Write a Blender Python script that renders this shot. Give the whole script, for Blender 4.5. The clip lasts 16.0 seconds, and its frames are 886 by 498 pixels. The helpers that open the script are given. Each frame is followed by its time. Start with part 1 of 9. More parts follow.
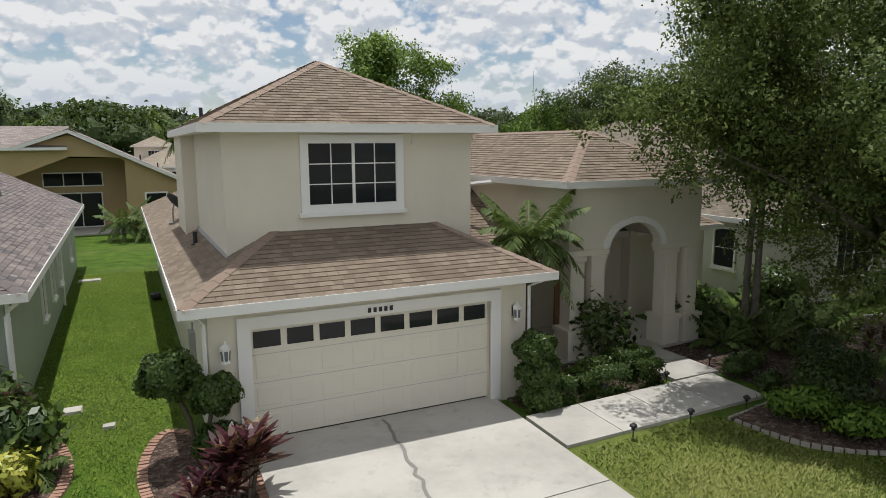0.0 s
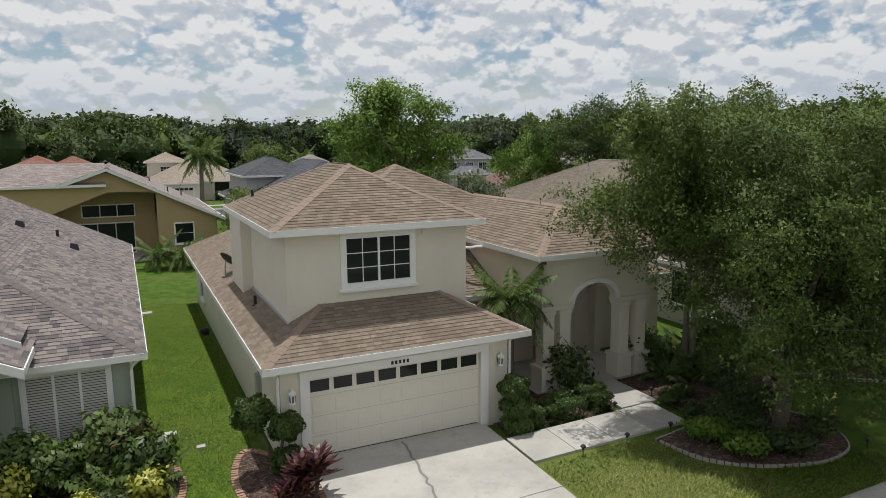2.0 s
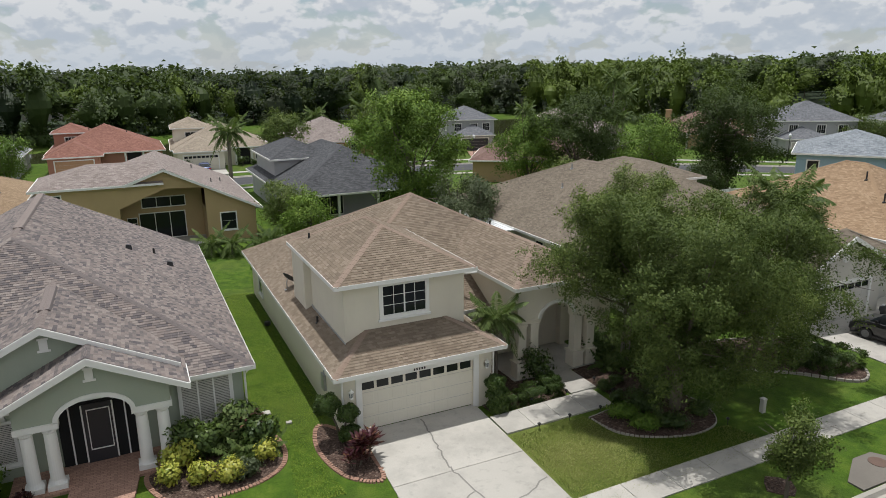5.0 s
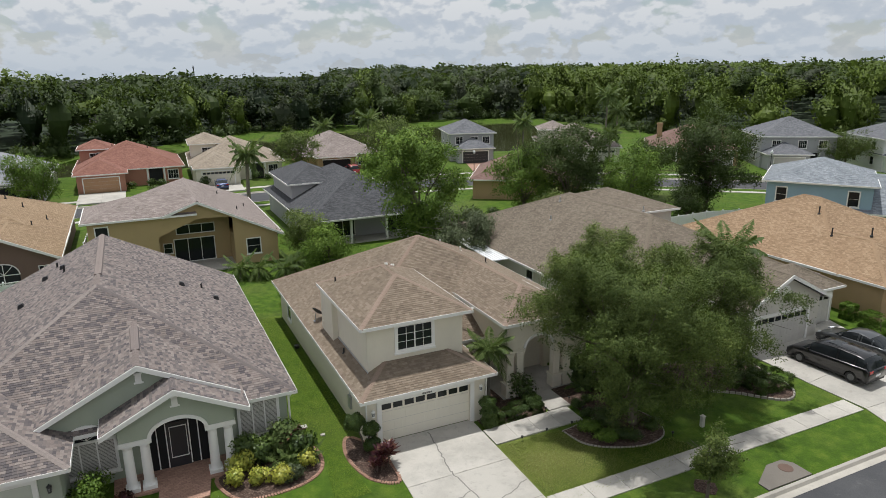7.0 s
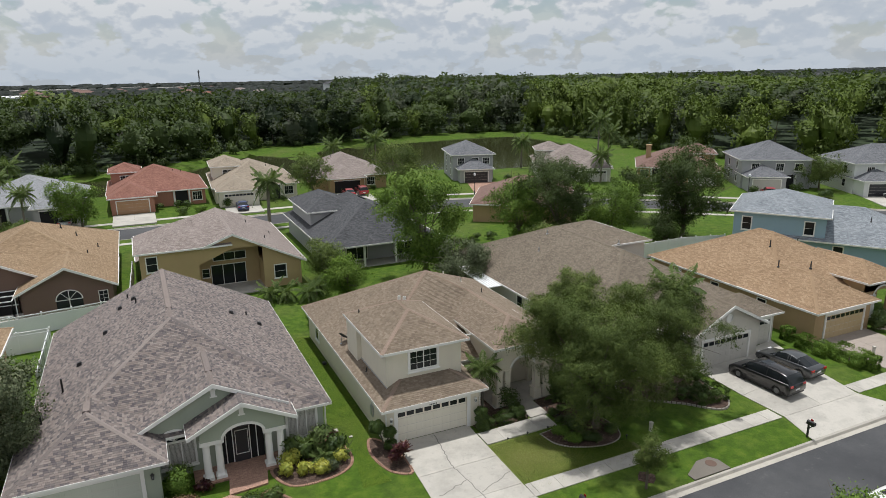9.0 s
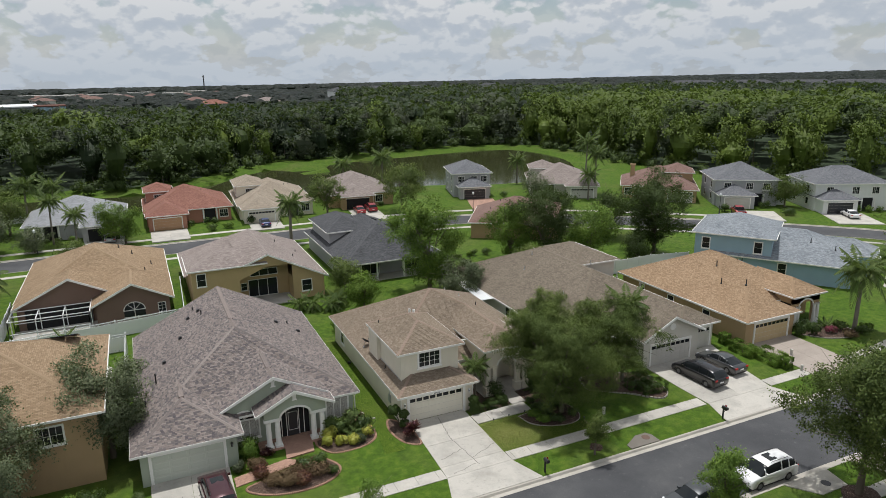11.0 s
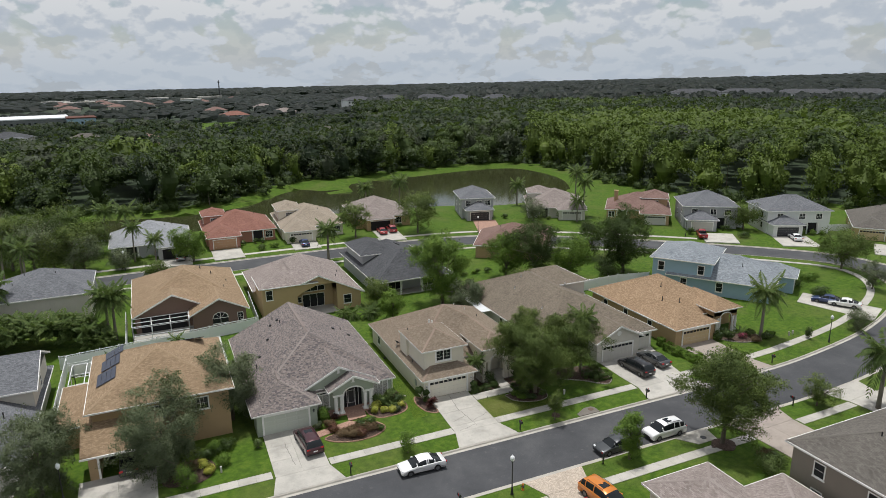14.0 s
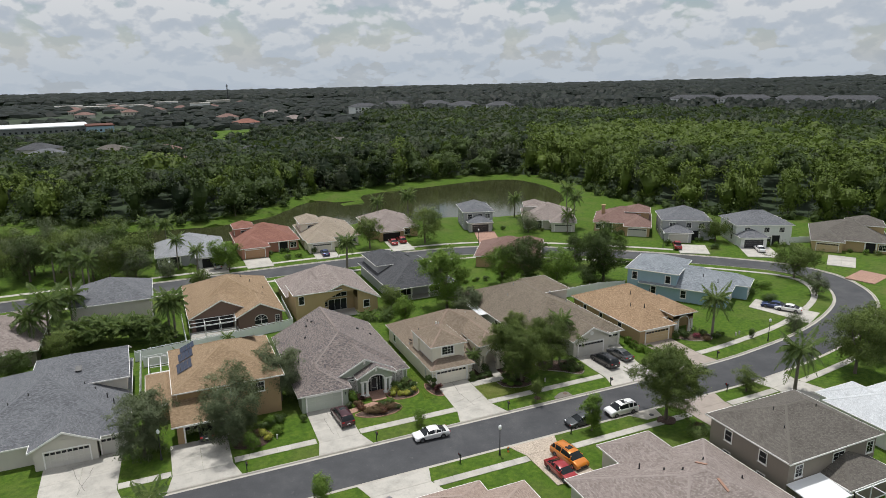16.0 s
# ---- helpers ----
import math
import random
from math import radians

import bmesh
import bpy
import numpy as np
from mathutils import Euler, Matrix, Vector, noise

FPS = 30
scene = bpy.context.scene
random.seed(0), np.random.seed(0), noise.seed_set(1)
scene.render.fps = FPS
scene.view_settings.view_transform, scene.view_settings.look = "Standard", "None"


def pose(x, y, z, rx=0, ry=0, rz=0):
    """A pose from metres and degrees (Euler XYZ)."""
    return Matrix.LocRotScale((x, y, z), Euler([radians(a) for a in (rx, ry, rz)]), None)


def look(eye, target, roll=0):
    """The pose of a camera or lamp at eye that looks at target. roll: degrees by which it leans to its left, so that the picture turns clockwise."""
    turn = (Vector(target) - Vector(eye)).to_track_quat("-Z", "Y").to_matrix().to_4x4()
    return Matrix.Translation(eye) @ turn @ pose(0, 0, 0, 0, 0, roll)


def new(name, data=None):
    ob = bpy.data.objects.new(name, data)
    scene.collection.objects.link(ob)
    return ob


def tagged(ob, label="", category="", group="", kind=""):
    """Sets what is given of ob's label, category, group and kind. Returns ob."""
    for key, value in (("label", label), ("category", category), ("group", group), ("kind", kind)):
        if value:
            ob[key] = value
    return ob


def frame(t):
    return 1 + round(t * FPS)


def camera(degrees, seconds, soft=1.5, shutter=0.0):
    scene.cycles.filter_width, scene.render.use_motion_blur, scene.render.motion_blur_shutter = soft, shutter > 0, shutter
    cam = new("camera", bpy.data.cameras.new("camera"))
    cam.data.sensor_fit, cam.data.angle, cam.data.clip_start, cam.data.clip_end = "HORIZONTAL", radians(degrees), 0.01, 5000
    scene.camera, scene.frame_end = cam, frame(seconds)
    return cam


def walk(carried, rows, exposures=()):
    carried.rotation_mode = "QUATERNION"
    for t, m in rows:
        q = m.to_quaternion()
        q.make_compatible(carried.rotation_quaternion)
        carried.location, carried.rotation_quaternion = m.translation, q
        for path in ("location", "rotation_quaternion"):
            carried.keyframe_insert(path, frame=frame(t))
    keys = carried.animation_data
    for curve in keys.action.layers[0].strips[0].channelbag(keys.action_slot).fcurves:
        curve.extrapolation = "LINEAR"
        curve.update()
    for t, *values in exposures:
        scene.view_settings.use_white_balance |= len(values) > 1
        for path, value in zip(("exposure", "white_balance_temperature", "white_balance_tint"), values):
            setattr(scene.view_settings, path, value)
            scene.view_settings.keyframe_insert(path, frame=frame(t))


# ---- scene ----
cam = camera(67.4, 16.0, 0.55)
METRES, EYE, TILT, LEAN, TURN = 90.6, 5.34, 0.02, -0.36, -25.52
ROWS = [
    (0.0, 0.0, 0.0, 0.0, -0.11, -8.94, 0.68),
    (0.5, -0.0002, -0.0084, 0.0026, -0.14, -8.88, 0.7),
    (1.0, -0.0004, -0.0211, 0.0102, -0.18, -8.9, 0.74),
    (1.5, -0.0007, -0.0352, 0.0191, -0.23, -8.97, 0.77),
    (2.0, -0.0009, -0.0489, 0.0284, -0.27, -9.06, 0.8),
    (2.5, -0.0008, -0.0627, 0.0389, -0.29, -9.19, 0.89),
    (3.0, -0.0007, -0.0763, 0.05, -0.36, -9.3, 0.91),
    (3.5, -0.0007, -0.0903, 0.0603, -0.22, -10.79, 0.92),
    (6.0, 0.0005, -0.1628, 0.1146, 0.28, -15.54, 0.99),
    (6.5, 0.0005, -0.1791, 0.1273, 0.28, -15.47, 1.0),
    (7.0, 0.0007, -0.1967, 0.1402, 0.37, -15.43, 1.02),
    (7.5, 0.0008, -0.2157, 0.1532, 0.44, -15.39, 1.0),
    (8.0, 0.0011, -0.2366, 0.1664, 0.51, -15.35, 1.03),
    (8.5, 0.0016, -0.2599, 0.1804, 0.58, -15.33, 1.07),
    (9.0, 0.0022, -0.2863, 0.1948, 0.61, -15.32, 1.04),
    (11.5, 0.0059, -0.4614, 0.272, 0.84, -15.15, 1.08),
    (12.0, 0.0066, -0.5026, 0.2899, 0.96, -15.15, 1.09),
    (12.5, 0.0071, -0.5445, 0.3082, 1.11, -15.14, 1.08),
    (13.0, 0.0074, -0.5883, 0.3274, 1.28, -15.14, 1.07),
    (13.5, 0.0076, -0.6336, 0.3477, 1.45, -15.14, 1.07),
    (14.0, 0.0087, -0.6801, 0.3676, 1.54, -15.14, 1.07),
    (14.5, 0.0099, -0.7281, 0.3884, 1.55, -15.14, 1.07),
    (15.0, 0.0111, -0.7786, 0.4091, 1.64, -15.14, 1.06),
    (15.5, 0.0126, -0.8315, 0.43, 1.79, -15.13, 1.06),
    (16.0, 0.0147, -0.8864, 0.4512, 1.9, -15.12, 1.06),
]
walk(cam, [(t, pose(0, 0, EYE, TILT, LEAN, TURN) @ pose(METRES * x, METRES * y, METRES * z, 90 + pitch, roll, yaw)) for t, x, y, z, yaw, pitch, roll in ROWS],
     exposures=((0.0, -0.49), (1.5, -0.58), (3.5, -0.66), (6.0, -0.57), (12.0, -0.66), (16.0, -0.66)))

# ---- sky and sun ----
SUN_TO = Vector((0.03, 0.22, 0.975)).normalized()
SUN_STRENGTH, SKY_STRENGTH, CLOUD_LIGHT = 5.0, 0.13, 0.90


def build_world():
    world = bpy.data.worlds.new("sky")
    scene.world = world
    world.use_nodes = True
    nt = world.node_tree
    nt.nodes.clear()
    N, L = nt.nodes.new, nt.links.new
    out, bg, bg2, mix = N("ShaderNodeOutputWorld"), N("ShaderNodeBackground"), N("ShaderNodeBackground"), N("ShaderNodeMixShader")
    sky = N("ShaderNodeTexSky")
    sky.sky_type, sky.sun_disc = "NISHITA", False
    sky.sun_elevation = math.asin(SUN_TO.z)
    sky.sun_rotation = math.atan2(SUN_TO.x, SUN_TO.y)
    bg.inputs["Strength"].default_value = SKY_STRENGTH
    L(sky.outputs[0], bg.inputs["Color"])
    # cloud deck: the direction projected on a level sheet high above
    tc, sep = N("ShaderNodeTexCoord"), N("ShaderNodeSeparateXYZ")
    L(tc.outputs["Generated"], sep.inputs[0])

    def m(op, a, b=None, clamp=False):
        n = N("ShaderNodeMath")
        n.operation, n.use_clamp = op, clamp
        for i, v in enumerate((a, b)):
            if v is None:
                continue
            if isinstance(v, (int, float)):
                n.inputs[i].default_value = v
            else:
                L(v, n.inputs[i])
        return n.outputs[0]

    def placed(lift):
        """Directions, flattened upwards so that clouds lie wider than tall; lift looks a little higher."""
        n = N("ShaderNodeCombineXYZ")
        L(m("MULTIPLY", sep.outputs["X"], 1.7), n.inputs[0])
        L(m("MULTIPLY", sep.outputs["Y"], 1.7), n.inputs[1])
        L(m("MULTIPLY", m("POWER", m("MAXIMUM", m("ADD", sep.outputs["Z"], 0.03 + lift), 0.0), 0.85), 2.3), n.inputs[2])
        return n.outputs[0]

    def tex(vec, scale, detail, rough, dist=0.0):
        n = N("ShaderNodeTexNoise")
        n.inputs["Scale"].default_value, n.inputs["Detail"].default_value = scale, detail
        n.inputs["Roughness"].default_value, n.inputs["Distortion"].default_value = rough, dist
        L(vec, n.inputs["Vector"])
        return n.outputs["Fac"]

    def puffs(vec, scale):
        n = N("ShaderNodeTexVoronoi")
        n.feature = "SMOOTH_F1"
        n.inputs["Scale"].default_value, n.inputs["Detail"].default_value = scale, 3.0
        n.inputs["Roughness"].default_value, n.inputs["Smoothness"].default_value = 0.55, 0.35
        L(vec, n.inputs["Vector"])
        return m("SUBTRACT", 1.0, n.outputs["Distance"])

    def density(vec):
        wob = N("ShaderNodeVectorMath")
        wob.operation = "MULTIPLY_ADD"
        nz = N("ShaderNodeTexNoise")
        nz.inputs["Scale"].default_value, nz.inputs["Detail"].default_value = 11.0, 5.0
        L(vec, nz.inputs["Vector"])
        L(nz.outputs["Color"], wob.inputs[0])
        wob.inputs[1].default_value = (0.07, 0.07, 0.05)
        L(vec, wob.inputs[2])
        return m("ADD", m("ADD", m("MULTIPLY", tex(vec, 3.6, 4, 0.55), 0.46), m("MULTIPLY", puffs(wob.outputs[0], 8.0), 0.34)), m("MULTIPLY", tex(vec, 17.0, 9, 0.6), 0.24))

    here, above = density(placed(0.0)), density(placed(0.010))
    ramp = N("ShaderNodeMapRange")
    ramp.interpolation_type = "SMOOTHSTEP"
    L(here, ramp.inputs[0])
    ramp.inputs[1].default_value, ramp.inputs[2].default_value = 0.19, 0.30
    # lit where the cloud ends towards the zenith, grey where more cloud lies above
    shade = m("ADD", m("MULTIPLY", m("SUBTRACT", here, above), 4.6), m("MULTIPLY", m("SUBTRACT", 0.52, here), 0.5))
    rampc = N("ShaderNodeValToRGB")
    L(m("ADD", shade, 0.50), rampc.inputs[0])
    e = rampc.color_ramp.elements
    e[0].position, e[0].color = 0.10, (0.78, 0.86, 0.97, 1)
    e[1].position, e[1].color = 0.72, (1.22, 1.24, 1.26, 1)
    mid_el = rampc.color_ramp.elements.new(0.46)
    mid_el.color = (0.90, 0.96, 1.04, 1)
    bg2.inputs["Strength"].default_value = CLOUD_LIGHT
    haze = N("ShaderNodeMapRange")
    L(sep.outputs["Z"], haze.inputs[0])
    haze.inputs[1].default_value, haze.inputs[2].default_value = 0.0, 0.12
    haze.inputs[3].default_value, haze.inputs[4].default_value = 0.8, 0.0
    far_air = N("ShaderNodeMix")
    far_air.data_type = "RGBA"
    L(haze.outputs[0], far_air.inputs[0])
    L(rampc.outputs[0], far_air.inputs[6])
    far_air.inputs[7].default_value = (0.76, 0.87, 1.0, 1)
    L(far_air.outputs[2], bg2.inputs["Color"])
    fac = m("MAXIMUM", ramp.outputs[0], haze.outputs[0])
    L(fac, mix.inputs[0])
    L(bg.outputs[0], mix.inputs[1])
    L(bg2.outputs[0], mix.inputs[2])
    L(mix.outputs[0], out.inputs["Surface"])


build_world()
sun_data = bpy.data.lights.new("sun", "SUN")
sun_data.energy, sun_data.angle, sun_data.color = SUN_STRENGTH, radians(0.55), (1.0, 0.985, 0.955)
sun = new("sun", sun_data)
sun.matrix_world = look(SUN_TO * 100, (0, 0, 0))

# ---- materials ----
def material(name):
    mat = bpy.data.materials.new(name)
    mat.use_nodes = True
    nt = mat.node_tree
    return mat, nt, nt.nodes["Principled BSDF"], nt.nodes.new, nt.links.new


def coords(N, L, kind="Object", scale=1.0, stretch=None):
    tc, mp = N("ShaderNodeTexCoord"), N("ShaderNodeMapping")
    mp.inputs["Scale"].default_value = stretch or (scale, scale, scale)
    L(tc.outputs[kind], mp.inputs[0])
    return mp.outputs[0]


def noise_tex(N, L, vec, scale, detail=4, rough=0.55):
    n = N("ShaderNodeTexNoise")
    n.inputs["Scale"].default_value, n.inputs["Detail"].default_value, n.inputs["Roughness"].default_value = scale, detail, rough
    if vec is not None:
        L(vec, n.inputs["Vector"])
    return n.outputs["Fac"]


def ramp_of(N, L, fac, stops):
    r = N("ShaderNodeValToRGB")
    L(fac, r.inputs[0])
    el = r.color_ramp.elements
    while len(el) < len(stops):
        el.new(0.5)
    for e, (p, c) in zip(el, stops):
        e.position, e.color = p, (*c, 1)
    return r.outputs[0]


def mixed(N, L, fac, a, b, mode="MIX"):
    n = N("ShaderNodeMix")
    n.data_type, n.blend_type = "RGBA", mode
    for sock, v in ((n.inputs[0], fac), (n.inputs[6], a), (n.inputs[7], b)):
        if isinstance(v, (int, float)):
            sock.default_value = v
        elif isinstance(v, tuple):
            sock.default_value = (*v, 1)
        else:
            L(v, sock)
    return n.outputs[2]


def bumped(N, L, bsdf, height, strength=0.3, dist=0.02):
    b = N("ShaderNodeBump")
    b.inputs["Strength"].default_value, b.inputs["Distance"].default_value = strength, dist
    L(height, b.inputs["Height"])
    L(b.outputs[0], bsdf.inputs["Normal"])


def dim(c, k):
    return tuple(v * k for v in c)


def stucco(name, col, bump=0.25):
    mat, nt, B, N, L = material(name)
    v = coords(N, L)
    big, fine = noise_tex(N, L, v, 0.7, 6), noise_tex(N, L, v, 45, 4, 0.7)
    streak = noise_tex(N, L, coords(N, L, stretch=(2.5, 2.5, 0.35)), 1.0, 6, 0.6)
    c = mixed(N, L, big, dim(col, 0.90), dim(col, 1.06))
    c = mixed(N, L, ramp_of(N, L, streak, [(0.55, (0, 0, 0)), (0.8, (0.3, 0.3, 0.3))]), c, dim(col, 0.80))
    L(c, B.inputs["Base Color"])
    B.inputs["Roughness"].default_value = 0.85
    bumped(N, L, B, fine, bump, 0.01)
    return mat


def paint(name, col, rough=0.45, metal=0.0, coat=0.0, vary=0.08):
    mat, nt, B, N, L = material(name)
    v = coords(N, L)
    n1, n2 = noise_tex(N, L, v, 1.3, 6), noise_tex(N, L, v, 22, 4)
    c = mixed(N, L, n1, dim(col, 1 - vary), dim(col, 1 + vary))
    c = mixed(N, L, ramp_of(N, L, n2, [(0.60, (0, 0, 0)), (0.85, (0.35, 0.35, 0.35))]), c, dim(col, 0.7))
    L(c, B.inputs["Base Color"])
    B.inputs["Roughness"].default_value, B.inputs["Metallic"].default_value = rough, metal
    B.inputs["Coat Weight"].default_value = coat
    return mat


def shingle(name, cols, stain=0.25, scale=(0.30, 0.14), contrast=1.0):
    """Asphalt shingles: courses along the eave (UV in metres), each tab its own tone."""
    mat, nt, B, N, L = material(name)
    uv = coords(N, L, "UV")
    br = N("ShaderNodeTexBrick")
    L(uv, br.inputs["Vector"])
    br.offset, br.squash = 0.5, 1.0
    for key, val in (("Scale", 1.0), ("Mortar Size", 0.006), ("Mortar Smooth", 0.3), ("Bias", 0.0), ("Brick Width", scale[0]), ("Row Height", scale[1])):
        br.inputs[key].default_value = val
    br.inputs["Color1"].default_value, br.inputs["Color2"].default_value = (0, 0, 0, 1), (1, 1, 1, 1)
    br.inputs["Mortar"].default_value = (0.1, 0.1, 0.1, 1)
    tone = ramp_of(N, L, br.outputs["Color"], [(i / (len(cols) - 1), c) for i, c in enumerate(cols)])
    ob = coords(N, L)
    grain = noise_tex(N, L, ob, 60, 3, 0.7)
    big = noise_tex(N, L, ob, 0.35, 6, 0.6)
    run = noise_tex(N, L, coords(N, L, "UV", stretch=(1.6, 0.22, 1)), 1.0, 5, 0.6)
    c = mixed(N, L, ramp_of(N, L, grain, [(0.35, (0.30,) * 3), (0.7, (0.0,) * 3)]), tone, dim(cols[0], 0.6))
    c = mixed(N, L, ramp_of(N, L, run, [(0.45, (0, 0, 0)), (0.75, (stain,) * 3)]), c, dim(cols[0], 0.45))
    c = mixed(N, L, ramp_of(N, L, big, [(0.35, (0.16,) * 3), (0.62, (0, 0, 0))]), c, dim(cols[-1], 1.25))
    c = mixed(N, L, mixed(N, L, br.outputs["Fac"], (0, 0, 0), (0.6, 0.6, 0.6)), c, dim(cols[0], 0.35))
    L(c, B.inputs["Base Color"])
    B.inputs["Roughness"].default_value = 0.92
    B.inputs["Specular IOR Level"].default_value = 0.2
    h = mixed(N, L, br.outputs["Fac"], br.outputs["Color"], (0, 0, 0))
    bumped(N, L, B, h, 0.5, 0.012)
    return mat


def tabs_material(name, cols, stain=0.2):
    """For shingles built one by one: a tone for each."""
    mat, nt, B, N, L = material(name)
    geo, info = N("ShaderNodeNewGeometry"), N("ShaderNodeObjectInfo")
    add = N("ShaderNodeMath")
    add.operation = "ADD"
    L(geo.outputs["Random Per Island"], add.inputs[0])
    L(info.outputs["Random"], add.inputs[1])
    fr = N("ShaderNodeMath")
    fr.operation = "FRACT"
    L(add.outputs[0], fr.inputs[0])
    tone = ramp_of(N, L, fr.outputs[0], [(i / (len(cols) - 1), c) for i, c in enumerate(cols)])
    pos = N("ShaderNodeMapping")
    L(geo.outputs["Position"], pos.inputs[0])
    grain = noise_tex(N, L, pos.outputs[0], 55, 3, 0.7)
    big = noise_tex(N, L, pos.outputs[0], 0.45, 6, 0.6)
    c = mixed(N, L, ramp_of(N, L, grain, [(0.35, (0.35,) * 3), (0.7, (0.0,) * 3)]), tone, dim(cols[0], 0.55))
    c = mixed(N, L, ramp_of(N, L, big, [(0.45, (0, 0, 0)), (0.75, (stain,) * 3)]), c, dim(cols[0], 0.5))
    L(c, B.inputs["Base Color"])
    B.inputs["Roughness"].default_value, B.inputs["Specular IOR Level"].default_value = 0.93, 0.2
    bumped(N, L, B, grain, 0.3, 0.006)
    return mat


def ground_material():
    mat, nt, B, N, L = material("lawn")
    geo, mp = N("ShaderNodeNewGeometry"), N("ShaderNodeMapping")
    L(geo.outputs["Position"], mp.inputs[0])
    p = mp.outputs[0]
    big, mid, fine, fleck = noise_tex(N, L, p, 0.12, 6), noise_tex(N, L, p, 1.4, 6, 0.65), noise_tex(N, L, p, 14, 5, 0.75), noise_tex(N, L, p, 70, 3, 0.8)
    c = ramp_of(N, L, mid, [(0.30, (0.036, 0.076, 0.008)), (0.5, (0.068, 0.130, 0.012)), (0.70, (0.120, 0.178, 0.022))])
    c = mixed(N, L, ramp_of(N, L, big, [(0.48, (0, 0, 0)), (0.72, (0.55,) * 3)]), c, (0.14, 0.140, 0.050))
    c = mixed(N, L, ramp_of(N, L, fine, [(0.34, (0.5,) * 3), (0.58, (0, 0, 0))]), c, (0.038, 0.070, 0.012))
    c = mixed(N, L, ramp_of(N, L, fleck, [(0.55, (0, 0, 0)), (0.8, (0.5,) * 3)]), c, (0.14, 0.19, 0.045))
    c = mixed(N, L, ramp_of(N, L, noise_tex(N, L, p, 0.45, 7, 0.7), [(0.52, (0, 0, 0)), (0.70, (0.5,) * 3)]), c, (0.034, 0.070, 0.012))
    # scorched grass on the front lawn, with a ragged outline
    gap = N("ShaderNodeVectorMath")
    gap.operation = "DISTANCE"
    L(p, gap.inputs[0])
    gap.inputs[1].default_value = (8.3, 7.3, 0.0)
    rag = N("ShaderNodeMath")
    rag.operation = "MULTIPLY_ADD"
    L(noise_tex(N, L, p, 1.1, 6, 0.7), rag.inputs[0])
    rag.inputs[1].default_value = 5.0
    L(gap.outputs["Value"], rag.inputs[2])
    scorch = N("ShaderNodeMapRange")
    L(rag.outputs[0], scorch.inputs[0])
    for i, v in enumerate((3.2, 6.6, 0.45, 0.0)):
        scorch.inputs[i + 1].default_value = v
    c = mixed(N, L, scorch.outputs[0], c, mixed(N, L, fleck, (0.19, 0.20, 0.04), (0.36, 0.32, 0.14)))
    L(c, B.inputs["Base Color"])
    B.inputs["Roughness"].default_value, B.inputs["Specular IOR Level"].default_value = 0.9, 0.15
    bumped(N, L, B, fine, 0.8, 0.05)
    return mat


def forest_floor_material():
    mat, nt, B, N, L = material("forest_floor")
    geo, mp = N("ShaderNodeNewGeometry"), N("ShaderNodeMapping")
    L(geo.outputs["Position"], mp.inputs[0])
    p = mp.outputs[0]
    n1, n2 = noise_tex(N, L, p, 0.004, 6), noise_tex(N, L, p, 0.06, 7, 0.7)
    c = ramp_of(N, L, n2, [(0.35, (0.010, 0.020, 0.008)), (0.55, (0.028, 0.048, 0.018)), (0.75, (0.05, 0.08, 0.03))])
    c = mixed(N, L, ramp_of(N, L, n1, [(0.6, (0, 0, 0)), (0.8, (0.4,) * 3)]), c, (0.12, 0.16, 0.07))
    L(c, B.inputs["Base Color"])
    B.inputs["Roughness"].default_value = 0.95
    return mat


def concrete(name, col, stain=0.5):
    mat, nt, B, N, L = material(name)
    geo, mp, info = N("ShaderNodeNewGeometry"), N("ShaderNodeMapping"), N("ShaderNodeObjectInfo")
    L(geo.outputs["Position"], mp.inputs[0])
    p = mp.outputs[0]
    big, mid, fine = noise_tex(N, L, p, 0.5, 7, 0.65), noise_tex(N, L, p, 3.0, 6, 0.65), noise_tex(N, L, p, 60, 3, 0.8)
    c = mixed(N, L, info.outputs["Random"], dim(col, 0.90), dim(col, 1.08))
    c = mixed(N, L, ramp_of(N, L, big, [(0.45, (0, 0, 0)), (0.75, (stain,) * 3)]), c, dim(col, 0.55))
    c = mixed(N, L, ramp_of(N, L, mid, [(0.56, (0, 0, 0)), (0.8, (stain * 0.9,) * 3)]), c, dim(col, 0.5))
    c = mixed(N, L, ramp_of(N, L, fine, [(0.3, (0.4,) * 3), (0.6, (0, 0, 0))]), c, dim(col, 0.7))
    L(c, B.inputs["Base Color"])
    B.inputs["Roughness"].default_value = 0.88
    bumped(N, L, B, fine, 0.25, 0.006)
    return mat


def asphalt_material():
    mat, nt, B, N, L = material("asphalt")
    geo, mp = N("ShaderNodeNewGeometry"), N("ShaderNodeMapping")
    L(geo.outputs["Position"], mp.inputs[0])
    p = mp.outputs[0]
    big, mid, fine = noise_tex(N, L, p, 0.18, 7, 0.65), noise_tex(N, L, p, 1.6, 7, 0.7), noise_tex(N, L, p, 40, 3, 0.8)
    c = ramp_of(N, L, big, [(0.32, (0.046, 0.048, 0.054)), (0.52, (0.070, 0.072, 0.078)), (0.7, (0.100, 0.101, 0.105))])
    c = mixed(N, L, ramp_of(N, L, mid, [(0.60, (0, 0, 0)), (0.72, (0.55,) * 3)]), c, (0.16, 0.16, 0.16))
    c = mixed(N, L, ramp_of(N, L, fine, [(0.4, (0.4,) * 3), (0.65, (0, 0, 0))]), c, (0.028, 0.028, 0.03))
    L(c, B.inputs["Base Color"])
    B.inputs["Roughness"].default_value = 0.85
    bumped(N, L, B, fine, 0.3, 0.006)
    return mat


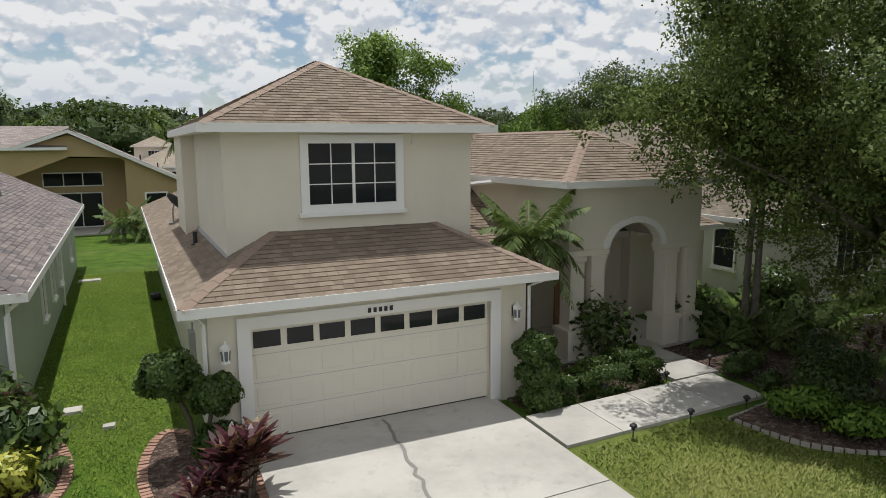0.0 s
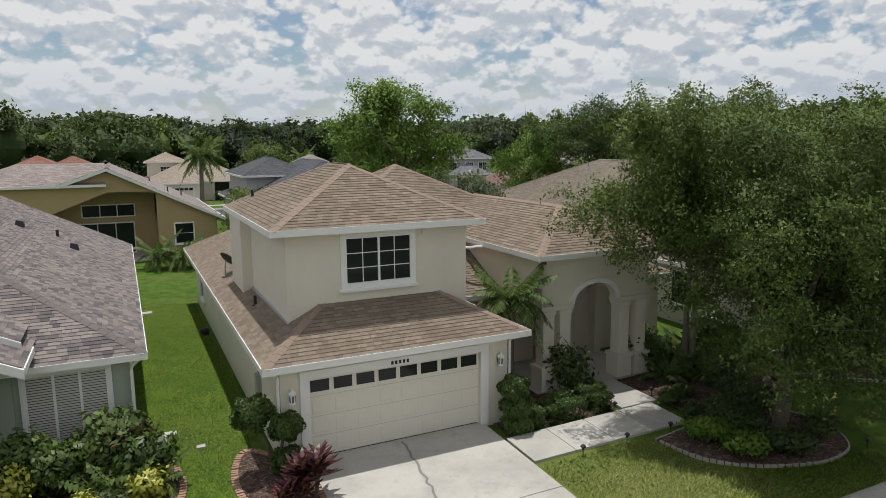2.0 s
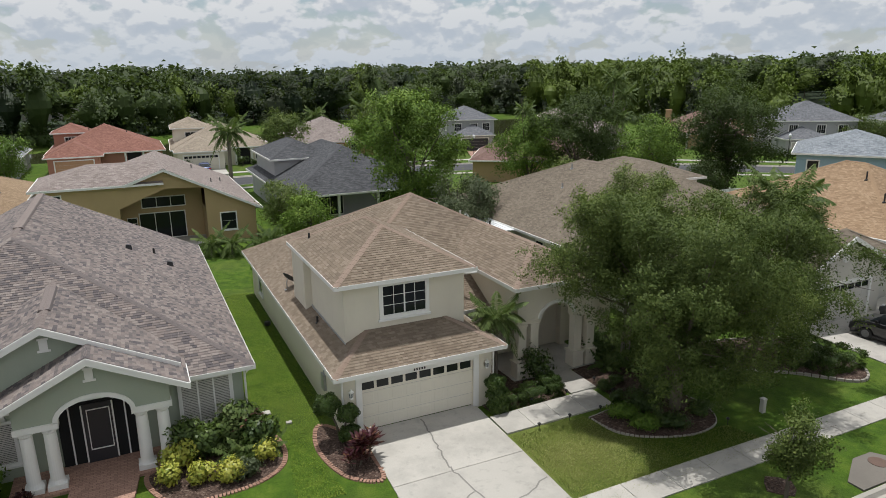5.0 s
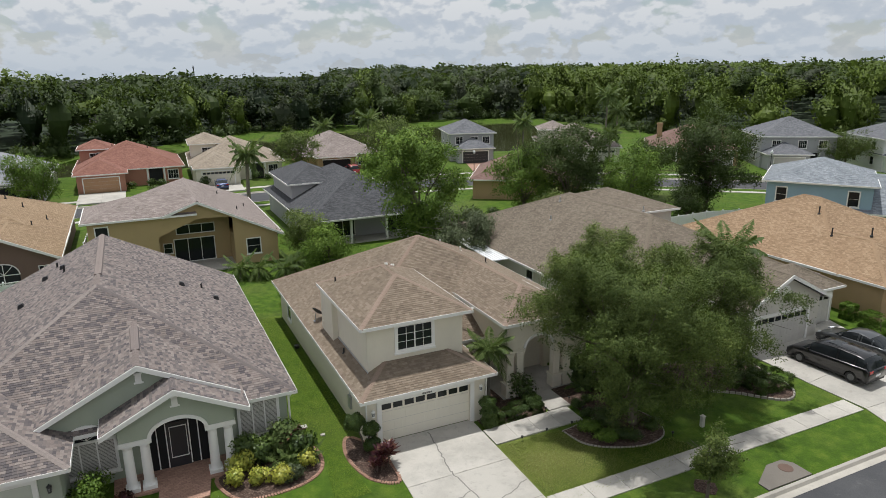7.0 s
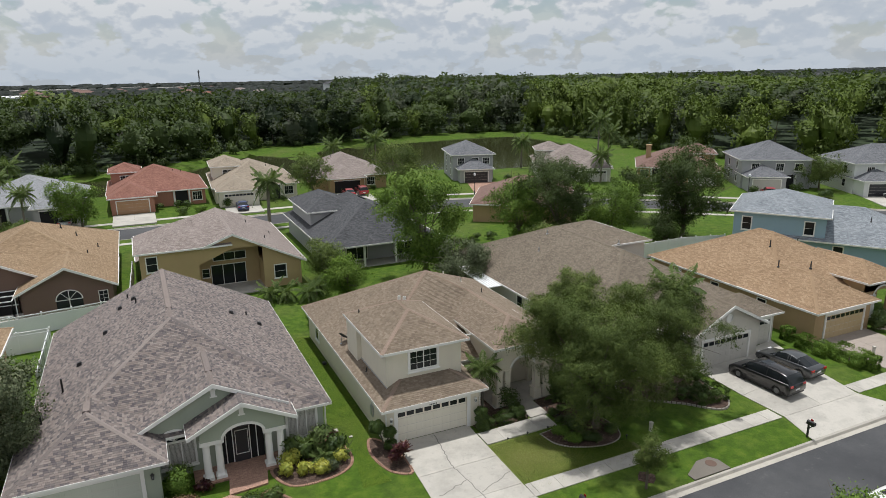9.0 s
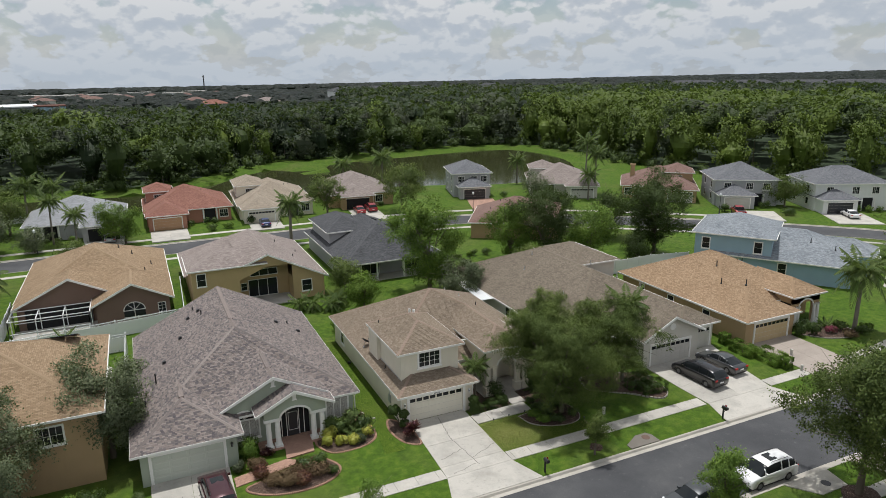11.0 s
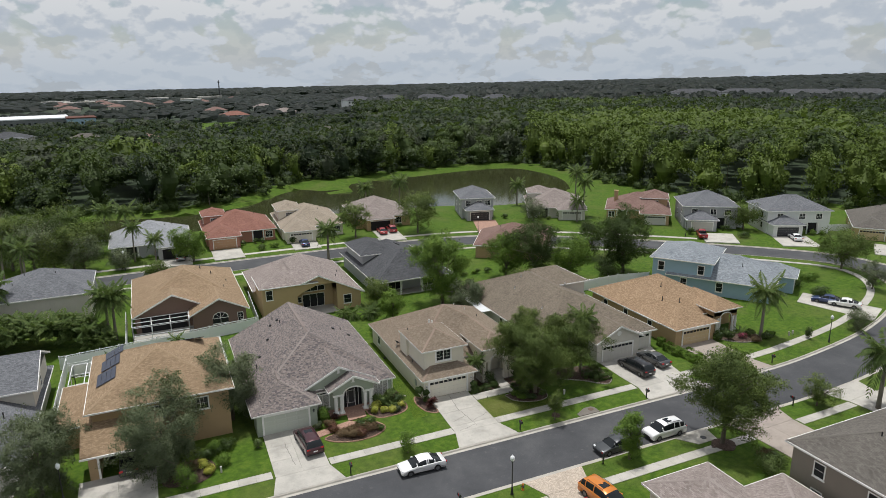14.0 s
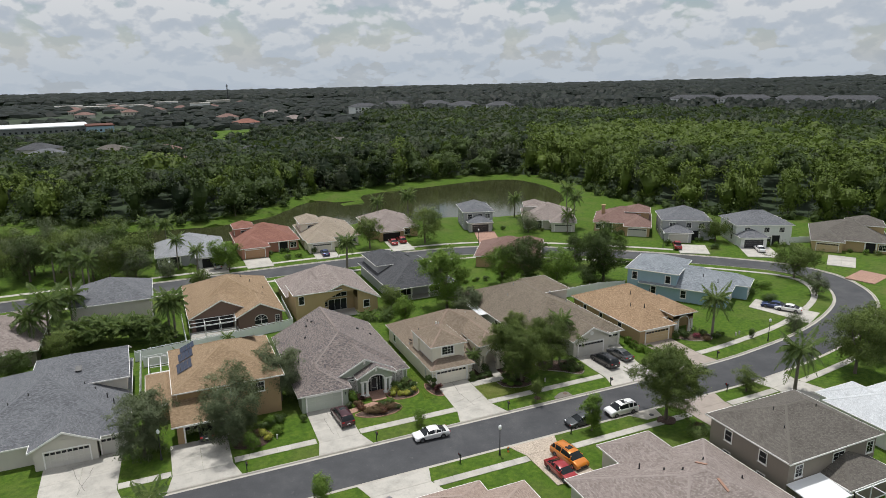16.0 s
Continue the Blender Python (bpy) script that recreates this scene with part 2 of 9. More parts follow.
def mulch_material():
    mat, nt, B, N, L = material("mulch")
    geo, mp = N("ShaderNodeNewGeometry"), N("ShaderNodeMapping")
    L(geo.outputs["Position"], mp.inputs[0])
    vo = N("ShaderNodeTexVoronoi")
    vo.inputs["Scale"].default_value = 16
    L(mp.outputs[0], vo.inputs["Vector"])
    n = noise_tex(N, L, mp.outputs[0], 30, 4, 0.7)
    sep = N("ShaderNodeSeparateColor")
    L(vo.outputs["Color"], sep.inputs[0])
    c = ramp_of(N, L, sep.outputs[0], [(0.0, (0.05, 0.028, 0.020)), (0.5, (0.12, 0.070, 0.050)), (0.85, (0.20, 0.13, 0.10)), (1.0, (0.34, 0.26, 0.20))])
    c = mixed(N, L, n, c, (0.03, 0.018, 0.013))
    L(c, B.inputs["Base Color"])
    B.inputs["Roughness"].default_value = 0.95
    bumped(N, L, B, vo.outputs["Distance"], 1.0, 0.04)
    return mat


def leaf_material(name, cols, gloss=0.45, translucent=0.25, patch=0.22):
    mat, nt, B, N, L = material(name)
    geo, info = N("ShaderNodeNewGeometry"), N("ShaderNodeObjectInfo")
    mp = N("ShaderNodeMapping")
    L(geo.outputs["Position"], mp.inputs[0])
    clump = noise_tex(N, L, mp.outputs[0], patch, 3, 0.6)
    c = ramp_of(N, L, geo.outputs["Random Per Island"], [(i / (len(cols) - 1), q) for i, q in enumerate(cols)])
    c = mixed(N, L, ramp_of(N, L, clump, [(0.38, (0.55,) * 3), (0.62, (0, 0, 0))]), c, dim(cols[0], 0.8))
    c = mixed(N, L, ramp_of(N, L, clump, [(0.5, (0,) * 3), (0.72, (0.4,) * 3)]), c, cols[-1])
    if patch < 0.1:
        wide = noise_tex(N, L, mp.outputs[0], 0.016, 4, 0.6)
        c = mixed(N, L, ramp_of(N, L, wide, [(0.40, (0.35,) * 3), (0.56, (0,) * 3)]), c, dim(cols[0], 0.9))
        c = mixed(N, L, ramp_of(N, L, wide, [(0.50, (0,) * 3), (0.66, (0.35,) * 3)]), c, dim(cols[-1], 1.25))
    L(c, B.inputs["Base Color"])
    B.inputs["Roughness"].default_value, B.inputs["Specular IOR Level"].default_value = gloss, 0.3 if gloss < 0.5 else 0.14
    tr, mx = N("ShaderNodeBsdfTranslucent"), N("ShaderNodeMixShader")
    L(mixed(N, L, 0.5, c, dim(cols[-1], 1.3) if name.endswith(("cordyline", "dry", "pink")) else (0.24, 0.36, 0.06)), tr.inputs["Color"])
    mx.inputs[0].default_value = translucent
    L(B.outputs[0], mx.inputs[1])
    L(tr.outputs[0], mx.inputs[2])
    L(mx.outputs[0], nt.nodes["Material Output"].inputs["Surface"])
    return mat


def bark_material(name, col, ringed=False):
    mat, nt, B, N, L = material(name)
    v = coords(N, L, stretch=(6, 6, 20 if ringed else 1.6))
    n, f = noise_tex(N, L, v, 1.5, 7, 0.7), noise_tex(N, L, coords(N, L), 30, 3, 0.7)
    c = mixed(N, L, n, dim(col, 0.5), dim(col, 1.5))
    L(mixed(N, L, f, c, dim(col, 0.8)), B.inputs["Base Color"])
    B.inputs["Roughness"].default_value = 0.95
    bumped(N, L, B, n, 0.9, 0.04)
    return mat


def glass_dark(name, col=(0.015, 0.018, 0.02), rough=0.06):
    mat, nt, B, N, L = material(name)
    v = coords(N, L)
    n = noise_tex(N, L, v, 0.8, 3)
    L(mixed(N, L, n, dim(col, 0.7), dim(col, 1.5)), B.inputs["Base Color"])
    B.inputs["Roughness"].default_value, B.inputs["IOR"].default_value = rough, 1.36
    bumped(N, L, B, n, 0.04, 0.02)
    return mat


def water_material():
    mat, nt, B, N, L = material("pond_water")
    geo, mp = N("ShaderNodeNewGeometry"), N("ShaderNodeMapping")
    L(geo.outputs["Position"], mp.inputs[0])
    n, big = noise_tex(N, L, mp.outputs[0], 1.8, 4, 0.6), noise_tex(N, L, mp.outputs[0], 0.05, 4)
    L(mixed(N, L, big, (0.030, 0.036, 0.014), (0.055, 0.058, 0.026)), B.inputs["Base Color"])
    B.inputs["Roughness"].default_value = 0.08
    bumped(N, L, B, n, 0.12, 0.05)
    return mat


def paver_material(name, col):
    mat, nt, B, N, L = material(name)
    geo, mp = N("ShaderNodeNewGeometry"), N("ShaderNodeMapping")
    L(geo.outputs["Position"], mp.inputs[0])
    br = N("ShaderNodeTexBrick")
    L(mp.outputs[0], br.inputs["Vector"])
    for key, val in (("Scale", 1.0), ("Mortar Size", 0.006), ("Brick Width", 0.22), ("Row Height", 0.11)):
        br.inputs[key].default_value = val
    br.inputs["Color1"].default_value, br.inputs["Color2"].default_value = (*dim(col, 0.8), 1), (*dim(col, 1.15), 1)
    br.inputs["Mortar"].default_value = (*dim(col, 0.45), 1)
    n = noise_tex(N, L, mp.outputs[0], 0.8, 6)
    L(mixed(N, L, ramp_of(N, L, n, [(0.45, (0, 0, 0)), (0.8, (0.4,) * 3)]), br.outputs["Color"], dim(col, 0.6)), B.inputs["Base Color"])
    B.inputs["Roughness"].default_value = 0.9
    return mat


M = {}
M["lawn"], M["forest"] = ground_material(), forest_floor_material()
M["asphalt"], M["mulch"], M["water"] = asphalt_material(), mulch_material(), water_material()
M["concrete"], M["kerb"] = concrete("concrete", (0.49, 0.465, 0.42), 0.8), concrete("kerb_concrete", (0.46, 0.43, 0.38), 0.6)
M["crack"] = concrete("crack_filler", (0.24, 0.23, 0.21), 0.5)
M["grey_paving"] = concrete("weathered_concrete", (0.36, 0.31, 0.27), 0.5)
M["drain"], M["rust"] = concrete("stained_concrete", (0.20, 0.18, 0.155), 0.6), concrete("rusty_iron", (0.14, 0.09, 0.07), 0.5)
M["pavers"], M["tan_pavers"] = paver_material("pavers", (0.40, 0.24, 0.18)), paver_material("tan_pavers", (0.50, 0.42, 0.34))
M["cream"] = stucco("cream_stucco", (0.72, 0.67, 0.56))
M["sage"] = stucco("sage_stucco", (0.36, 0.40, 0.32))
M["yellow"] = stucco("ochre_stucco", (0.46, 0.34, 0.18))
M["brown"] = stucco("brown_stucco", (0.175, 0.115, 0.09))
M["greywall"] = stucco("grey_stucco", (0.40, 0.40, 0.41))
M["bluewall"] = stucco("blue_stucco", (0.30, 0.43, 0.52))
M["whitewall"] = stucco("white_stucco", (0.74, 0.74, 0.73))
M["creamgrey"] = stucco("pale_stucco", (0.58, 0.55, 0.49))
M["tanwall"] = stucco("tan_stucco", (0.42, 0.29, 0.16))
M["taupe"] = stucco("taupe_stucco", (0.23, 0.20, 0.165))
M["pinkwall"] = stucco("rust_stucco", (0.42, 0.20, 0.14))
M["trim"] = paint("white_trim", (0.80, 0.79, 0.76), 0.5, vary=0.04)
M["creamdoor"] = paint("cream_door", (0.74, 0.70, 0.60), 0.5, vary=0.03)
M["sagedoor"] = paint("sage_door", (0.50, 0.53, 0.46), 0.5, vary=0.03)
M["tandoor"] = paint("tan_door", (0.50, 0.38, 0.22), 0.5)
M["browndoor"] = paint("brown_door", (0.42, 0.24, 0.13), 0.5)
M["blackdoor"] = paint("dark_door", (0.03, 0.03, 0.035), 0.4)
M["greydoor"] = paint("grey_door", (0.52, 0.50, 0.46), 0.5)
# near-black paint for openings: the shade inside is put into the colour
M["dark"] = paint("opening_shade", (0.012, 0.012, 0.013), 0.9)
M["black"] = paint("black_metal", (0.02, 0.02, 0.022), 0.45)
M["dish"] = paint("dish_grey", (0.035, 0.036, 0.038), 0.6)
M["steel"] = paint("galvanised_metal", (0.45, 0.46, 0.47), 0.45, 0.7)
M["glass"] = glass_dark("window_glass")
M["paleglass"] = glass_dark("blind_glass", (0.16, 0.17, 0.17), 0.12)
M["white_roof"] = paint("white_membrane", (0.70, 0.71, 0.72), 0.6)
M["vinyl"] = paint("white_vinyl", (0.80, 0.81, 0.82), 0.4, vary=0.03)
M["brick"] = concrete("edging_brick", (0.36, 0.21, 0.15), 0.4)
M["edgestone"] = concrete("edging_stone", (0.36, 0.33, 0.29), 0.5)
M["rubber"] = paint("tyre_rubber", (0.018, 0.018, 0.018), 0.85)
M["rim"] = paint("alloy_rim", (0.16, 0.165, 0.17), 0.4, 0.7)
M["solar"] = glass_dark("solar_cells", (0.012, 0.018, 0.04), 0.12)
M["screen"] = paint("insect_screen", (0.05, 0.055, 0.06), 0.7)
M["redlight"], M["headlight"] = paint("red_lens", (0.45, 0.02, 0.02), 0.15), paint("clear_lens", (0.75, 0.76, 0.78), 0.1)
M["bark"], M["palmbark"] = bark_material("bark", (0.14, 0.115, 0.09)), bark_material("palm_bark", (0.22, 0.195, 0.16), True)
ROOFS = {
    "main": [(0.195, 0.152, 0.114), (0.252, 0.200, 0.151), (0.308, 0.252, 0.194)],
    "lh": [(0.11, 0.10, 0.105), (0.19, 0.165, 0.16), (0.26, 0.215, 0.195), (0.33, 0.285, 0.26)],
    "tan": [(0.235, 0.162, 0.10), (0.305, 0.215, 0.135), (0.375, 0.275, 0.18)],
    "orange": [(0.25, 0.165, 0.10), (0.33, 0.225, 0.14), (0.40, 0.285, 0.185)],
    "grey": [(0.11, 0.115, 0.125), (0.16, 0.165, 0.18), (0.215, 0.22, 0.235)],
    "dgrey": [(0.055, 0.057, 0.062), (0.085, 0.087, 0.094), (0.12, 0.122, 0.13)],
    "lgrey": [(0.24, 0.25, 0.26), (0.30, 0.31, 0.33), (0.37, 0.38, 0.40)],
    "bluegrey": [(0.17, 0.19, 0.215), (0.25, 0.275, 0.30), (0.34, 0.365, 0.39)],
    "red": [(0.20, 0.092, 0.07), (0.26, 0.125, 0.095), (0.32, 0.16, 0.125)],
    "beige": [(0.26, 0.215, 0.165), (0.33, 0.275, 0.215), (0.39, 0.335, 0.27)],
    "pinktan": [(0.27, 0.20, 0.165), (0.35, 0.27, 0.23), (0.43, 0.345, 0.30)],
    "brown": [(0.148, 0.122, 0.094), (0.190, 0.158, 0.122), (0.232, 0.196, 0.156)],
    "mauve": [(0.17, 0.105, 0.09), (0.22, 0.14, 0.12), (0.265, 0.175, 0.15)],
    "taupe": [(0.105, 0.095, 0.085), (0.14, 0.127, 0.112), (0.175, 0.16, 0.142)],
    "mottled": [(0.20, 0.165, 0.15), (0.28, 0.235, 0.215), (0.36, 0.31, 0.29)],
    "white": [(0.50, 0.52, 0.54), (0.58, 0.60, 0.62), (0.66, 0.68, 0.70)],
}
for key, cols in ROOFS.items():
    M["roof_" + key] = shingle("shingle_" + key, cols, 0.32 if key in ("main", "brown") else 0.22)
    M["cap_" + key] = tabs_material("cap_" + key, [dim(c, 1.0) for c in (cols if key == "lh" else cols[1:])], 0.2)
M["tabs_main"], M["tabs_lh"] = tabs_material("tab_main", ROOFS["main"], 0.35), tabs_material("tab_grey", ROOFS["lh"], 0.2)
M["cap_main"] = tabs_material("cap_tan", [(0.27, 0.20, 0.155), (0.33, 0.25, 0.20)], 0.2)
LEAF = {
    "oak": [(0.060, 0.092, 0.024), (0.105, 0.148, 0.036), (0.190, 0.235, 0.064)],
    "maple": [(0.075, 0.140, 0.022), (0.130, 0.220, 0.036), (0.215, 0.310, 0.055)],
    "wood": [(0.036, 0.058, 0.017), (0.047, 0.073, 0.020), (0.061, 0.089, 0.024)],
    # bright and deep: woodland green with sunlight and cloud shade put in
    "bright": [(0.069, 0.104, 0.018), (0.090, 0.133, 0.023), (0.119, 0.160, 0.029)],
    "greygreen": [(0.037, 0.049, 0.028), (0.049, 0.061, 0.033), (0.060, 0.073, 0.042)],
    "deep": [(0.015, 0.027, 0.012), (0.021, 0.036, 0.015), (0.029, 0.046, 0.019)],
    # far canopy: cloud shade and bluish air haze are put into this green
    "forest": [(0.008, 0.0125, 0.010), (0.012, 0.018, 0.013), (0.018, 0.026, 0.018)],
    "palm": [(0.060, 0.098, 0.027), (0.102, 0.149, 0.043), (0.162, 0.204, 0.071)],
    "hedge": [(0.038, 0.070, 0.018), (0.068, 0.115, 0.026), (0.125, 0.175, 0.040)],
    "croton": [(0.42, 0.40, 0.06), (0.55, 0.53, 0.10), (0.22, 0.30, 0.05)],
    "cordyline": [(0.030, 0.006, 0.012), (0.052, 0.010, 0.019), (0.085, 0.015, 0.028), (0.12, 0.028, 0.038), (0.30, 0.19, 0.07)],
    "dry": [(0.16, 0.10, 0.06), (0.09, 0.07, 0.035), (0.23, 0.16, 0.09)],
    "grey": [(0.075, 0.098, 0.055), (0.125, 0.150, 0.082), (0.20, 0.225, 0.13)],
    "grass": [(0.105, 0.179, 0.011), (0.153, 0.234, 0.019), (0.231, 0.278, 0.047)],
    "drygrass": [(0.114, 0.170, 0.021), (0.185, 0.224, 0.041), (0.317, 0.305, 0.122)],
    "pink": [(0.45, 0.08, 0.18), (0.30, 0.05, 0.10), (0.06, 0.10, 0.03)],
}
for key, cols in LEAF.items():
    M["leaf_" + key] = leaf_material("leaves_" + key, cols, 0.4 if key in ("croton", "cordyline", "hedge") else 0.55, 0.16 if key in ("wood", "bright", "greygreen", "deep", "forest") else 0.16, 0.09 if key in ("wood", "bright", "greygreen", "deep", "forest") else 0.22)

# ---- mesh tools ----
class Shape:
    """Collects faces of one mesh, with UV in metres where given."""

    def __init__(self):
        self.v, self.f, self.uv = [], [], []

    def face(self, pts, uv=None):
        i = len(self.v)
        self.v += [tuple(p) for p in pts]
        self.f.append(tuple(range(i, i + len(pts))))
        self.uv += uv or [(0.0, 0.0)] * len(pts)
        return self

    def box(self, x0, x1, y0, y1, z0, z1, top=True, bottom=True):
        p = [(x0, y0), (x1, y0), (x1, y1), (x0, y1)]
        return self.prism(p, z0, z1, top, bottom)

    def prism(self, p, z0, z1, top=True, bottom=True):
        n = len(p)
        for i in range(n):
            a, b = p[i], p[(i + 1) % n]
            self.face([(*a, z0), (*b, z0), (*b, z1), (*a, z1)])
        if top:
            self.face([(*q, z1) for q in p])
        if bottom:
            self.face([(*q, z0) for q in reversed(p)])
        return self

    def hull(self, low, high):
        """Two loops of equal length joined by sides and closed."""
        n = len(low)
        for i in range(n):
            j = (i + 1) % n
            self.face([low[i], low[j], high[j], high[i]])
        self.face(list(reversed(low)))
        self.face(high)
        return self

    def tube(self, path, radii, n=8, cap=True):
        path = [Vector(p) for p in path]
        if isinstance(radii, (int, float)):
            radii = [radii] * len(path)
        rings = []
        for i, p in enumerate(path):
            d = (path[min(i + 1, len(path) - 1)] - path[max(i - 1, 0)]).normalized()
            a = d.cross(Vector((0.0, 0.0, 1.0)) if abs(d.z) < 0.9 else Vector((1.0, 0.0, 0.0))).normalized()
            b = d.cross(a)
            rings.append([p + radii[i] * (math.cos(t) * a + math.sin(t) * b) for t in (2 * math.pi * k / n for k in range(n))])
        for r, s in zip(rings, rings[1:]):
            for k in range(n):
                self.face([r[k], r[(k + 1) % n], s[(k + 1) % n], s[k]])
        if cap:
            self.face(rings[0])
            self.face(list(reversed(rings[-1])))
        return self

    def lathe(self, prof, cx=0, cy=0, n=16):
        for (r0, z0), (r1, z1) in zip(prof, prof[1:]):
            for k in range(n):
                a, b = 2 * math.pi * k / n, 2 * math.pi * (k + 1) / n
                self.face([(cx + r0 * math.cos(a), cy + r0 * math.sin(a), z0), (cx + r0 * math.cos(b), cy + r0 * math.sin(b), z0),
                           (cx + r1 * math.cos(b), cy + r1 * math.sin(b), z1), (cx + r1 * math.cos(a), cy + r1 * math.sin(a), z1)])
        return self

    def moved(self, m):
        self.v = [tuple(m @ Vector(p)) for p in self.v]
        return self

    def mesh(self, name, mat, smooth=False, weld=False):
        me = bpy.data.meshes.new(name)
        me.from_pydata(self.v, [], self.f)
        lay = me.uv_layers.new(name="UVMap")
        lay.data.foreach_set("uv", np.array(self.uv, "f").ravel())
        if weld or smooth:
            bm = bmesh.new()
            bm.from_mesh(me)
            bmesh.ops.remove_doubles(bm, verts=bm.verts, dist=0.0004)
            bmesh.ops.recalc_face_normals(bm, faces=bm.faces)
            bm.to_mesh(me)
            bm.free()
        if smooth:
            me.polygons.foreach_set("use_smooth", [True] * len(me.polygons))
        me.materials.append(mat)
        return me


def part(name, shape, mat, parent=None, label="", smooth=False, weld=False):
    ob = new(name, shape.mesh(name, mat, smooth, weld))
    if parent is not None:
        ob.parent = parent
    return tagged(ob, label)


def quads_mesh(name, verts, mat, normals=None):
    """A mesh of loose quads or triangles from an array (n, 4 or 3, 3), with shading normals for foliage where given."""
    n, k = verts.shape[:2]
    if normals is not None:
        g = np.cross(verts[:, 2] - verts[:, 0], verts[:, -1] - verts[:, 1]) if k == 4 else np.cross(verts[:, 1] - verts[:, 0], verts[:, 2] - verts[:, 0])
        flip = (g * normals).sum(1) < 0
        verts = verts.copy()
        verts[flip] = verts[flip][:, [0, 3, 2, 1] if k == 4 else [0, 2, 1]]
    me = bpy.data.meshes.new(name)
    me.vertices.add(k * n)
    me.vertices.foreach_set("co", np.ascontiguousarray(verts, "f").ravel())
    me.loops.add(k * n)
    me.loops.foreach_set("vertex_index", np.arange(k * n, dtype=np.int32))
    me.polygons.add(n)
    me.polygons.foreach_set("loop_start", np.arange(0, k * n, k, dtype=np.int32))
    me.polygons.foreach_set("loop_total", np.full(n, k, np.int32))
    me.update(calc_edges=True)
    me.materials.append(mat)
    if normals is not None:
        me.polygons.foreach_set("use_smooth", np.ones(n, bool))
        me.normals_split_custom_set_from_vertices(np.repeat(normals, k, axis=0))
    return me


def empty(name, label, category, x=0, y=0, z=0, rz=0, group="", kind=""):
    ob = new(name)
    ob.matrix_basis = pose(x, y, z, 0, 0, rz)
    return tagged(ob, label, category, group, kind)


# ---- ground plan ----
ROAD = [(-190, -3.2), (-60, -3.2), (-20, -3.2), (20, -3.2), (45, -3.0), (58, -1.8), (71, 0.6), (83, 4.6), (93, 9.8), (100, 16.8), (103.2, 25),
        (101.5, 33), (96, 40), (88.5, 47.5), (78, 57), (62, 69.5), (50, 77), (40, 81), (26, 83), (10, 83.5), (-20, 83.5), (-70, 83), (-190, 83)]
HALF = 4.0


def spline(pts, step):
    """Points at even steps on a smooth line through pts."""
    p = [Vector((*q, 0.0)) for q in pts]
    p = [2 * p[0] - p[1]] + p + [2 * p[-1] - p[-2]]
    out = []
    for i in range(1, len(p) - 2):
        a, b, c, d = p[i - 1 : i + 3]
        n = max(2, int((c - b).length / step))
        for k in range(n):
            t = k / n
            out.append(0.5 * ((2 * b) + (c - a) * t + (2 * a - 5 * b + 4 * c - d) * t * t + (3 * b - a - 3 * c + d) * t ** 3))
    out.append(p[-2])
    return [(q.x, q.y) for q in out]


CENTRE = spline(ROAD, 3.0)
CA = np.array(CENTRE)


def offset(line, d):
    """The line moved d to the left of its way."""
    a = np.array(line)
    t = np.gradient(a, axis=0)
    t /= np.linalg.norm(t, axis=1)[:, None]
    return a + d * np.stack([-t[:, 1], t[:, 0]], 1)


def road_distance(x, y):
    p = np.array((x, y))
    a, b = CA[:-1], CA[1:]
    ab = b - a
    t = np.clip(((p - a) * ab).sum(1) / (ab * ab).sum(1), 0, 1)
    return float(np.linalg.norm(p - a - t[:, None] * ab, axis=1).min())


POND = spline([(-130, 168), (-90, 150), (-60, 135), (-41, 126), (-17, 123), (0, 125), (14, 127), (30, 128), (45, 126), (56, 123), (66, 118), (78, 117), (92, 121), (102, 129), (109, 141), (114, 157),
               (114, 171), (110, 181), (97, 185), (82, 183), (68, 180), (55, 179), (40, 175), (36, 160), (35, 146), (32, 139), (28.5, 142), (27.5, 154), (26, 166), (21, 172), (13, 166), (5, 156), (-3, 149),
               (-15, 144.5), (-27, 145), (-51, 150), (-66, 156), (-98, 167), (-130, 182)], 4.0)
WATER_Z = -1.0


def inside(poly, x, y):
    n, odd = len(poly), False
    for i in range(n):
        (x0, y0), (x1, y1) = poly[i], poly[i - 1]
        if (y0 > y) != (y1 > y) and x < (x1 - x0) * (y - y0) / (y1 - y0) + x0:
            odd = not odd
    return odd


def lot_height(x, y):
    """The height of the lawns beside road and houses."""
    d = road_distance(x, y)
    if d < HALF + 0.01:
        return -0.55
    h = -0.32 + 0.20 * min(1.0, max(0.0, (d - HALF) / 7.0))
    r = math.hypot(x - 20, y - 60)
    if r > 500:
        u = max(-1.2, min(1.2, (math.degrees(math.atan2(x + 33, y + 73)) - 25.5) / 33.7))
        h -= (56 - 25 * u - 17 * u * u) * ((r - 500) / 3500) ** 1.1
    return h


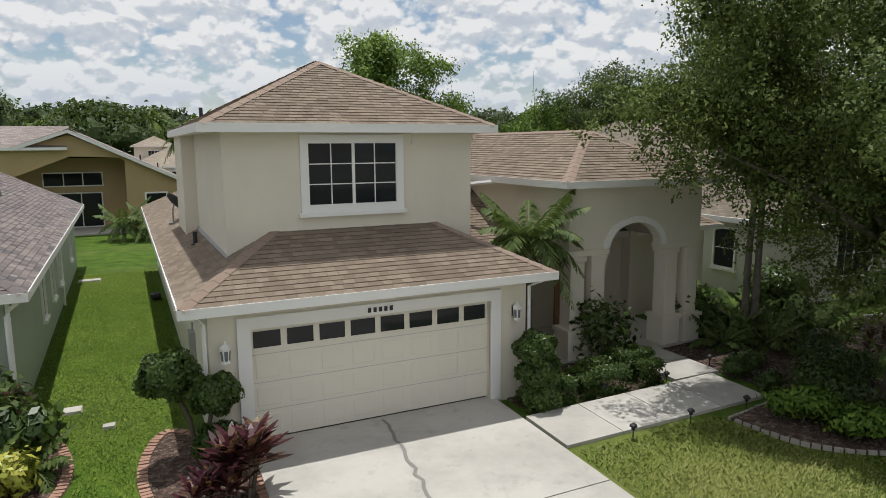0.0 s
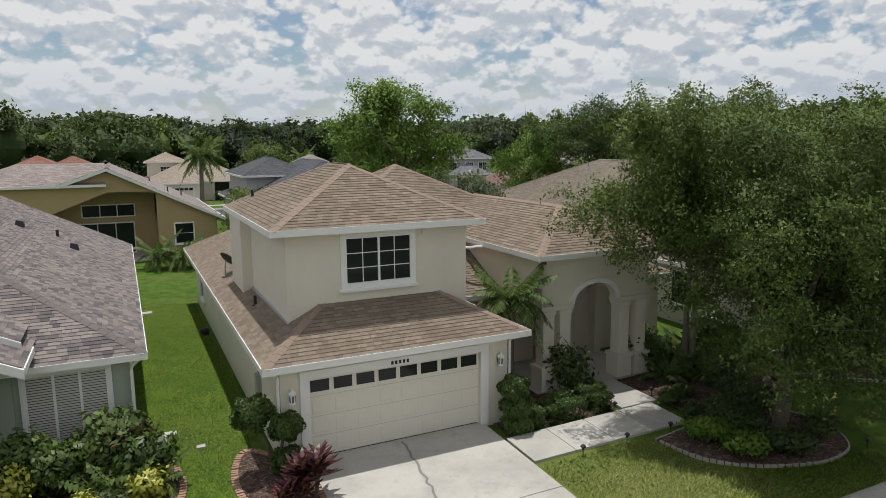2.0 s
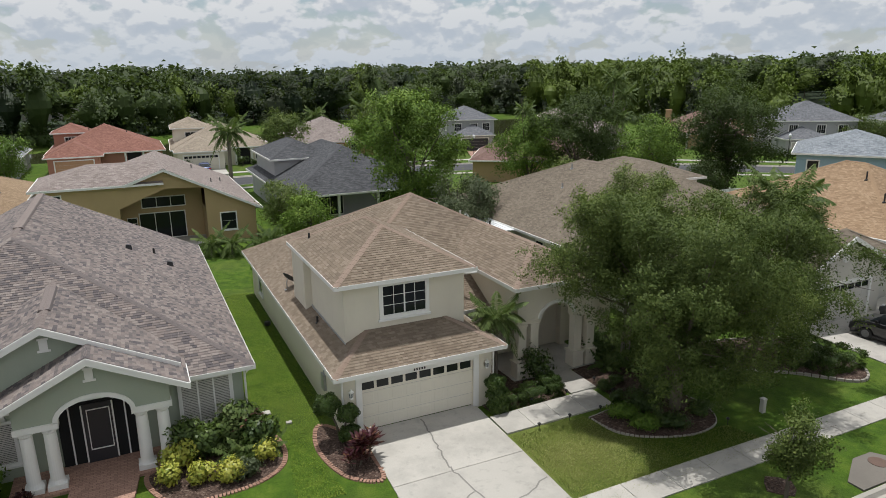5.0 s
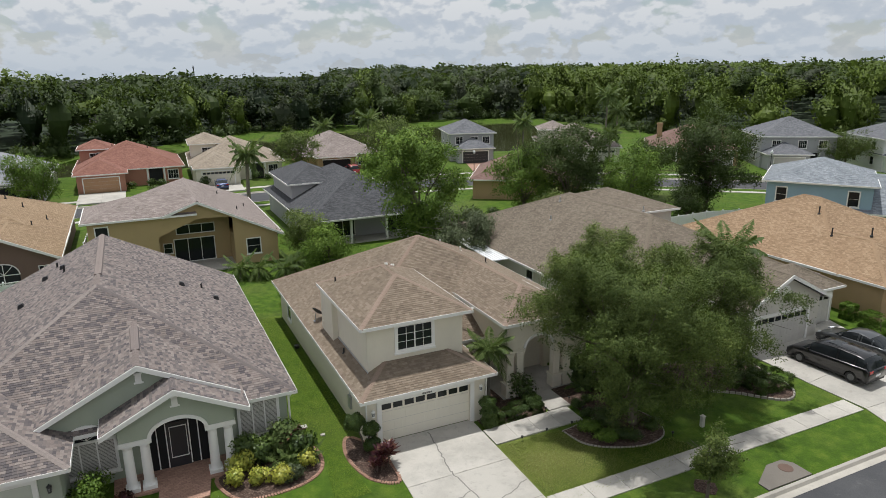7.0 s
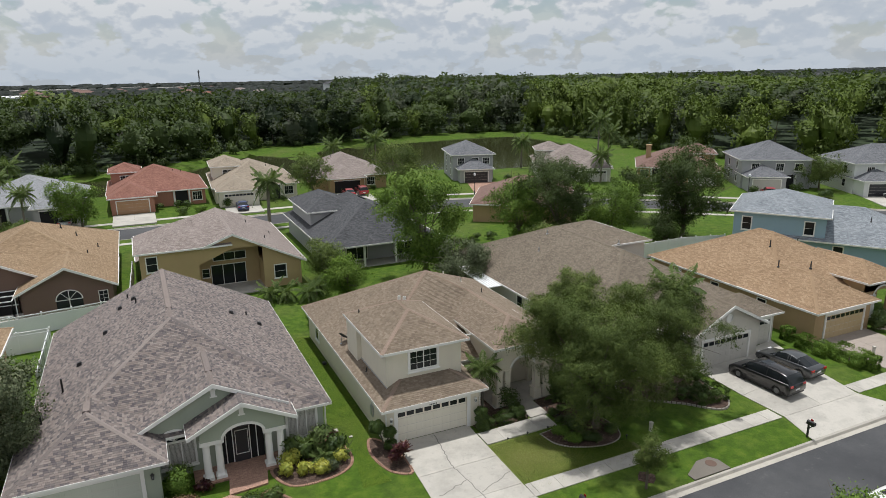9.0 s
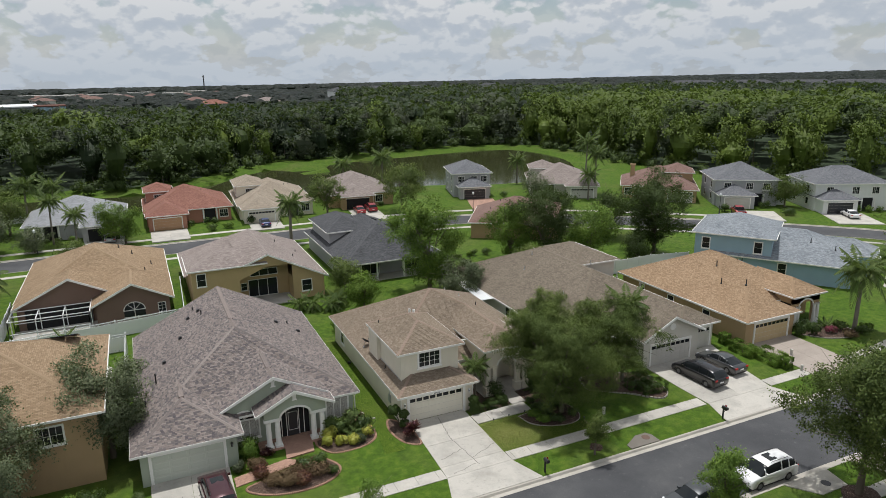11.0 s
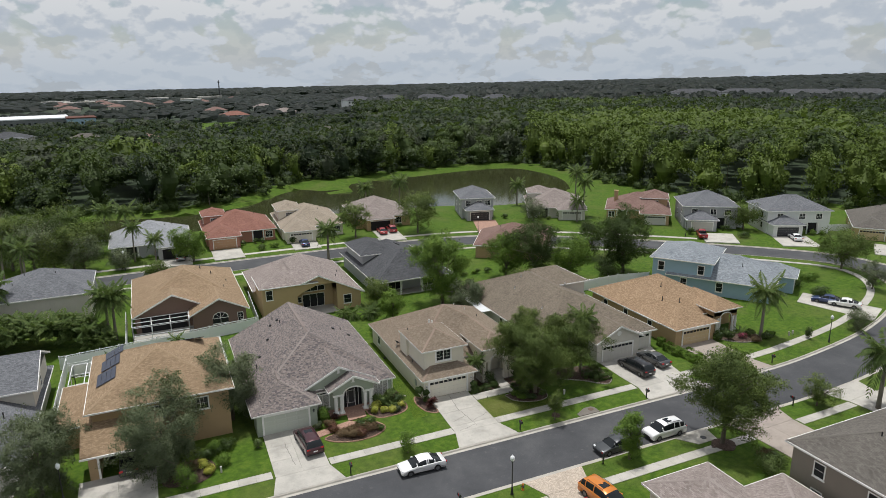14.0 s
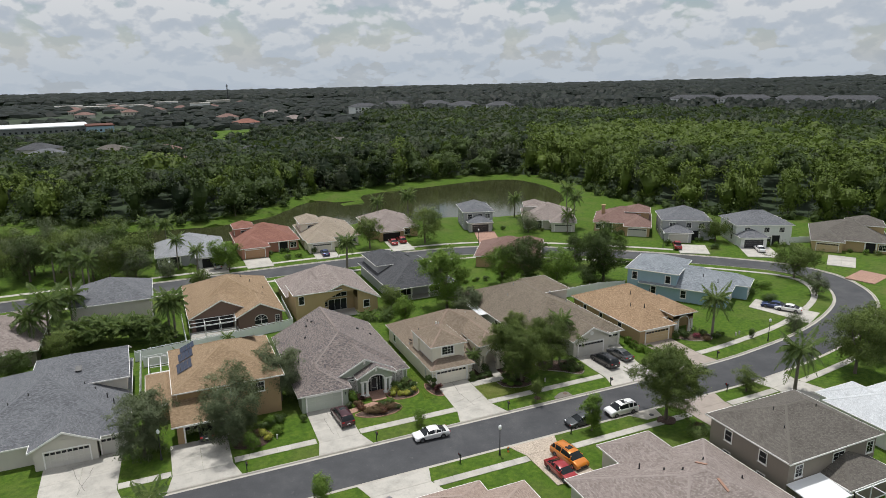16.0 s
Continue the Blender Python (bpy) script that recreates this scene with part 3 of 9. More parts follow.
def build_ground():
    from mathutils.geometry import delaunay_2d_cdt
    pts, edges = [], []

    def line(q, closed=False):
        i = len(pts)
        pts.extend(Vector(p) for p in q)
        edges.extend((i + k, i + k + 1) for k in range(len(q) - 1))
        if closed:
            edges.append((i + len(q) - 1, i))

    for d in (HALF, HALF + 0.03, -HALF, -HALF - 0.03):
        line([tuple(p) for p in offset(CENTRE, d)])
    line(POND, True)
    for x in np.arange(-180, 181, 9.0):
        for y in np.arange(-90, 230, 9.0):
            if abs(road_distance(x, y) - HALF) > 1.5:
                pts.append(Vector((x + 0.37 * math.sin(y), y + 0.41 * math.sin(x))))
    for r in (260, 380, 520, 700, 950, 1300, 1800, 2500, 3300, 4200):
        for k in range(40):
            pts.append(Vector((20 + r * math.cos(k * math.pi / 20 + r), 60 + r * math.sin(k * math.pi / 20 + r))))
    v, _, f, *_ = delaunay_2d_cdt(pts, edges, [], 0, 1e-4)
    sh = Shape()
    zs = []
    for p in v:
        z = lot_height(p.x, p.y)
        if abs(road_distance(p.x, p.y) - HALF) < 0.012:
            z = -0.55
        zs.append(z)
    pond = np.array(POND)
    lawn, wood = bpy.data.meshes.new("ground"), None
    co = []
    for p, z in zip(v, zs):
        edge = np.linalg.norm(pond - (p.x, p.y), axis=1).min() if -140 < p.x < 130 and 100 < p.y < 200 else 99
        if edge < 0.05:
            z = WATER_Z - 0.05
        elif edge < 40 and inside(POND, p.x, p.y):
            z = -3.0
        co.append((p.x, p.y, z))
    lawn.from_pydata(co, [], f)
    lawn.materials.append(M["lawn"])
    lawn.materials.append(M["forest"])
    for q in lawn.polygons:
        c = q.center
        q.material_index = 1 if in_woods(c.x, c.y, 6) or math.hypot(c.x - 20, c.y - 60) > 300 else 0
        q.use_smooth = False
    tagged(new("ground", lawn), "clipped green lawns reaching to dark forest floor", "ground", kind="structure")


WOOD_EDGE = [(-400, 230), (-130, 190), (-84, 179), (-71, 166), (-48, 156), (-27, 149), (-13, 150), (-4, 158), (6, 165), (14, 176), (22, 182), (32, 183), (45, 185), (57, 188), (72, 190), (99, 194), (114, 190), (122, 176), (124, 150), (121, 124),
             (126, 97), (136, 74), (152, 63), (170, 53), (250, 20), (400, -40)]


def in_woods(x, y, margin=0.0):
    poly = WOOD_EDGE + [(900, -40), (900, 900), (-900, 900), (-900, 260)]
    return inside(poly, x, y - margin) and inside(poly, x - 0.4 * margin, y)


def strip(name, d0, d1, z0, z1, mat, label, category, a=0, b=None, thick=0.15, tilt=0.0):
    """A band along the road between two offsets."""
    line = CENTRE[a:b]
    p, q = offset(line, d0), offset(line, d1)
    sh = Shape()
    for i in range(len(line) - 1):
        sh.face([(*p[i], z0), (*p[i + 1], z0), (*q[i + 1], z1), (*q[i], z1)])
        if thick:
            sh.face([(*p[i], z0 - thick), (*p[i + 1], z0 - thick), (*p[i + 1], z0), (*p[i], z0)])
            sh.face([(*q[i + 1], z1 - thick), (*q[i], z1 - thick), (*q[i], z1), (*q[i + 1], z1)])
    ob = new(name, sh.mesh(name, mat))
    return tagged(ob, label, category, kind="structure")


build_ground()
strip("road", -HALF + 0.45, HALF - 0.45, -0.44, -0.44, M["asphalt"], "dark worn asphalt road between concrete kerbs", "road", thick=0.05)
for side in (1, -1):
    kerb = empty("kerb", "pale concrete kerb with a gutter pan", "kerb", kind="structure")
    for nm, d0, d1, z0, z1, th in (("gutter_pan", HALF - 0.46, HALF - 0.1, -0.43, -0.45, 0.06), ("kerb_face", HALF - 0.1, HALF - 0.02, -0.45, -0.30, 0.05), ("kerb_top", HALF - 0.02, HALF + 0.14, -0.30, -0.29, 0.25)):
        o = strip(nm, side * d0, side * d1, z0, z1, M["kerb"], "", "", thick=th)
        o.parent = kerb
        del o["kind"]
water = Shape().face([(-140, 100, WATER_Z), (135, 100, WATER_Z), (135, 200, WATER_Z), (-140, 200, WATER_Z)])
tagged(new("pond", water.mesh("pond", M["water"])), "still dark green pond with mown banks", "pond", kind="structure")

# ---- houses ----
def slope_uv(pts):
    """UV in metres for a slope whose first two points lie on the eave."""
    a, b = Vector(pts[0]), Vector(pts[1])
    u = (b - a).normalized()
    n = (Vector(pts[1]) - a).cross(Vector(pts[2]) - a).normalized()
    v = n.cross(u)
    return [((Vector(p) - a).dot(u), (Vector(p) - a).dot(v)) for p in pts]


def hip_faces(x0, x1, y0, y1, z, pitch=0.5, axis="y", g0=False, g1=False):
    """Slopes (eave edge first) and crest lines of a hip or gable roof over a rectangle of eaves. g0, g1: gable at the low and the high end."""
    if axis == "x":
        s, c = hip_faces(y0, y1, x0, x1, z, pitch, "y", g0, g1)
        flip = lambda p: (p[1], p[0], p[2])
        return [[flip(q[1]), flip(q[0]), *[flip(p) for p in reversed(q[2:])]] for q in s], [(flip(a), flip(b)) for a, b in c]
    h = (x1 - x0) / 2
    cx, top = (x0 + x1) / 2, z + pitch * h
    ra, rb = y0 + (0 if g0 else h), y1 - (0 if g1 else h)
    if rb < ra:
        ra = rb = (ra + rb) / 2
    A, B, C, D = (x0, y0, z), (x1, y0, z), (x1, y1, z), (x0, y1, z)
    R0, R1 = (cx, ra, top), (cx, rb, top)
    flat = rb - ra < 0.05
    s = [[D, A, R0] if flat else [D, A, R0, R1], [B, C, R1] if flat else [B, C, R1, R0]]
    c = [] if flat else [(R0, R1)]
    if not g0:
        s.append([A, B, R0])
        c += [(A, R0), (B, R0)]
    if not g1:
        s.append([C, D, R1])
        c += [(C, R1), (D, R1)]
    return s, c


def add_roof(house, slopes, crests, mat, name="roof", edge=None, cap=True, fascia=True, eave_drop=0.16):
    sh = Shape()
    for q in slopes:
        sh.face(q, slope_uv(q))
    part(name, sh, mat, house, "")
    fs = Shape()
    for q in slopes:
        (ax, ay, az), (bx, by, bz) = q[0], q[1]
        d = Vector((bx - ax, by - ay, 0)).normalized()
        o = Vector((d.y, -d.x, 0))
        if fascia:
            a0, b0 = Vector((ax, ay, 0)), Vector((bx, by, 0))
            low = [a0 + 0.04 * o - 0.04 * d, b0 + 0.04 * o + 0.04 * d, b0 - 0.10 * o, a0 - 0.10 * o]
            fs.prism([(p.x, p.y) for p in low], az - eave_drop, az + 0.012)
    if fascia:
        # soffit
        for q in slopes:
            (ax, ay, az), (bx, by, bz) = q[0], q[1]
            d = Vector((bx - ax, by - ay, 0)).normalized()
            o = Vector((d.y, -d.x, 0))
            a0, b0 = Vector((ax, ay, az - 0.14)), Vector((bx, by, az - 0.14))
            fs.face([a0 - 0.1 * o, b0 - 0.1 * o, b0 - 0.6 * o - 0.5 * d, a0 - 0.6 * o + 0.5 * d])
        # rakes of gable ends
        part("gutter", fs, M["trim"], house, "white gutter and soffit")
    if cap and crests:
        cap = cap if not isinstance(cap, bool) else M[mat.name.replace("shingle_", "cap_")]
        for a, b in crests:
            cs = Shape()
            a, b = Vector(a), Vector(b)
            d = (b - a).normalized()
            s = d.cross(Vector((0, 0, 1))).normalized() * 0.14
            drop = Vector((0, 0, 0.068 if abs(d.z) < 0.02 else 0.050))
            n = max(1, int((b - a).length / 0.3))
            rows = []
            for i in range(n + 1):
                for k in ((0.022, 0.034) if 0 < i < n else (0.028,)):
                    c = a.lerp(b, min(1.0, (i + (0.04 if k > 0.03 else 0)) / n)) + Vector((0, 0, k))
                    rows.append((c - s - drop, c, c + s - drop))
            for p, q in zip(rows, rows[1:]):
                cs.face([p[0], p[1], q[1], q[0]])
                cs.face([p[1], p[2], q[2], q[1]])
            part("ridge_cap", cs, cap, house, weld=True)


def rake_boards(house, x, y, z, half, pitch, face="-y", name="rake_board", over=0.0):
    """White boards under the edges of a gable of that half width."""
    sh = Shape()
    for s in (-1, 1):
        pts = [(s * (half + 0.03), z - 0.02), (0, z + pitch * (half + 0.03) - 0.02), (0, z + pitch * half - 0.26), (s * (half + 0.03), z - 0.24)]
        if face in ("-y", "+y"):
            k = -1 if face == "-y" else 1
            lo, hi = [(x + u, y, w) for u, w in pts], [(x + u, y + k * 0.06, w) for u, w in pts]
        else:
            k = -1 if face == "-x" else 1
            lo, hi = [(x, y + u, w) for u, w in pts], [(x + k * 0.06, y + u, w) for u, w in pts]
        sh.hull(lo, hi)
    part(name, sh, M["trim"], house)


def facing(face):
    """Turns a thing built in the plane y = 0, seen from -y, to that face."""
    return {"-y": 0, "+x": 90, "+y": 180, "-x": -90}[face]


def window(house, x, y, z, face, w, h, cols=2, rows=3, sashes=2, trim=0.12, mat=None, pane="glass", sill=True, name="window", blinds=False):
    """A framed window centred at x, y, z on a wall that looks to that face."""
    mat = mat or M["trim"]
    m = pose(x, y, z, 0, 0, facing(face))
    fr = Shape()
    t = trim
    for a, b, c, d in ((-w / 2 - t, w / 2 + t, h / 2, h / 2 + t), (-w / 2 - t, w / 2 + t, -h / 2 - t, -h / 2), (-w / 2 - t, -w / 2, -h / 2, h / 2), (w / 2, w / 2 + t, -h / 2, h / 2)):
        fr.box(a, b, -0.06, 0.02, c, d)
    if sill:
        fr.box(-w / 2 - t - 0.05, w / 2 + t + 0.05, -0.11, 0.02, -h / 2 - t - 0.07, -h / 2 - t + 0.01)
    ob = part(name, fr.moved(m), mat, house, "white painted window frame")
    gl = Shape().box(-w / 2, w / 2, -0.012, 0.01, -h / 2, h / 2).moved(m)
    part("pane", gl, M[pane], ob, "dark reflecting glass")
    bars = []
    for k in range(1, sashes):
        u = -w / 2 + w * k / sashes
        bars.append((u - 0.03, u + 0.03, -0.045, -0.008, -h / 2, h / 2))
    for k in range(sashes):
        u0 = -w / 2 + w * k / sashes
        for c in range(1, cols):
            u = u0 + w / sashes * c / cols
            bars.append((u - 0.011, u + 0.011, -0.03, -0.008, -h / 2, h / 2))
    crossed = bool(bars) and rows > 1
    for r in range(1, rows):
        v = -h / 2 + h * r / rows
        bars.append((-w / 2, w / 2, -0.028, -0.008, v - 0.011, v + 0.011))
    if crossed:
        mu = Shape()
        for q in bars:
            mu.box(*q)
        part("muntin", mu.moved(m), mat, ob)
    else:
        for q in bars:
            part("muntin", Shape().box(*q).moved(m), mat, ob)
    if blinds:
        k = int(h / 0.066)
        for i in range(k):
            v = -h / 2 + h * (i + 0.5) / k
            bl = Shape().face([(-w / 2, -0.020, v - 0.026), (w / 2, -0.020, v - 0.026), (w / 2, -0.015, v + 0.024), (-w / 2, -0.015, v + 0.024)])
            part("louvre", bl.moved(m), M["greydoor"], ob, "pale shutter louvre")
    return ob


def garage_door(house, x, y, z0, face, w, h, mat, lights=True, cols=8, rows=4, trim=0.16, arched=False):
    """A sectional door with raised panels; x, y is the middle of its foot on the wall."""
    m = pose(x, y, z0, 0, 0, facing(face))
    back = Shape().box(-w / 2, w / 2, -0.02, 0.03, 0, h)
    door = part("garage_door", back.moved(m), mat, house, "closed sectional garage door")
    fr = Shape()
    if trim:
        for a, b, c, d in ((-w / 2 - trim, w / 2 + trim, h, h + trim), (-w / 2 - trim, -w / 2, 0, h), (w / 2, w / 2 + trim, 0, h)):
            fr.box(a, b, -0.10, 0.02, c, d)
        part("door_trim", fr.moved(m), M["trim"], door)
    pw, ph = w / cols, h / rows
    for r in range(rows):
        for c in range(cols):
            a, b = -w / 2 + pw * c, -w / 2 + pw * (c + 1)
            lo, hi = ph * r, ph * (r + 1)
            sh = Shape()
            if lights and r == rows - 1:
                sh.box(a + 0.06, b - 0.06, -0.035, -0.015, lo + 0.13, hi - 0.10)
                part("light", sh.moved(m), M["glass"], door, "dark glazed light")
                continue
            i, d = 0.075, 0.10
            sh.hull([(a + i, -0.018, lo + i), (b - i, -0.018, lo + i), (b - i, -0.018, hi - i), (a + i, -0.018, hi - i)],
                    [(a + d, -0.028, lo + d), (b - d, -0.028, lo + d), (b - d, -0.028, hi - d), (a + d, -0.028, hi - d)])
            part("panel", sh.moved(m), mat, door)
    gap = Shape()
    for r in range(1, rows):
        gap.box(-w / 2, w / 2, -0.023, -0.019, ph * r - 0.008, ph * r + 0.008)
    part("section_joint", gap.moved(m), M["greydoor"], door)
    return door


def walls(house, boxes, mat, name="wall"):
    for b in boxes:
        sh = Shape()
        if len(b) == 6:
            sh.box(*b)
        part(name, sh, mat, house)


def gable_wall(house, x0, x1, y0, y1, z0, z1, pitch, mat, axis="y", name="gable_wall"):
    """A box closed by a gable whose ridge runs along the axis."""
    sh = Shape()
    if axis == "y":
        c, t = (x0 + x1) / 2, z1 + pitch * (x1 - x0) / 2
        p = [(x0, z0), (x1, z0), (x1, z1), (c, t), (x0, z1)]
        sh.hull([(u, y0, w) for u, w in p], [(u, y1, w) for u, w in p])
    else:
        c, t = (y0 + y1) / 2, z1 + pitch * (y1 - y0) / 2
        p = [(y0, z0), (y1, z0), (y1, z1), (c, t), (y0, z1)]
        sh.hull([(x0, u, w) for u, w in p], [(x1, u, w) for u, w in p])
    part(name, sh, mat, house)


def roof(house, mat, x0, x1, y0, y1, z, axis="y", g0=False, g1=False, pitch=0.5, cap=True, name="roof"):
    s, c = hip_faces(x0, x1, y0, y1, z, pitch, axis, g0, g1)
    add_roof(house, s, c, M["roof_" + mat] if isinstance(mat, str) else mat, name, cap=cap)
    h = (x1 - x0) / 2 if axis == "y" else (y1 - y0) / 2
    mid = (x0 + x1) / 2 if axis == "y" else (y0 + y1) / 2
    for g, at, f in ((g0, y0 if axis == "y" else x0, "-"), (g1, y1 if axis == "y" else x1, "+")):
        if g:
            rake_boards(house, *((mid, at) if axis == "y" else (at, mid)), z, h, pitch, f + axis)
    return s


def vent_pipe(house, x, y, z, h=0.45, r=0.05, mat="black"):
    sh = Shape().lathe([(r * 2.2, z - 0.15), (r * 2.0, z), (r, z + 0.03), (r, z + h), (r * 0.7, z + h)], x, y, 10)
    part("vent_pipe", sh, M[mat], house, "small roof vent pipe")


def roof_vent(house, x, y, z, rz=0):
    sh = Shape()
    sh.hull([(-0.18, -0.16, -0.1), (0.18, -0.16, -0.1), (0.2, 0.2, -0.1), (-0.2, 0.2, -0.1)], [(-0.13, -0.12, 0.13), (0.13, -0.12, 0.13), (0.14, 0.12, 0.2), (-0.14, 0.12, 0.2)])
    part("roof_vent", sh.moved(pose(x, y, z, 0, 0, rz)), M["black"], house, "dark metal hood vent")


def rebase(ob, x, y, z=0.0):
    """Puts a thing's Empty at its base; its parts stay where they are."""
    ob.location = (x, y, z)
    for c in ob.children:
        c.matrix_parent_inverse = Matrix.Translation((-x, -y, -z))


def arch_wall(house, x0, x1, z0, z1, y0, y1, ax0, ax1, spring, mat, name="arch_wall", n=14, rise=None):
    """A wall slab with an arched opening from its foot."""
    cx, r = (ax0 + ax1) / 2, (ax1 - ax0) / 2
    k = (rise or r) / r
    arc = [(cx - r * math.cos(math.pi * i / n), spring + k * r * math.sin(math.pi * i / n)) for i in range(n + 1)]
    sh = Shape()
    if z0 < spring:
        sh.box(x0, ax0, y0, y1, z0, spring)
        sh.box(ax1, x1, y0, y1, z0, spring)
    if ax0 > x0:
        sh.box(x0, ax0, y0, y1, spring, z1)
        sh.box(ax1, x1, y0, y1, spring, z1)
    for (a, b), (c, d) in zip(arc, arc[1:]):
        sh.hull([(a, y0, b), (c, y0, d), (c, y0, z1), (a, y0, z1)], [(a, y1, b), (c, y1, d), (c, y1, z1), (a, y1, z1)])
    part(name, sh, mat, house)
    band = Shape()
    w = 0.16
    out = [(cx - (r + w) * math.cos(math.pi * i / n), spring + (k * r + w) * math.sin(math.pi * i / n)) for i in range(n + 1)]
    for i in range(n):
        a, b, c, d = arc[i], arc[i + 1], out[i + 1], out[i]
        band.hull([(a[0], y0 - 0.05, a[1]), (b[0], y0 - 0.05, b[1]), (c[0], y0 - 0.05, c[1]), (d[0], y0 - 0.05, d[1])],
                  [(a[0], y0 + 0.02, a[1]), (b[0], y0 + 0.02, b[1]), (c[0], y0 + 0.02, c[1]), (d[0], y0 + 0.02, d[1])])
    part("arch_band", band, M["trim"], house)


def lantern(house, x, y, z, mat):
    """A small wall lantern with a glazed cage."""
    sh = Shape().box(x - 0.05, x + 0.05, y, y + 0.03, z - 0.12, z + 0.12)
    sh.box(x - 0.015, x + 0.015, y - 0.12, y, z + 0.08, z + 0.11)
    sh.lathe([(0.0, z + 0.24), (0.02, z + 0.22), (0.03, z + 0.17), (0.11, z + 0.11), (0.10, z + 0.08), (0.07, z - 0.15), (0.08, z - 0.17), (0.03, z - 0.20), (0.0, z - 0.23)], x, y - 0.14, 6)
    ob = part("wall_lantern", sh, mat, house, "small white wall lantern")
    gl = Shape()
    for k in range(6):
        a = 2 * math.pi * (k + 0.5) / 6
        u, v = Vector((math.cos(a), math.sin(a), 0)), Vector((-math.sin(a), math.cos(a), 0))
        c = Vector((x, y - 0.14, 0))
        gl.face([c + u * 0.068 - v * 0.026 + Vector((0, 0, z - 0.12)), c + u * 0.068 + v * 0.026 + Vector((0, 0, z - 0.12)), c + u * 0.088 + v * 0.032 + Vector((0, 0, z + 0.06)), c + u * 0.088 - v * 0.032 + Vector((0, 0, z + 0.06))])
    part("lantern_glass", gl, M["paleglass"], ob)


def downspout(house, pts, r=0.04):
    part("downspout", Shape().tube(pts, r, 6), M["trim"], house, "white downspout")


def main_house():
    H = empty("house", "cream stucco house with brown shingle roofs and an upper storey", "house")
    W, R = M["cream"], M["roof_main"]
    # storeys
    walls(H, [(1.12, 17.4, 16.1, 31.8, -0.4, 2.62), (1.12, 1.70, 11.78, 16.1, -0.4, 2.62), (7.15, 7.6, 11.78, 16.1, -0.4, 2.62), (1.7, 7.15, 13.0, 16.1, -0.4, 2.62), (1.70, 7.0, 13.18, 20.6, 2.45, 5.64), (1.38, 1.70, 18.3, 20.6, 2.45, 5.64)], W)
    sh = Shape()
    for b in ((1.70, 1.84, 2.13), (6.72, 7.15, 2.13)):
        sh.box(b[0], b[1], 11.78, 11.98, -0.4, 2.62)
    sh.box(1.84, 6.72, 11.78, 11.98, 2.13, 2.62)
    part("garage_front", sh, W, H)
    # raised stucco bands
    part("stucco_band", Shape().box(1.68, 2.95, 13.15, 13.18, 5.36, 5.6), W, H)
    part("stucco_band", Shape().box(5.58, 7.02, 13.15, 13.18, 5.36, 5.6), W, H)
    d = garage_door(H, 4.28, 11.93, 0.0, "-y", 4.88, 2.13, M["creamdoor"], True, 8, 4, 0.0)
    tr = Shape()
    for a, b, c, e in ((1.60, 6.96, 2.13, 2.35), (1.60, 1.84, -0.05, 2.13), (6.72, 6.96, -0.05, 2.13)):
        tr.box(a, b, 11.72, 11.80, c, e)
    part("garage_trim", tr, M["trim"], H)
    window(H, 4.27, 13.18, 4.77, "-y", 1.86, 1.22, 2, 3, 2, 0.17, sill=True)
    # roofs
    apex = (9.23, 24.3, 6.985)
    a, b, c, e = (0.66, 15.73, 2.7), (17.8, 15.73, 2.7), (17.8, 32.2, 2.7), (0.66, 32.2, 2.7)
    g0, g1 = (4.35, 14.99, 4.545), (4.35, 19.42, 4.545)
    p0, p1 = (11.92, 15.37, 5.71), (11.92, 21.75, 5.71)
    low = [[e, a, apex], [a, b, apex], [b, c, apex], [c, e, apex],
           [a, (0.66, 11.3, 2.7), g0, g1], [(0.66, 11.3, 2.7), (8.04, 11.3, 2.7), g0], [(8.04, 11.3, 2.7), (8.04, 15.73, 2.7), g1, g0]]
    por = [[(9.4, 19.23, 4.45), (9.4, 12.85, 4.45), p0, p1], [(9.4, 12.85, 4.45), (14.45, 12.85, 4.45), p0], [(14.45, 12.85, 4.45), (14.45, 19.23, 4.45), p1, p0]]
    upp, uc = hip_faces(1.28, 7.42, 12.81, 20.95, 5.75, 0.5)
    add_roof(H, low, [(e, apex), (b, apex), (c, apex), ((0.66, 11.3, 2.7), g0), ((8.04, 11.3, 2.7), g0), ((4.3, 19.4, 4.53), apex)], R, cap=M["cap_main"])
    add_roof(H, por, [((9.4, 12.85, 4.45), p0), ((14.45, 12.85, 4.45), p0), (p0, p1)], R, "porch_roof", cap=M["cap_main"])
    add_roof(H, upp, uc, R, "upper_roof", cap=M["cap_main"])
    # flashing where the upper walls meet the low roof
    fl = Shape()
    fl.hull([(1.64, 13.1, 3.16), (1.70, 13.1, 3.16), (1.70, 18.4, 3.20), (1.64, 18.4, 3.20)], [(1.67, 13.12, 3.26), (1.70, 13.12, 3.26), (1.70, 18.4, 3.28), (1.67, 18.4, 3.28)])
    part("flashing", fl, M["steel"], H, "grey metal flashing")
    # porch
    arch_wall(H, 9.75, 14.1, 2.72, 4.36, 13.2, 13.5, 10.98, 12.72, 2.72, W, rise=0.62)
    sd = Shape().box(9.75, 10.05, 13.5, 18.6, 2.72, 4.36)
    sd.box(13.8, 14.1, 13.5, 18.6, 2.72, 4.36)
    sd.box(9.75, 10.05, 15.6, 18.6, -0.3, 2.72)
    sd.box(13.8, 14.1, 15.6, 18.6, -0.3, 2.72)
    sd.box(10.05, 13.8, 16.0, 16.12, -0.3, 4.36)
    sd.box(10.05, 13.8, 13.5, 16.0, 4.28, 4.36)
    part("porch_wall", sd, W, H)
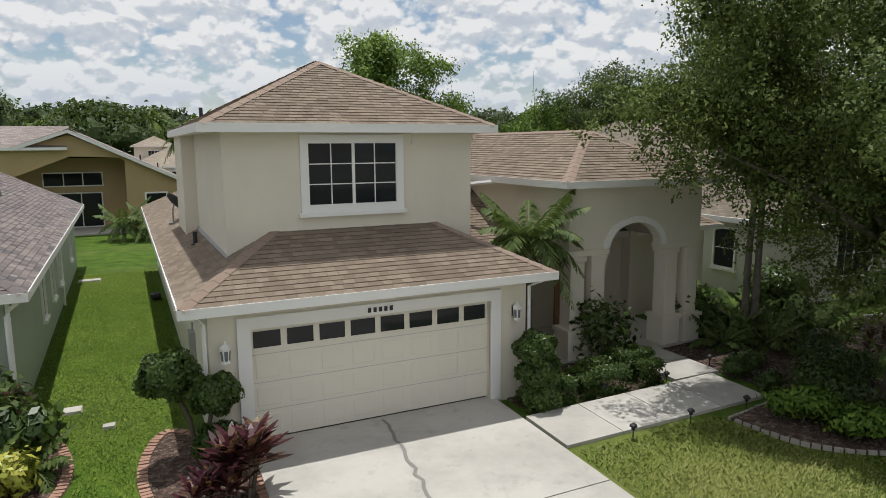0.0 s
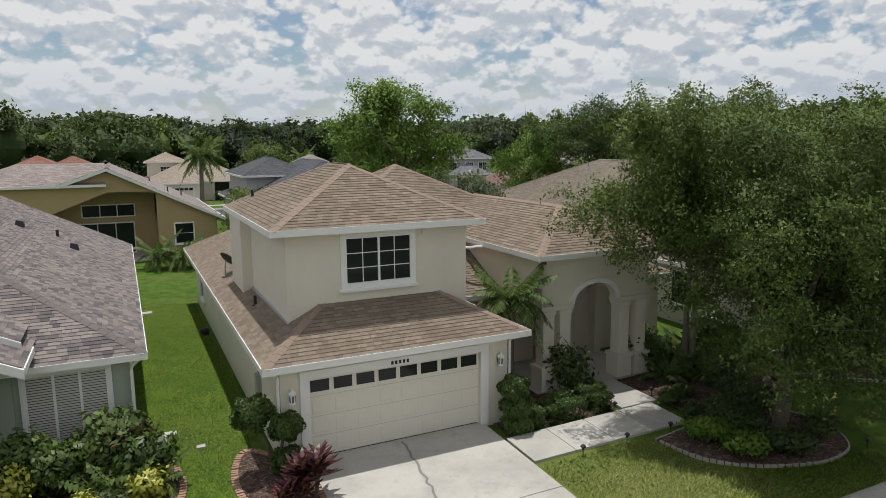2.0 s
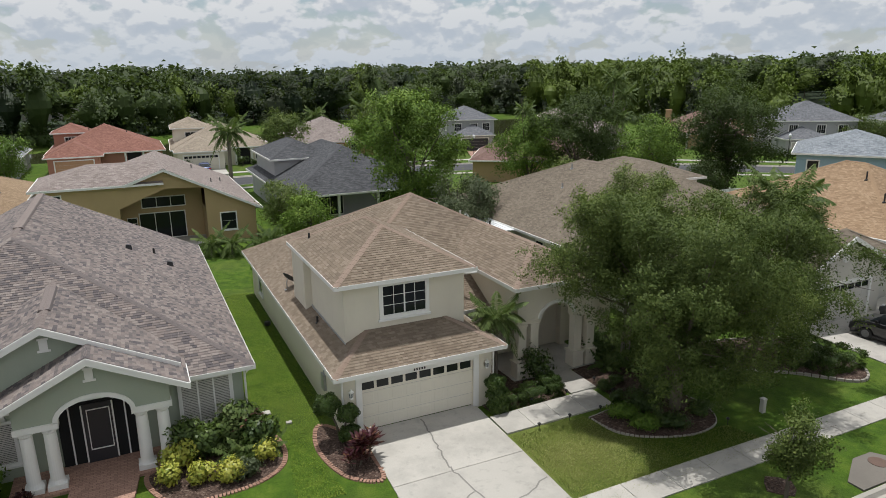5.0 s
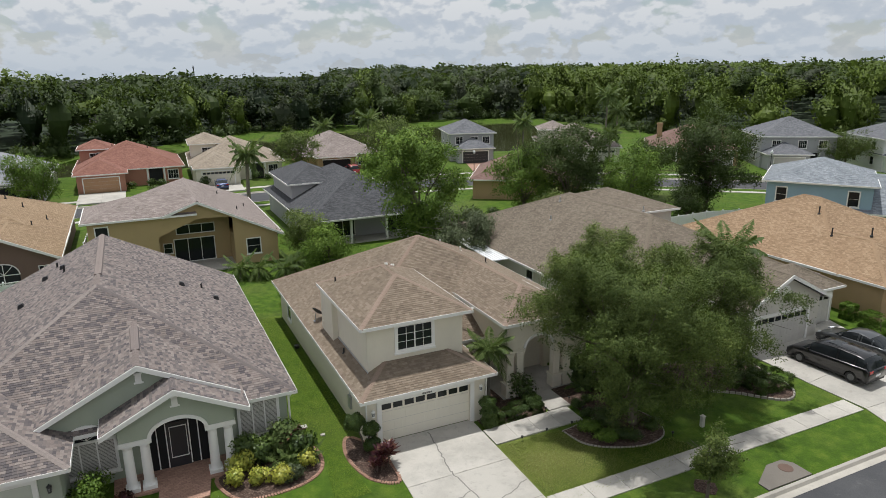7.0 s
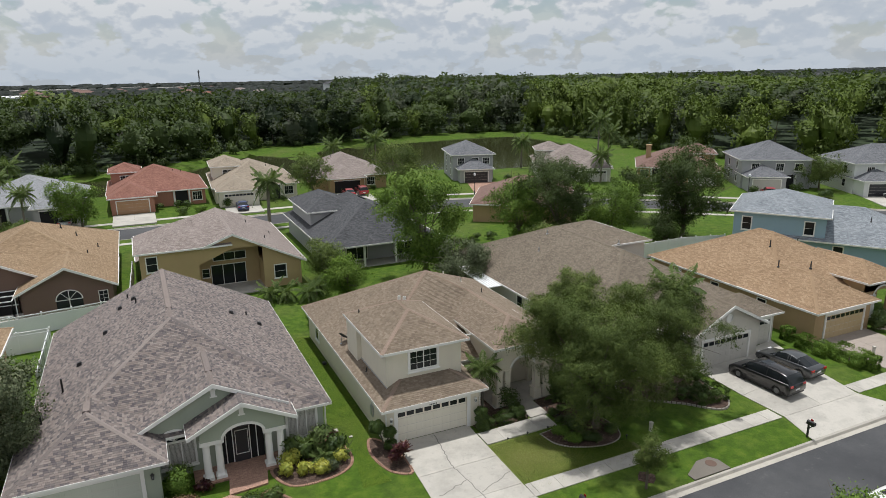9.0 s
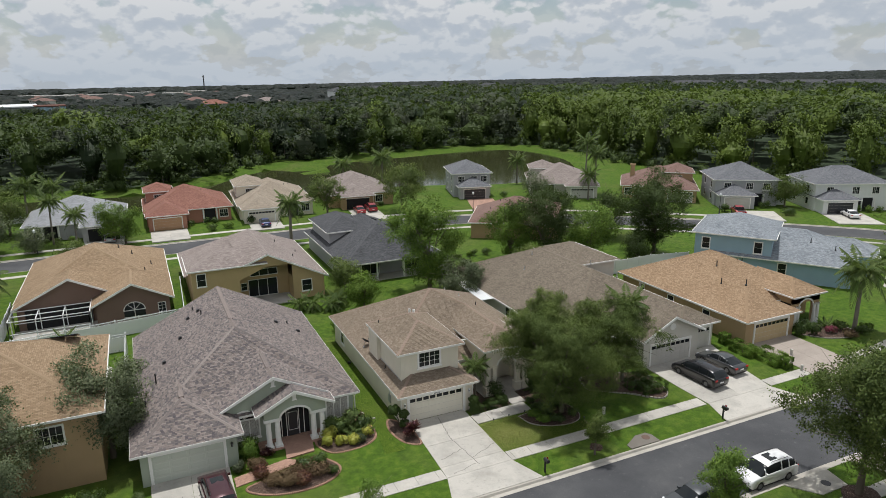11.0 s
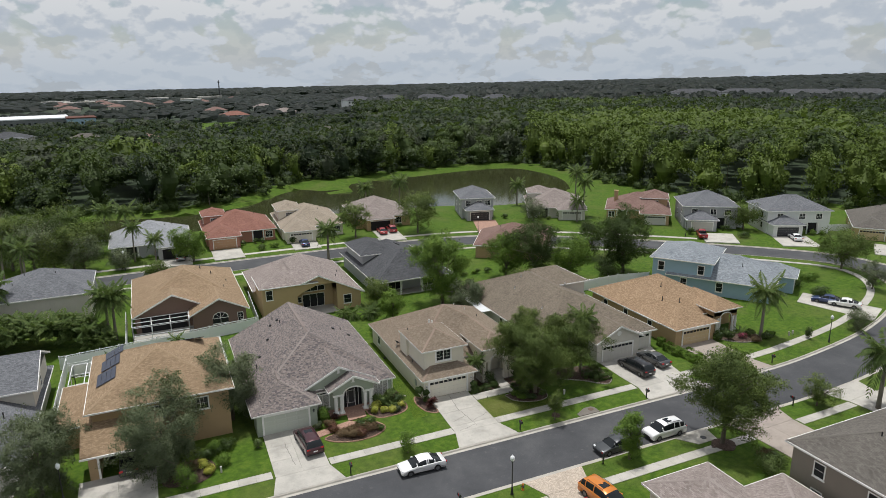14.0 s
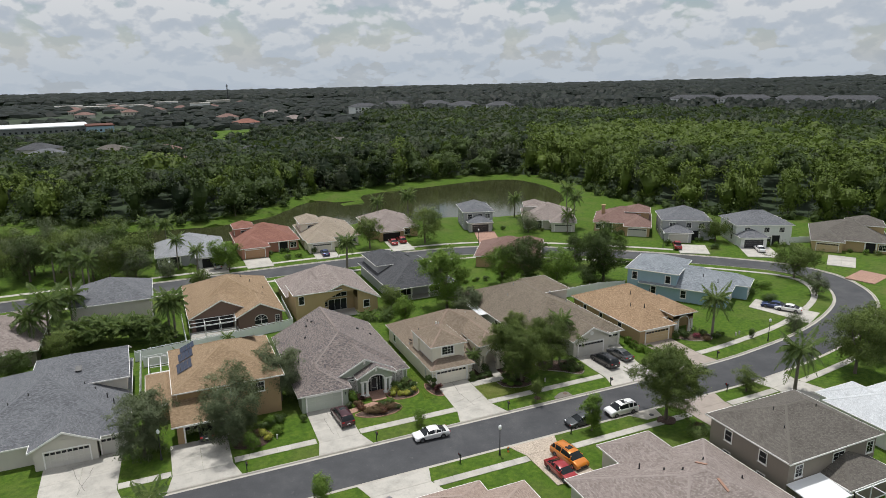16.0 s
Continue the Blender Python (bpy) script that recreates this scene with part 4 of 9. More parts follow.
    for b in ((9.70, 10.98, 13.15, 13.55), (12.72, 14.15, 13.15, 13.55), (9.70, 10.1, 13.55, 15.6)):
        part("beam", Shape().box(*b, 2.58, 2.74), W, H)
    for x in (9.98, 10.62, 13.06, 13.80):
        col = Shape().box(x - 0.30, x + 0.30, 13.05, 13.65, -0.3, 0.66)
        col.box(x - 0.34, x + 0.34, 13.01, 13.69, 0.66, 0.76)
        col.box(x - 0.21, x + 0.21, 13.14, 13.56, 0.76, 2.46)
        col.box(x - 0.25, x + 0.25, 13.10, 13.60, 2.46, 2.58)
        part("porch_column", col, W, H)
    part("front_door", Shape().box(11.3, 12.3, 15.93, 15.99, 0.0, 2.4), M["browndoor"], H, "dark front door in the porch")
    part("porch_floor", Shape().box(9.5, 14.2, 13.0, 16.0, -0.3, -0.03), M["concrete"], H)
    # services
    lantern(H, 1.38, 11.78, 1.78, M["trim"])
    lantern(H, 7.30, 11.78, 1.85, M["trim"])
    downspout(H, [(0.75, 11.45, 2.56), (0.95, 11.60, 2.42), (1.05, 11.72, 2.3), (1.05, 11.72, -0.1)])
    downspout(H, [(7.95, 11.45, 2.56), (7.8, 11.60, 2.45), (7.66, 11.74, 2.35), (7.66, 11.74, -0.1)])
    downspout(H, [(8.2, 17.2, 4.3), (8.9, 16.6, 4.25), (9.45, 16.4, 4.3)], 0.06)
    for x, y, z in ((5.9, 21.6, 5.62), (6.25, 21.4, 5.55)):
        vent_pipe(H, x, y, z, 0.55, 0.12, "trim")
    vent_pipe(H, 2.05, 19.6, 6.1, 0.28, 0.05)
    vent_pipe(H, 1.42, 16.4, 3.08, 0.28, 0.05)
    vent_pipe(H, 12.3, 27.4, 5.3, 0.3, 0.06, "trim")
    vent_pipe(H, 13.4, 26.2, 4.9, 0.3, 0.06, "trim")
    vent_pipe(H, 14.1, 23.6, 4.55, 0.4, 0.05)
    window(H, 1.12, 28.8, 1.5, "-x", 1.0, 1.5, 1, 2, 1, 0.08)
    # number plaque: plain strokes
    for i in range(5):
        no = Shape()
        u = 4.02 + 0.11 * i
        no.box(u, u + 0.06, 11.70, 11.72, 2.19, 2.28)
        part("number_bar", no, M["black"], H, "small dark plain bar")
    # boxes and cables on the side wall
    ut = Shape().box(1.0, 1.12, 14.3, 14.7, 0.8, 1.5)
    ut.tube([(1.08, 14.5, 1.5), (1.08, 14.5, 2.6)], 0.025, 6)
    part("meter_box", ut, M["steel"], H, "grey electric meter box and conduit")
    rebase(H, 8, 20)
    return H, low, por, upp


def satellite_dish(x, y, z):
    D = empty("satellite_dish", "grey satellite dish on a short mast on the shingles", "satellite dish", x, y, z)
    part("mast", Shape().tube([(0, 0, -0.12), (0, 0, 0.35), (0.05, -0.05, 0.55)], 0.025, 8), M["steel"], D)
    ft = Shape().box(-0.12, 0.12, -0.1, 0.1, -0.12, -0.02)
    part("foot", ft, M["steel"], D)
    dish = Shape()
    dish.lathe([(0.0, 0.0), (0.14, 0.012), (0.26, 0.042), (0.36, 0.085), (0.37, 0.095), (0.355, 0.10), (0.25, 0.055), (0.0, 0.02)], 0, 0, 20)
    dish.v = [tuple(pose(0.08, -0.08, 0.55, 48, 0, 118) @ Vector(p)) for p in dish.v]
    part("reflector", dish, M["dish"], D, smooth=True)
    m = pose(0.08, -0.08, 0.55, 48, 0, 118)
    part("feed_arm", Shape().tube([m @ Vector((0, -0.34, 0.06)), m @ Vector((0, -0.30, 0.40))], 0.015, 6).box(0, 0, 0, 0, 0, 0), M["steel"], D)
    tip = m @ Vector((0, -0.28, 0.42))
    part("receiver", Shape().box(tip.x - 0.05, tip.x + 0.05, tip.y - 0.06, tip.y + 0.06, tip.z - 0.05, tip.z + 0.05), M["black"], D)


def sage_house():
    H = empty("house", "sage green stucco house with mottled grey roof and arched porch", "house")
    W, R = M["sage"], M["roof_lh"]
    walls(H, [(-18.35, -2.2, 14.45, 34.6, -0.4, 2.62), (-18.6, -11.95, 11.9, 14.45, -0.4, 2.62)], W)
    gable_wall(H, -12.5, -4.75, 14.3, 15.0, -0.4, 3.32, 0.5, W)
    # gable over the porch, with its arch
    sh = Shape()
    c, hw = -7.33, 2.42
    sh.hull([(c - hw, 12.95, 3.1), (c + hw, 12.95, 3.1), (c, 12.95, 3.1 + hw * 0.5)], [(c - hw, 13.25, 3.1), (c + hw, 13.25, 3.1), (c, 13.25, 3.1 + hw * 0.5)])
    sh.box(c - hw, c - hw + 0.3, 13.25, 14.5, 2.45, 3.1)
    sh.box(c + hw - 0.3, c + hw, 13.25, 14.5, 2.45, 3.1)
    part("porch_gable", sh, W, H)
    arch_wall(H, c - hw, c + hw, 2.4, 3.1, 12.95, 13.25, c - 1.12, c + 1.12, 2.4, W, rise=0.66)
    for u, w in ((c - hw - 0.04, c - 1.12), (c + 1.12, c + hw + 0.04)):
        part("beam", Shape().box(u, w, 12.9, 13.3, 2.2, 2.42), M["trim"], H)
    for x in (c - 2.12, c - 1.42, c + 1.42, c + 2.12):
        col = Shape().lathe([(0.27, 0.16), (0.24, 0.24), (0.22, 0.30), (0.20, 1.9), (0.19, 2.05), (0.23, 2.10), (0.24, 2.2)], x, 13.1, 20)
        col.box(x - 0.30, x + 0.30, 12.8, 13.4, -0.15, 0.16)
        part("porch_column", col, M["trim"], H, "round white porch column")
    part("porch_floor", Shape().box(c - 2.9, c + 2.9, 12.6, 14.4, -0.3, -0.02), M["pavers"], H)
    # black sheet on the wall stands in for shade behind the arch
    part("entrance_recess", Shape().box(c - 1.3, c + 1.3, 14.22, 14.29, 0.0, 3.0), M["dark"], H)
    dr = part("front_door", Shape().box(c - 0.5, c + 0.5, 14.16, 14.21, 0.0, 2.3), M["blackdoor"], H, "dark double door with pale glazing bars")
    fr = Shape()
    for x in (c - 0.95, c - 0.55, c + 0.45, c + 0.85):
        fr.box(x, x + 0.05, 14.12, 14.16, 0.05, 2.3)
    for u, v in ((-0.38, 0.38),):
        fr.box(c + u, c + u + 0.03, 14.12, 14.16, 0.5, 2.1).box(c + v - 0.03, c + v, 14.12, 14.16, 0.5, 2.1).box(c + u, c + v, 14.12, 14.16, 2.07, 2.1).box(c + u, c + v, 14.12, 14.16, 0.5, 0.53)
    part("glazing_bar", fr, M["trim"], dr)
    garage_door(H, -15.4, 11.9, -0.05, "-y", 4.9, 2.2, M["sagedoor"], False, 4, 4, 0.2)
    window(H, -3.6, 14.45, 1.45, "-y", 1.75, 1.75, 1, 1, 3, 0.14, blinds=True, pane="glass")
    wa = window(H, -11.05, 14.3, 1.35, "-y", 2.1, 1.5, 1, 1, 3, 0.12, blinds=True)
    fan = Shape()
    for i in range(10):
        a, b = math.pi * i / 10, math.pi * (i + 1) / 10
        fan.hull([(-11.05 + 0.75 * math.cos(a), 14.24, 2.2 + 0.62 * math.sin(a)), (-11.05 + 0.75 * math.cos(b), 14.24, 2.2 + 0.62 * math.sin(b)), (-11.05 + 0.92 * math.cos(b), 14.24, 2.2 + 0.78 * math.sin(b)), (-11.05 + 0.92 * math.cos(a), 14.24, 2.2 + 0.78 * math.sin(a))],
                 [(-11.05 + 0.75 * math.cos(a), 14.30, 2.2 + 0.62 * math.sin(a)), (-11.05 + 0.75 * math.cos(b), 14.30, 2.2 + 0.62 * math.sin(b)), (-11.05 + 0.92 * math.cos(b), 14.30, 2.2 + 0.78 * math.sin(b)), (-11.05 + 0.92 * math.cos(a), 14.30, 2.2 + 0.78 * math.sin(a))])
    for i in (2, 4, 5, 6, 8):
        a = math.pi * i / 10
        fan.box(0, 0, 0, 0, 0, 0).tube([(-11.05, 14.27, 2.24), (-11.05 + 0.78 * math.cos(a), 14.27, 2.2 + 0.65 * math.sin(a))], 0.015, 4)
    part("fan_light", fan, M["trim"], H, "white arched fan light over the window")
    part("fan_pane", Shape().face([(-11.05 + 0.76 * math.cos(math.pi * i / 12), 14.285, 2.2 + 0.63 * math.sin(math.pi * i / 12)) for i in range(13)]), M["glass"], H)
    for x, z in ((-8.66, 4.75), (c, 3.95)):
        y = 14.3 if z > 4.5 else 12.95
        part("gable_vent", Shape().box(x - 0.13, x + 0.13, y - 0.04, y, z - 0.2, z + 0.17).box(x - 0.17, x + 0.17, y - 0.05, y, z + 0.17, z + 0.24).box(x - 0.2, x + 0.2, y - 0.05, y, z - 0.27, z - 0.2), M["trim"], H)
    # roofs
    s1, c1 = hip_faces(-18.75, -1.76, 14.0, 35.0, 2.7, 0.5, "y", False, True)
    s2, c2 = hip_faces(-19.15, -11.5, 11.4, 17.9, 2.7, 0.5, "y", False, True)
    s3, c3 = hip_faces(-12.9, -4.42, 13.9, 20.0, 3.4, 0.5, "y", True, True)
    s4, c4 = hip_faces(-10.42, -4.24, 12.55, 18.6, 3.13, 0.5, "y", True, True)
    add_roof(H, s1, c1, R, "roof")
    add_roof(H, s2, c2, R, "garage_roof")
    add_roof(H, s3, c3, R, "gable_roof", fascia=False)
    add_roof(H, s4, c4, R, "porch_roof", fascia=False)
    for x in (-10.42, -4.24):
        part("gutter", Shape().box(x - 0.05, x + 0.05, 12.55, 14.3, 2.98, 3.14), M["trim"], H)
    rake_boards(H, -8.66, 13.9, 3.4, 4.24, 0.5)
    rake_boards(H, c, 12.55, 3.13, 3.09, 0.5)
    for (x0, y0, z0), (x1, y1, z1) in (((-10.25, 34.6, 6.97), (-10.25, 24.6, 6.97)), ((-8.66, 18.9, 5.54), (-8.66, 15.8, 5.54)), ((-15.33, 16.6, 4.67), (-15.33, 15.4, 4.67))):
        rv = Shape().hull([(x0 - 0.22, y1, z0 - 0.09), (x0 + 0.22, y1, z0 - 0.09), (x0 + 0.22, y0, z0 - 0.09), (x0 - 0.22, y0, z0 - 0.09)], [(x0 - 0.17, y1, z0), (x0 + 0.17, y1, z0), (x0 + 0.17, y0, z0), (x0 - 0.17, y0, z0)])
        part("ridge_vent", rv, M["cap_lh"], H, "raised shingled ridge vent")
    for x, y in ((-5.8, 27.5), (-3.9, 26.6), (-13.6, 30.8), (-12.6, 31.2), (-14.6, 27.2), (-16.2, 24.0)):
        z = 2.7 + 0.5 * min(x + 18.75, -1.76 - x)
        roof_vent(H, x, y, z + 0.08, 90 if x > -10 else -90)
    for x, y, h in ((-4.6, 28.3, 0.3), (-12.4, 30.0, 0.4), (-17.0, 21.0, 0.9), (-17.9, 17.6, 0.7), (-13.0, 32.5, 0.3)):
        vent_pipe(H, x, y, 2.7 + 0.5 * min(x + 18.75, -1.76 - x), h, 0.06)
    lantern(H, -12.35, 11.9, 1.8, M["black"])
    for x, y in ((-2.15, 14.2), (-2.15, 26.0)):
        downspout(H, [(-1.85, y, 2.56), (-2.05, y, 2.4), (-2.13, y, 2.25), (-2.13, y, -0.1)])
    downspout(H, [(-2.12, 14.38, 2.56), (-2.12, 14.38, -0.1)])
    for y in (20.5, 23.2, 25.6, 31.0):
        window(H, -2.2, y, 1.5, "+x", 0.65, 1.4, 1, 1, 1, 0.06, pane="paleglass")
    rebase(H, -10, 24)
    return H, [s1, s2, s3, s4]


def brown_roof_house():
    H = empty("house", "pale stucco house with weathered brown roof and two garages", "house")
    W = M["creamgrey"]
    walls(H, [(20.0, 36.5, 14.6, 41.4, -0.4, 2.62), (26.2, 33.2, 11.6, 14.6, -0.4, 2.9), (33.2, 36.6, 12.9, 14.6, -0.4, 2.62), (30.9, 36.5, 29.1, 37.6, 2.4, 5.2)], W)
    gable_wall(H, 26.2, 33.2, 11.55, 11.65, -0.4, 2.9, 0.5, W)
    roof(H, "brown", 19.5, 37.0, 14.0, 42.2, 2.7, pitch=0.46)
    roof(H, "brown", 25.7, 33.7, 11.1, 19.0, 2.9, g0=True)
    roof(H, "brown", 31.5, 37.1, 12.4, 17.0, 2.7)
    roof(H, "brown", 30.4, 37.0, 28.6, 38.2, 5.3, pitch=0.36, name="upper_roof")
    part("gable_vent", Shape().lathe([(0.0, 0), (0.3, 0), (0.36, 0.03), (0.36, 0.06), (0.3, 0.07)], 0, 0, 18).moved(pose(29.7, 11.52, 3.7, 90)), M["trim"], H, "round white gable vent")
    garage_door(H, 29.6, 11.55, -0.05, "-y", 4.9, 2.15, M["greydoor"], True, 8, 4, 0.18)
    garage_door(H, 34.9, 12.9, -0.05, "-y", 2.5, 2.15, M["greydoor"], True, 4, 4, 0.14)
    for y in (17.5, 22.5, 27.0):
        window(H, 20.0, y, 1.5, "-x", 0.9, 1.4, 1, 2, 1, 0.08)
    window(H, 23.0, 14.6, 1.5, "-y", 1.8, 1.5, 2, 2, 2)
    for x, y, z in ((26.9, 33.0, 6.2), (24.6, 31.0, 5.1), (31.3, 27.0, 6.0), (33.5, 24.8, 4.6), (35.2, 22.6, 3.8), (24, 22, 4.8)):
        vent_pipe(H, x, y, z - 0.05, 0.35, 0.06, "steel")
    # pale lean-to at the back corner
    for i in range(9):
        x = 18.0 + 0.28 * i
        lt = Shape().hull([(x, 29.5, 2.55), (x + 0.24, 29.5, 2.55), (x + 0.24, 36.5, 2.75), (x, 36.5, 2.75)], [(x + 0.04, 29.5, 2.62), (x + 0.20, 29.5, 2.62), (x + 0.20, 36.5, 2.82), (x + 0.04, 36.5, 2.82)])
        part("lean_to_panel", lt, M["vinyl"], H, "white ribbed metal roof panel")
    rebase(H, 28, 26)


def orange_roof_house():
    H = empty("house", "ochre stucco house with mottled orange roof and arched entry", "house")
    W = M["tanwall"]
    walls(H, [(39.4, 53.8, 15.0, 30.6, -0.4, 2.62), (39.4, 46.6, 11.1, 15.0, -0.4, 2.62), (48.2, 52.6, 12.6, 15.0, 2.6, 3.5)], W)
    roof(H, "orange", 38.9, 54.3, 14.2, 31.2, 2.7)
    s, c = hip_faces(38.95, 47.1, 10.6, 19.0, 2.72, 0.5, "y", False, True)
    add_roof(H, s, c, M["roof_orange"], "garage_roof")
    s, c = hip_faces(47.7, 53.1, 12.1, 19.5, 3.6, 0.5, "y", False, True)
    add_roof(H, s, c, M["roof_orange"], "porch_roof")
    arch_wall(H, 48.2, 52.6, -0.3, 3.5, 12.6, 12.85, 49.3, 51.5, 2.1, W, rise=0.8)
    for x in (48.6, 49.1, 51.7, 52.3):
        part("porch_column", Shape().lathe([(0.25, -0.1), (0.2, 0.2), (0.17, 2.1), (0.24, 2.3)], x, 12.5, 14), M["trim"], H)
    # shade of the entry, as a near-black sheet before the wall
    part("entrance_recess", Shape().box(49.2, 51.6, 14.9, 14.99, 0, 2.8), M["dark"], H)
    garage_door(H, 43.2, 11.1, -0.05, "-y", 4.9, 2.15, M["tandoor"], True, 8, 4, 0.18)
    for y in (16.5, 22.0, 27.0):
        window(H, 39.4, y, 1.6, "-x", 0.9, 1.1, 1, 1, 1, 0.08)
    for x, y in ((42.5, 17.6), (43.4, 15.0), (44.6, 20.4), (50.0, 21.5)):
        vent_pipe(H, x, y, 2.75 + 0.5 * min(x - 38.9, y - 14.2 if y > 19 else 99, 54.3 - x), 0.6, 0.06)
    rebase(H, 46, 20)


def blue_house():
    H = empty("house", "light blue two-storey house with a streaky grey shingle roof", "house")
    W = M["bluewall"]
    # built square, then turned as one
    walls(H, [(0.5, 12.0, 10.5, 20.5, -0.4, 5.5), (0.5, 12.5, 0.8, 10.5, -0.4, 2.7), (8.0, 13.5, -2.0, 0.8, -0.4, 2.7)], W)
    roof(H, "bluegrey", 0.0, 12.5, 10.0, 21.0, 5.6, "x", pitch=0.36, name="upper_roof")
    roof(H, "bluegrey", -0.1, 13.0, 0.2, 18.0, 2.8, pitch=0.5, g1=True)
    s, c = hip_faces(7.5, 14.0, -2.5, 6.0, 2.85, 0.5, "y", False, True)
    add_roof(H, s, c, M["roof_bluegrey"], "garage_roof")
    garage_door(H, 10.7, -2.0, -0.05, "-y", 4.6, 2.15, M["whitewall"], False, 4, 4, 0.14)
    garage_door(H, 6.0, 0.8, -0.05, "-y", 2.5, 2.15, M["whitewall"], False, 4, 4, 0.14)
    for x, y, z, f in ((0.5, 12.2, 4.1, "-x"), (0.5, 19.0, 4.1, "-x"), (0.5, 15.0, 1.5, "-x"), (0.5, 9.0, 1.5, "-x")):
        window(H, x, y, z, f, 0.95, 1.5, 1, 2, 1, 0.12)
    for x, y in ((4.0, 6.0), (8.5, 7.0), (3.0, 3.0)):
        vent_pipe(H, x, y, 2.9 + 0.5 * min(x, 13 - x, y), 0.5, 0.06)
    H.matrix_basis = pose(66.6, 17.3, 0, 0, 0, 35)


def ochre_house():
    H = empty("house", "ochre stucco house with an angular recessed lanai at the back", "house")
    W = M["yellow"]
    sh = Shape()
    y0, y1 = 47.6, 47.85
    # back wall with its slanted opening
    for p in ([(-12, -0.4), (-6.4, -0.4), (-6.4, 3.35), (-6.4, 5.2), (-12, 5.2)], [(-6.4, 3.35), (-2.9, 4.75), (-2.9, 6.1), (-5.9, 5.2), (-6.4, 5.2)], [(-2.9, 4.75), (-0.2, 4.65), (0.15, 4.5), (0.15, 4.72), (-2.9, 6.1)],
              [(0.15, -0.4), (4.2, -0.4), (4.2, 2.85), (0.15, 4.72)]):
        part("back_wall", Shape().hull([(u, y0, w) for u, w in p], [(u, y1, w) for u, w in p]), W, H)
    walls(H, [(-12, -6.4, 47.85, 54.8, -0.4, 5.2), (-12, -6.4, 54.8, 58, -0.4, 2.7), (0.15, 4.2, 47.85, 66, -0.4, 2.8), (-6.4, 0.15, 50.6, 58, -0.4, 4.6), (-12, 4.2, 58, 67.2, -0.4, 2.7)], W)
    part("lanai_floor", Shape().box(-6.4, 0.3, 46.6, 50.6, -0.3, -0.02), M["concrete"], H)
    window(H, -3.2, 50.6, 1.15, "-y", 3.6, 2.2, 1, 1, 3, 0.08, sill=False)
    window(H, -3.0, 50.6, 3.2, "-y", 3.4, 0.8, 1, 1, 3, 0.08, sill=False)
    window(H, -5.6, 50.6, 1.5, "-y", 0.7, 0.9, 1, 2, 1, 0.06)
    window(H, 1.9, 47.6, 1.6, "-y", 1.2, 1.4, 1, 2, 1, 0.1)
    window(H, -10.9, 47.6, 4.0, "-y", 0.95, 1.5, 1, 2, 1, 0.1)
    window(H, -8.0, 47.6, 1.3, "-y", 0.95, 1.0, 1, 2, 1, 0.1)
    R = M["roof_mottled"]
    s = [[(4.75, 47.2, 2.62), (4.75, 68, 2.62), (-2.85, 62.4, 6.42), (-2.85, 47.2, 6.42)], [(-2.85, 62.4, 6.42), (-2.85, 47.2, 6.42), (-5.9, 47.2, 5.35), (-5.9, 62.4, 5.35)], [(4.75, 68, 2.62), (-12.4, 68, 2.62), (-2.85, 62.4, 6.42)]]
    add_roof(H, s[:1] + s[2:], [((-2.85, 47.2, 6.44), (-2.85, 62.4, 6.44))], R)
    part("roof_slope", Shape().face(s[1], [(0, 0), (15, 0), (15, 3.3), (0, 3.3)]), R, H)
    sl, c = hip_faces(-12.5, -3.0, 47.2, 55.2, 5.3, 0.34, "x", False, True)
    add_roof(H, sl, c, R, "upper_roof")
    part("roof_slope", Shape().face([(-12.5, 68, 2.62), (-12.5, 54.6, 2.62), (-2.85, 54.6, 6.40), (-2.85, 62.4, 6.42)], [(0, 0), (13, 0), (13, 10), (4, 10)]), R, H)
    part("gutter", Shape().box(-12.6, -12.48, 55.2, 68, 2.46, 2.64), M["trim"], H)
    rb = Shape()
    for a, b in (((4.78, 2.60), (-2.85, 6.40)), ((-2.85, 6.40), (-5.9, 5.33))):
        rb.hull([(a[0], 47.12, a[1] - 0.2), (b[0], 47.12, b[1] - 0.24), (b[0], 47.12, b[1]), (a[0], 47.12, a[1])], [(a[0], 47.2, a[1] - 0.2), (b[0], 47.2, b[1] - 0.24), (b[0], 47.2, b[1]), (a[0], 47.2, a[1])])
    part("rake_board", rb, M["trim"], H)
    for x, y in ((1.2, 52.0), (2.5, 56.5), (0.2, 59.0)):
        vent_pipe(H, x, y, 2.62 + 0.5 * (4.75 - x), 0.35, 0.05)
    rebase(H, -4, 55)


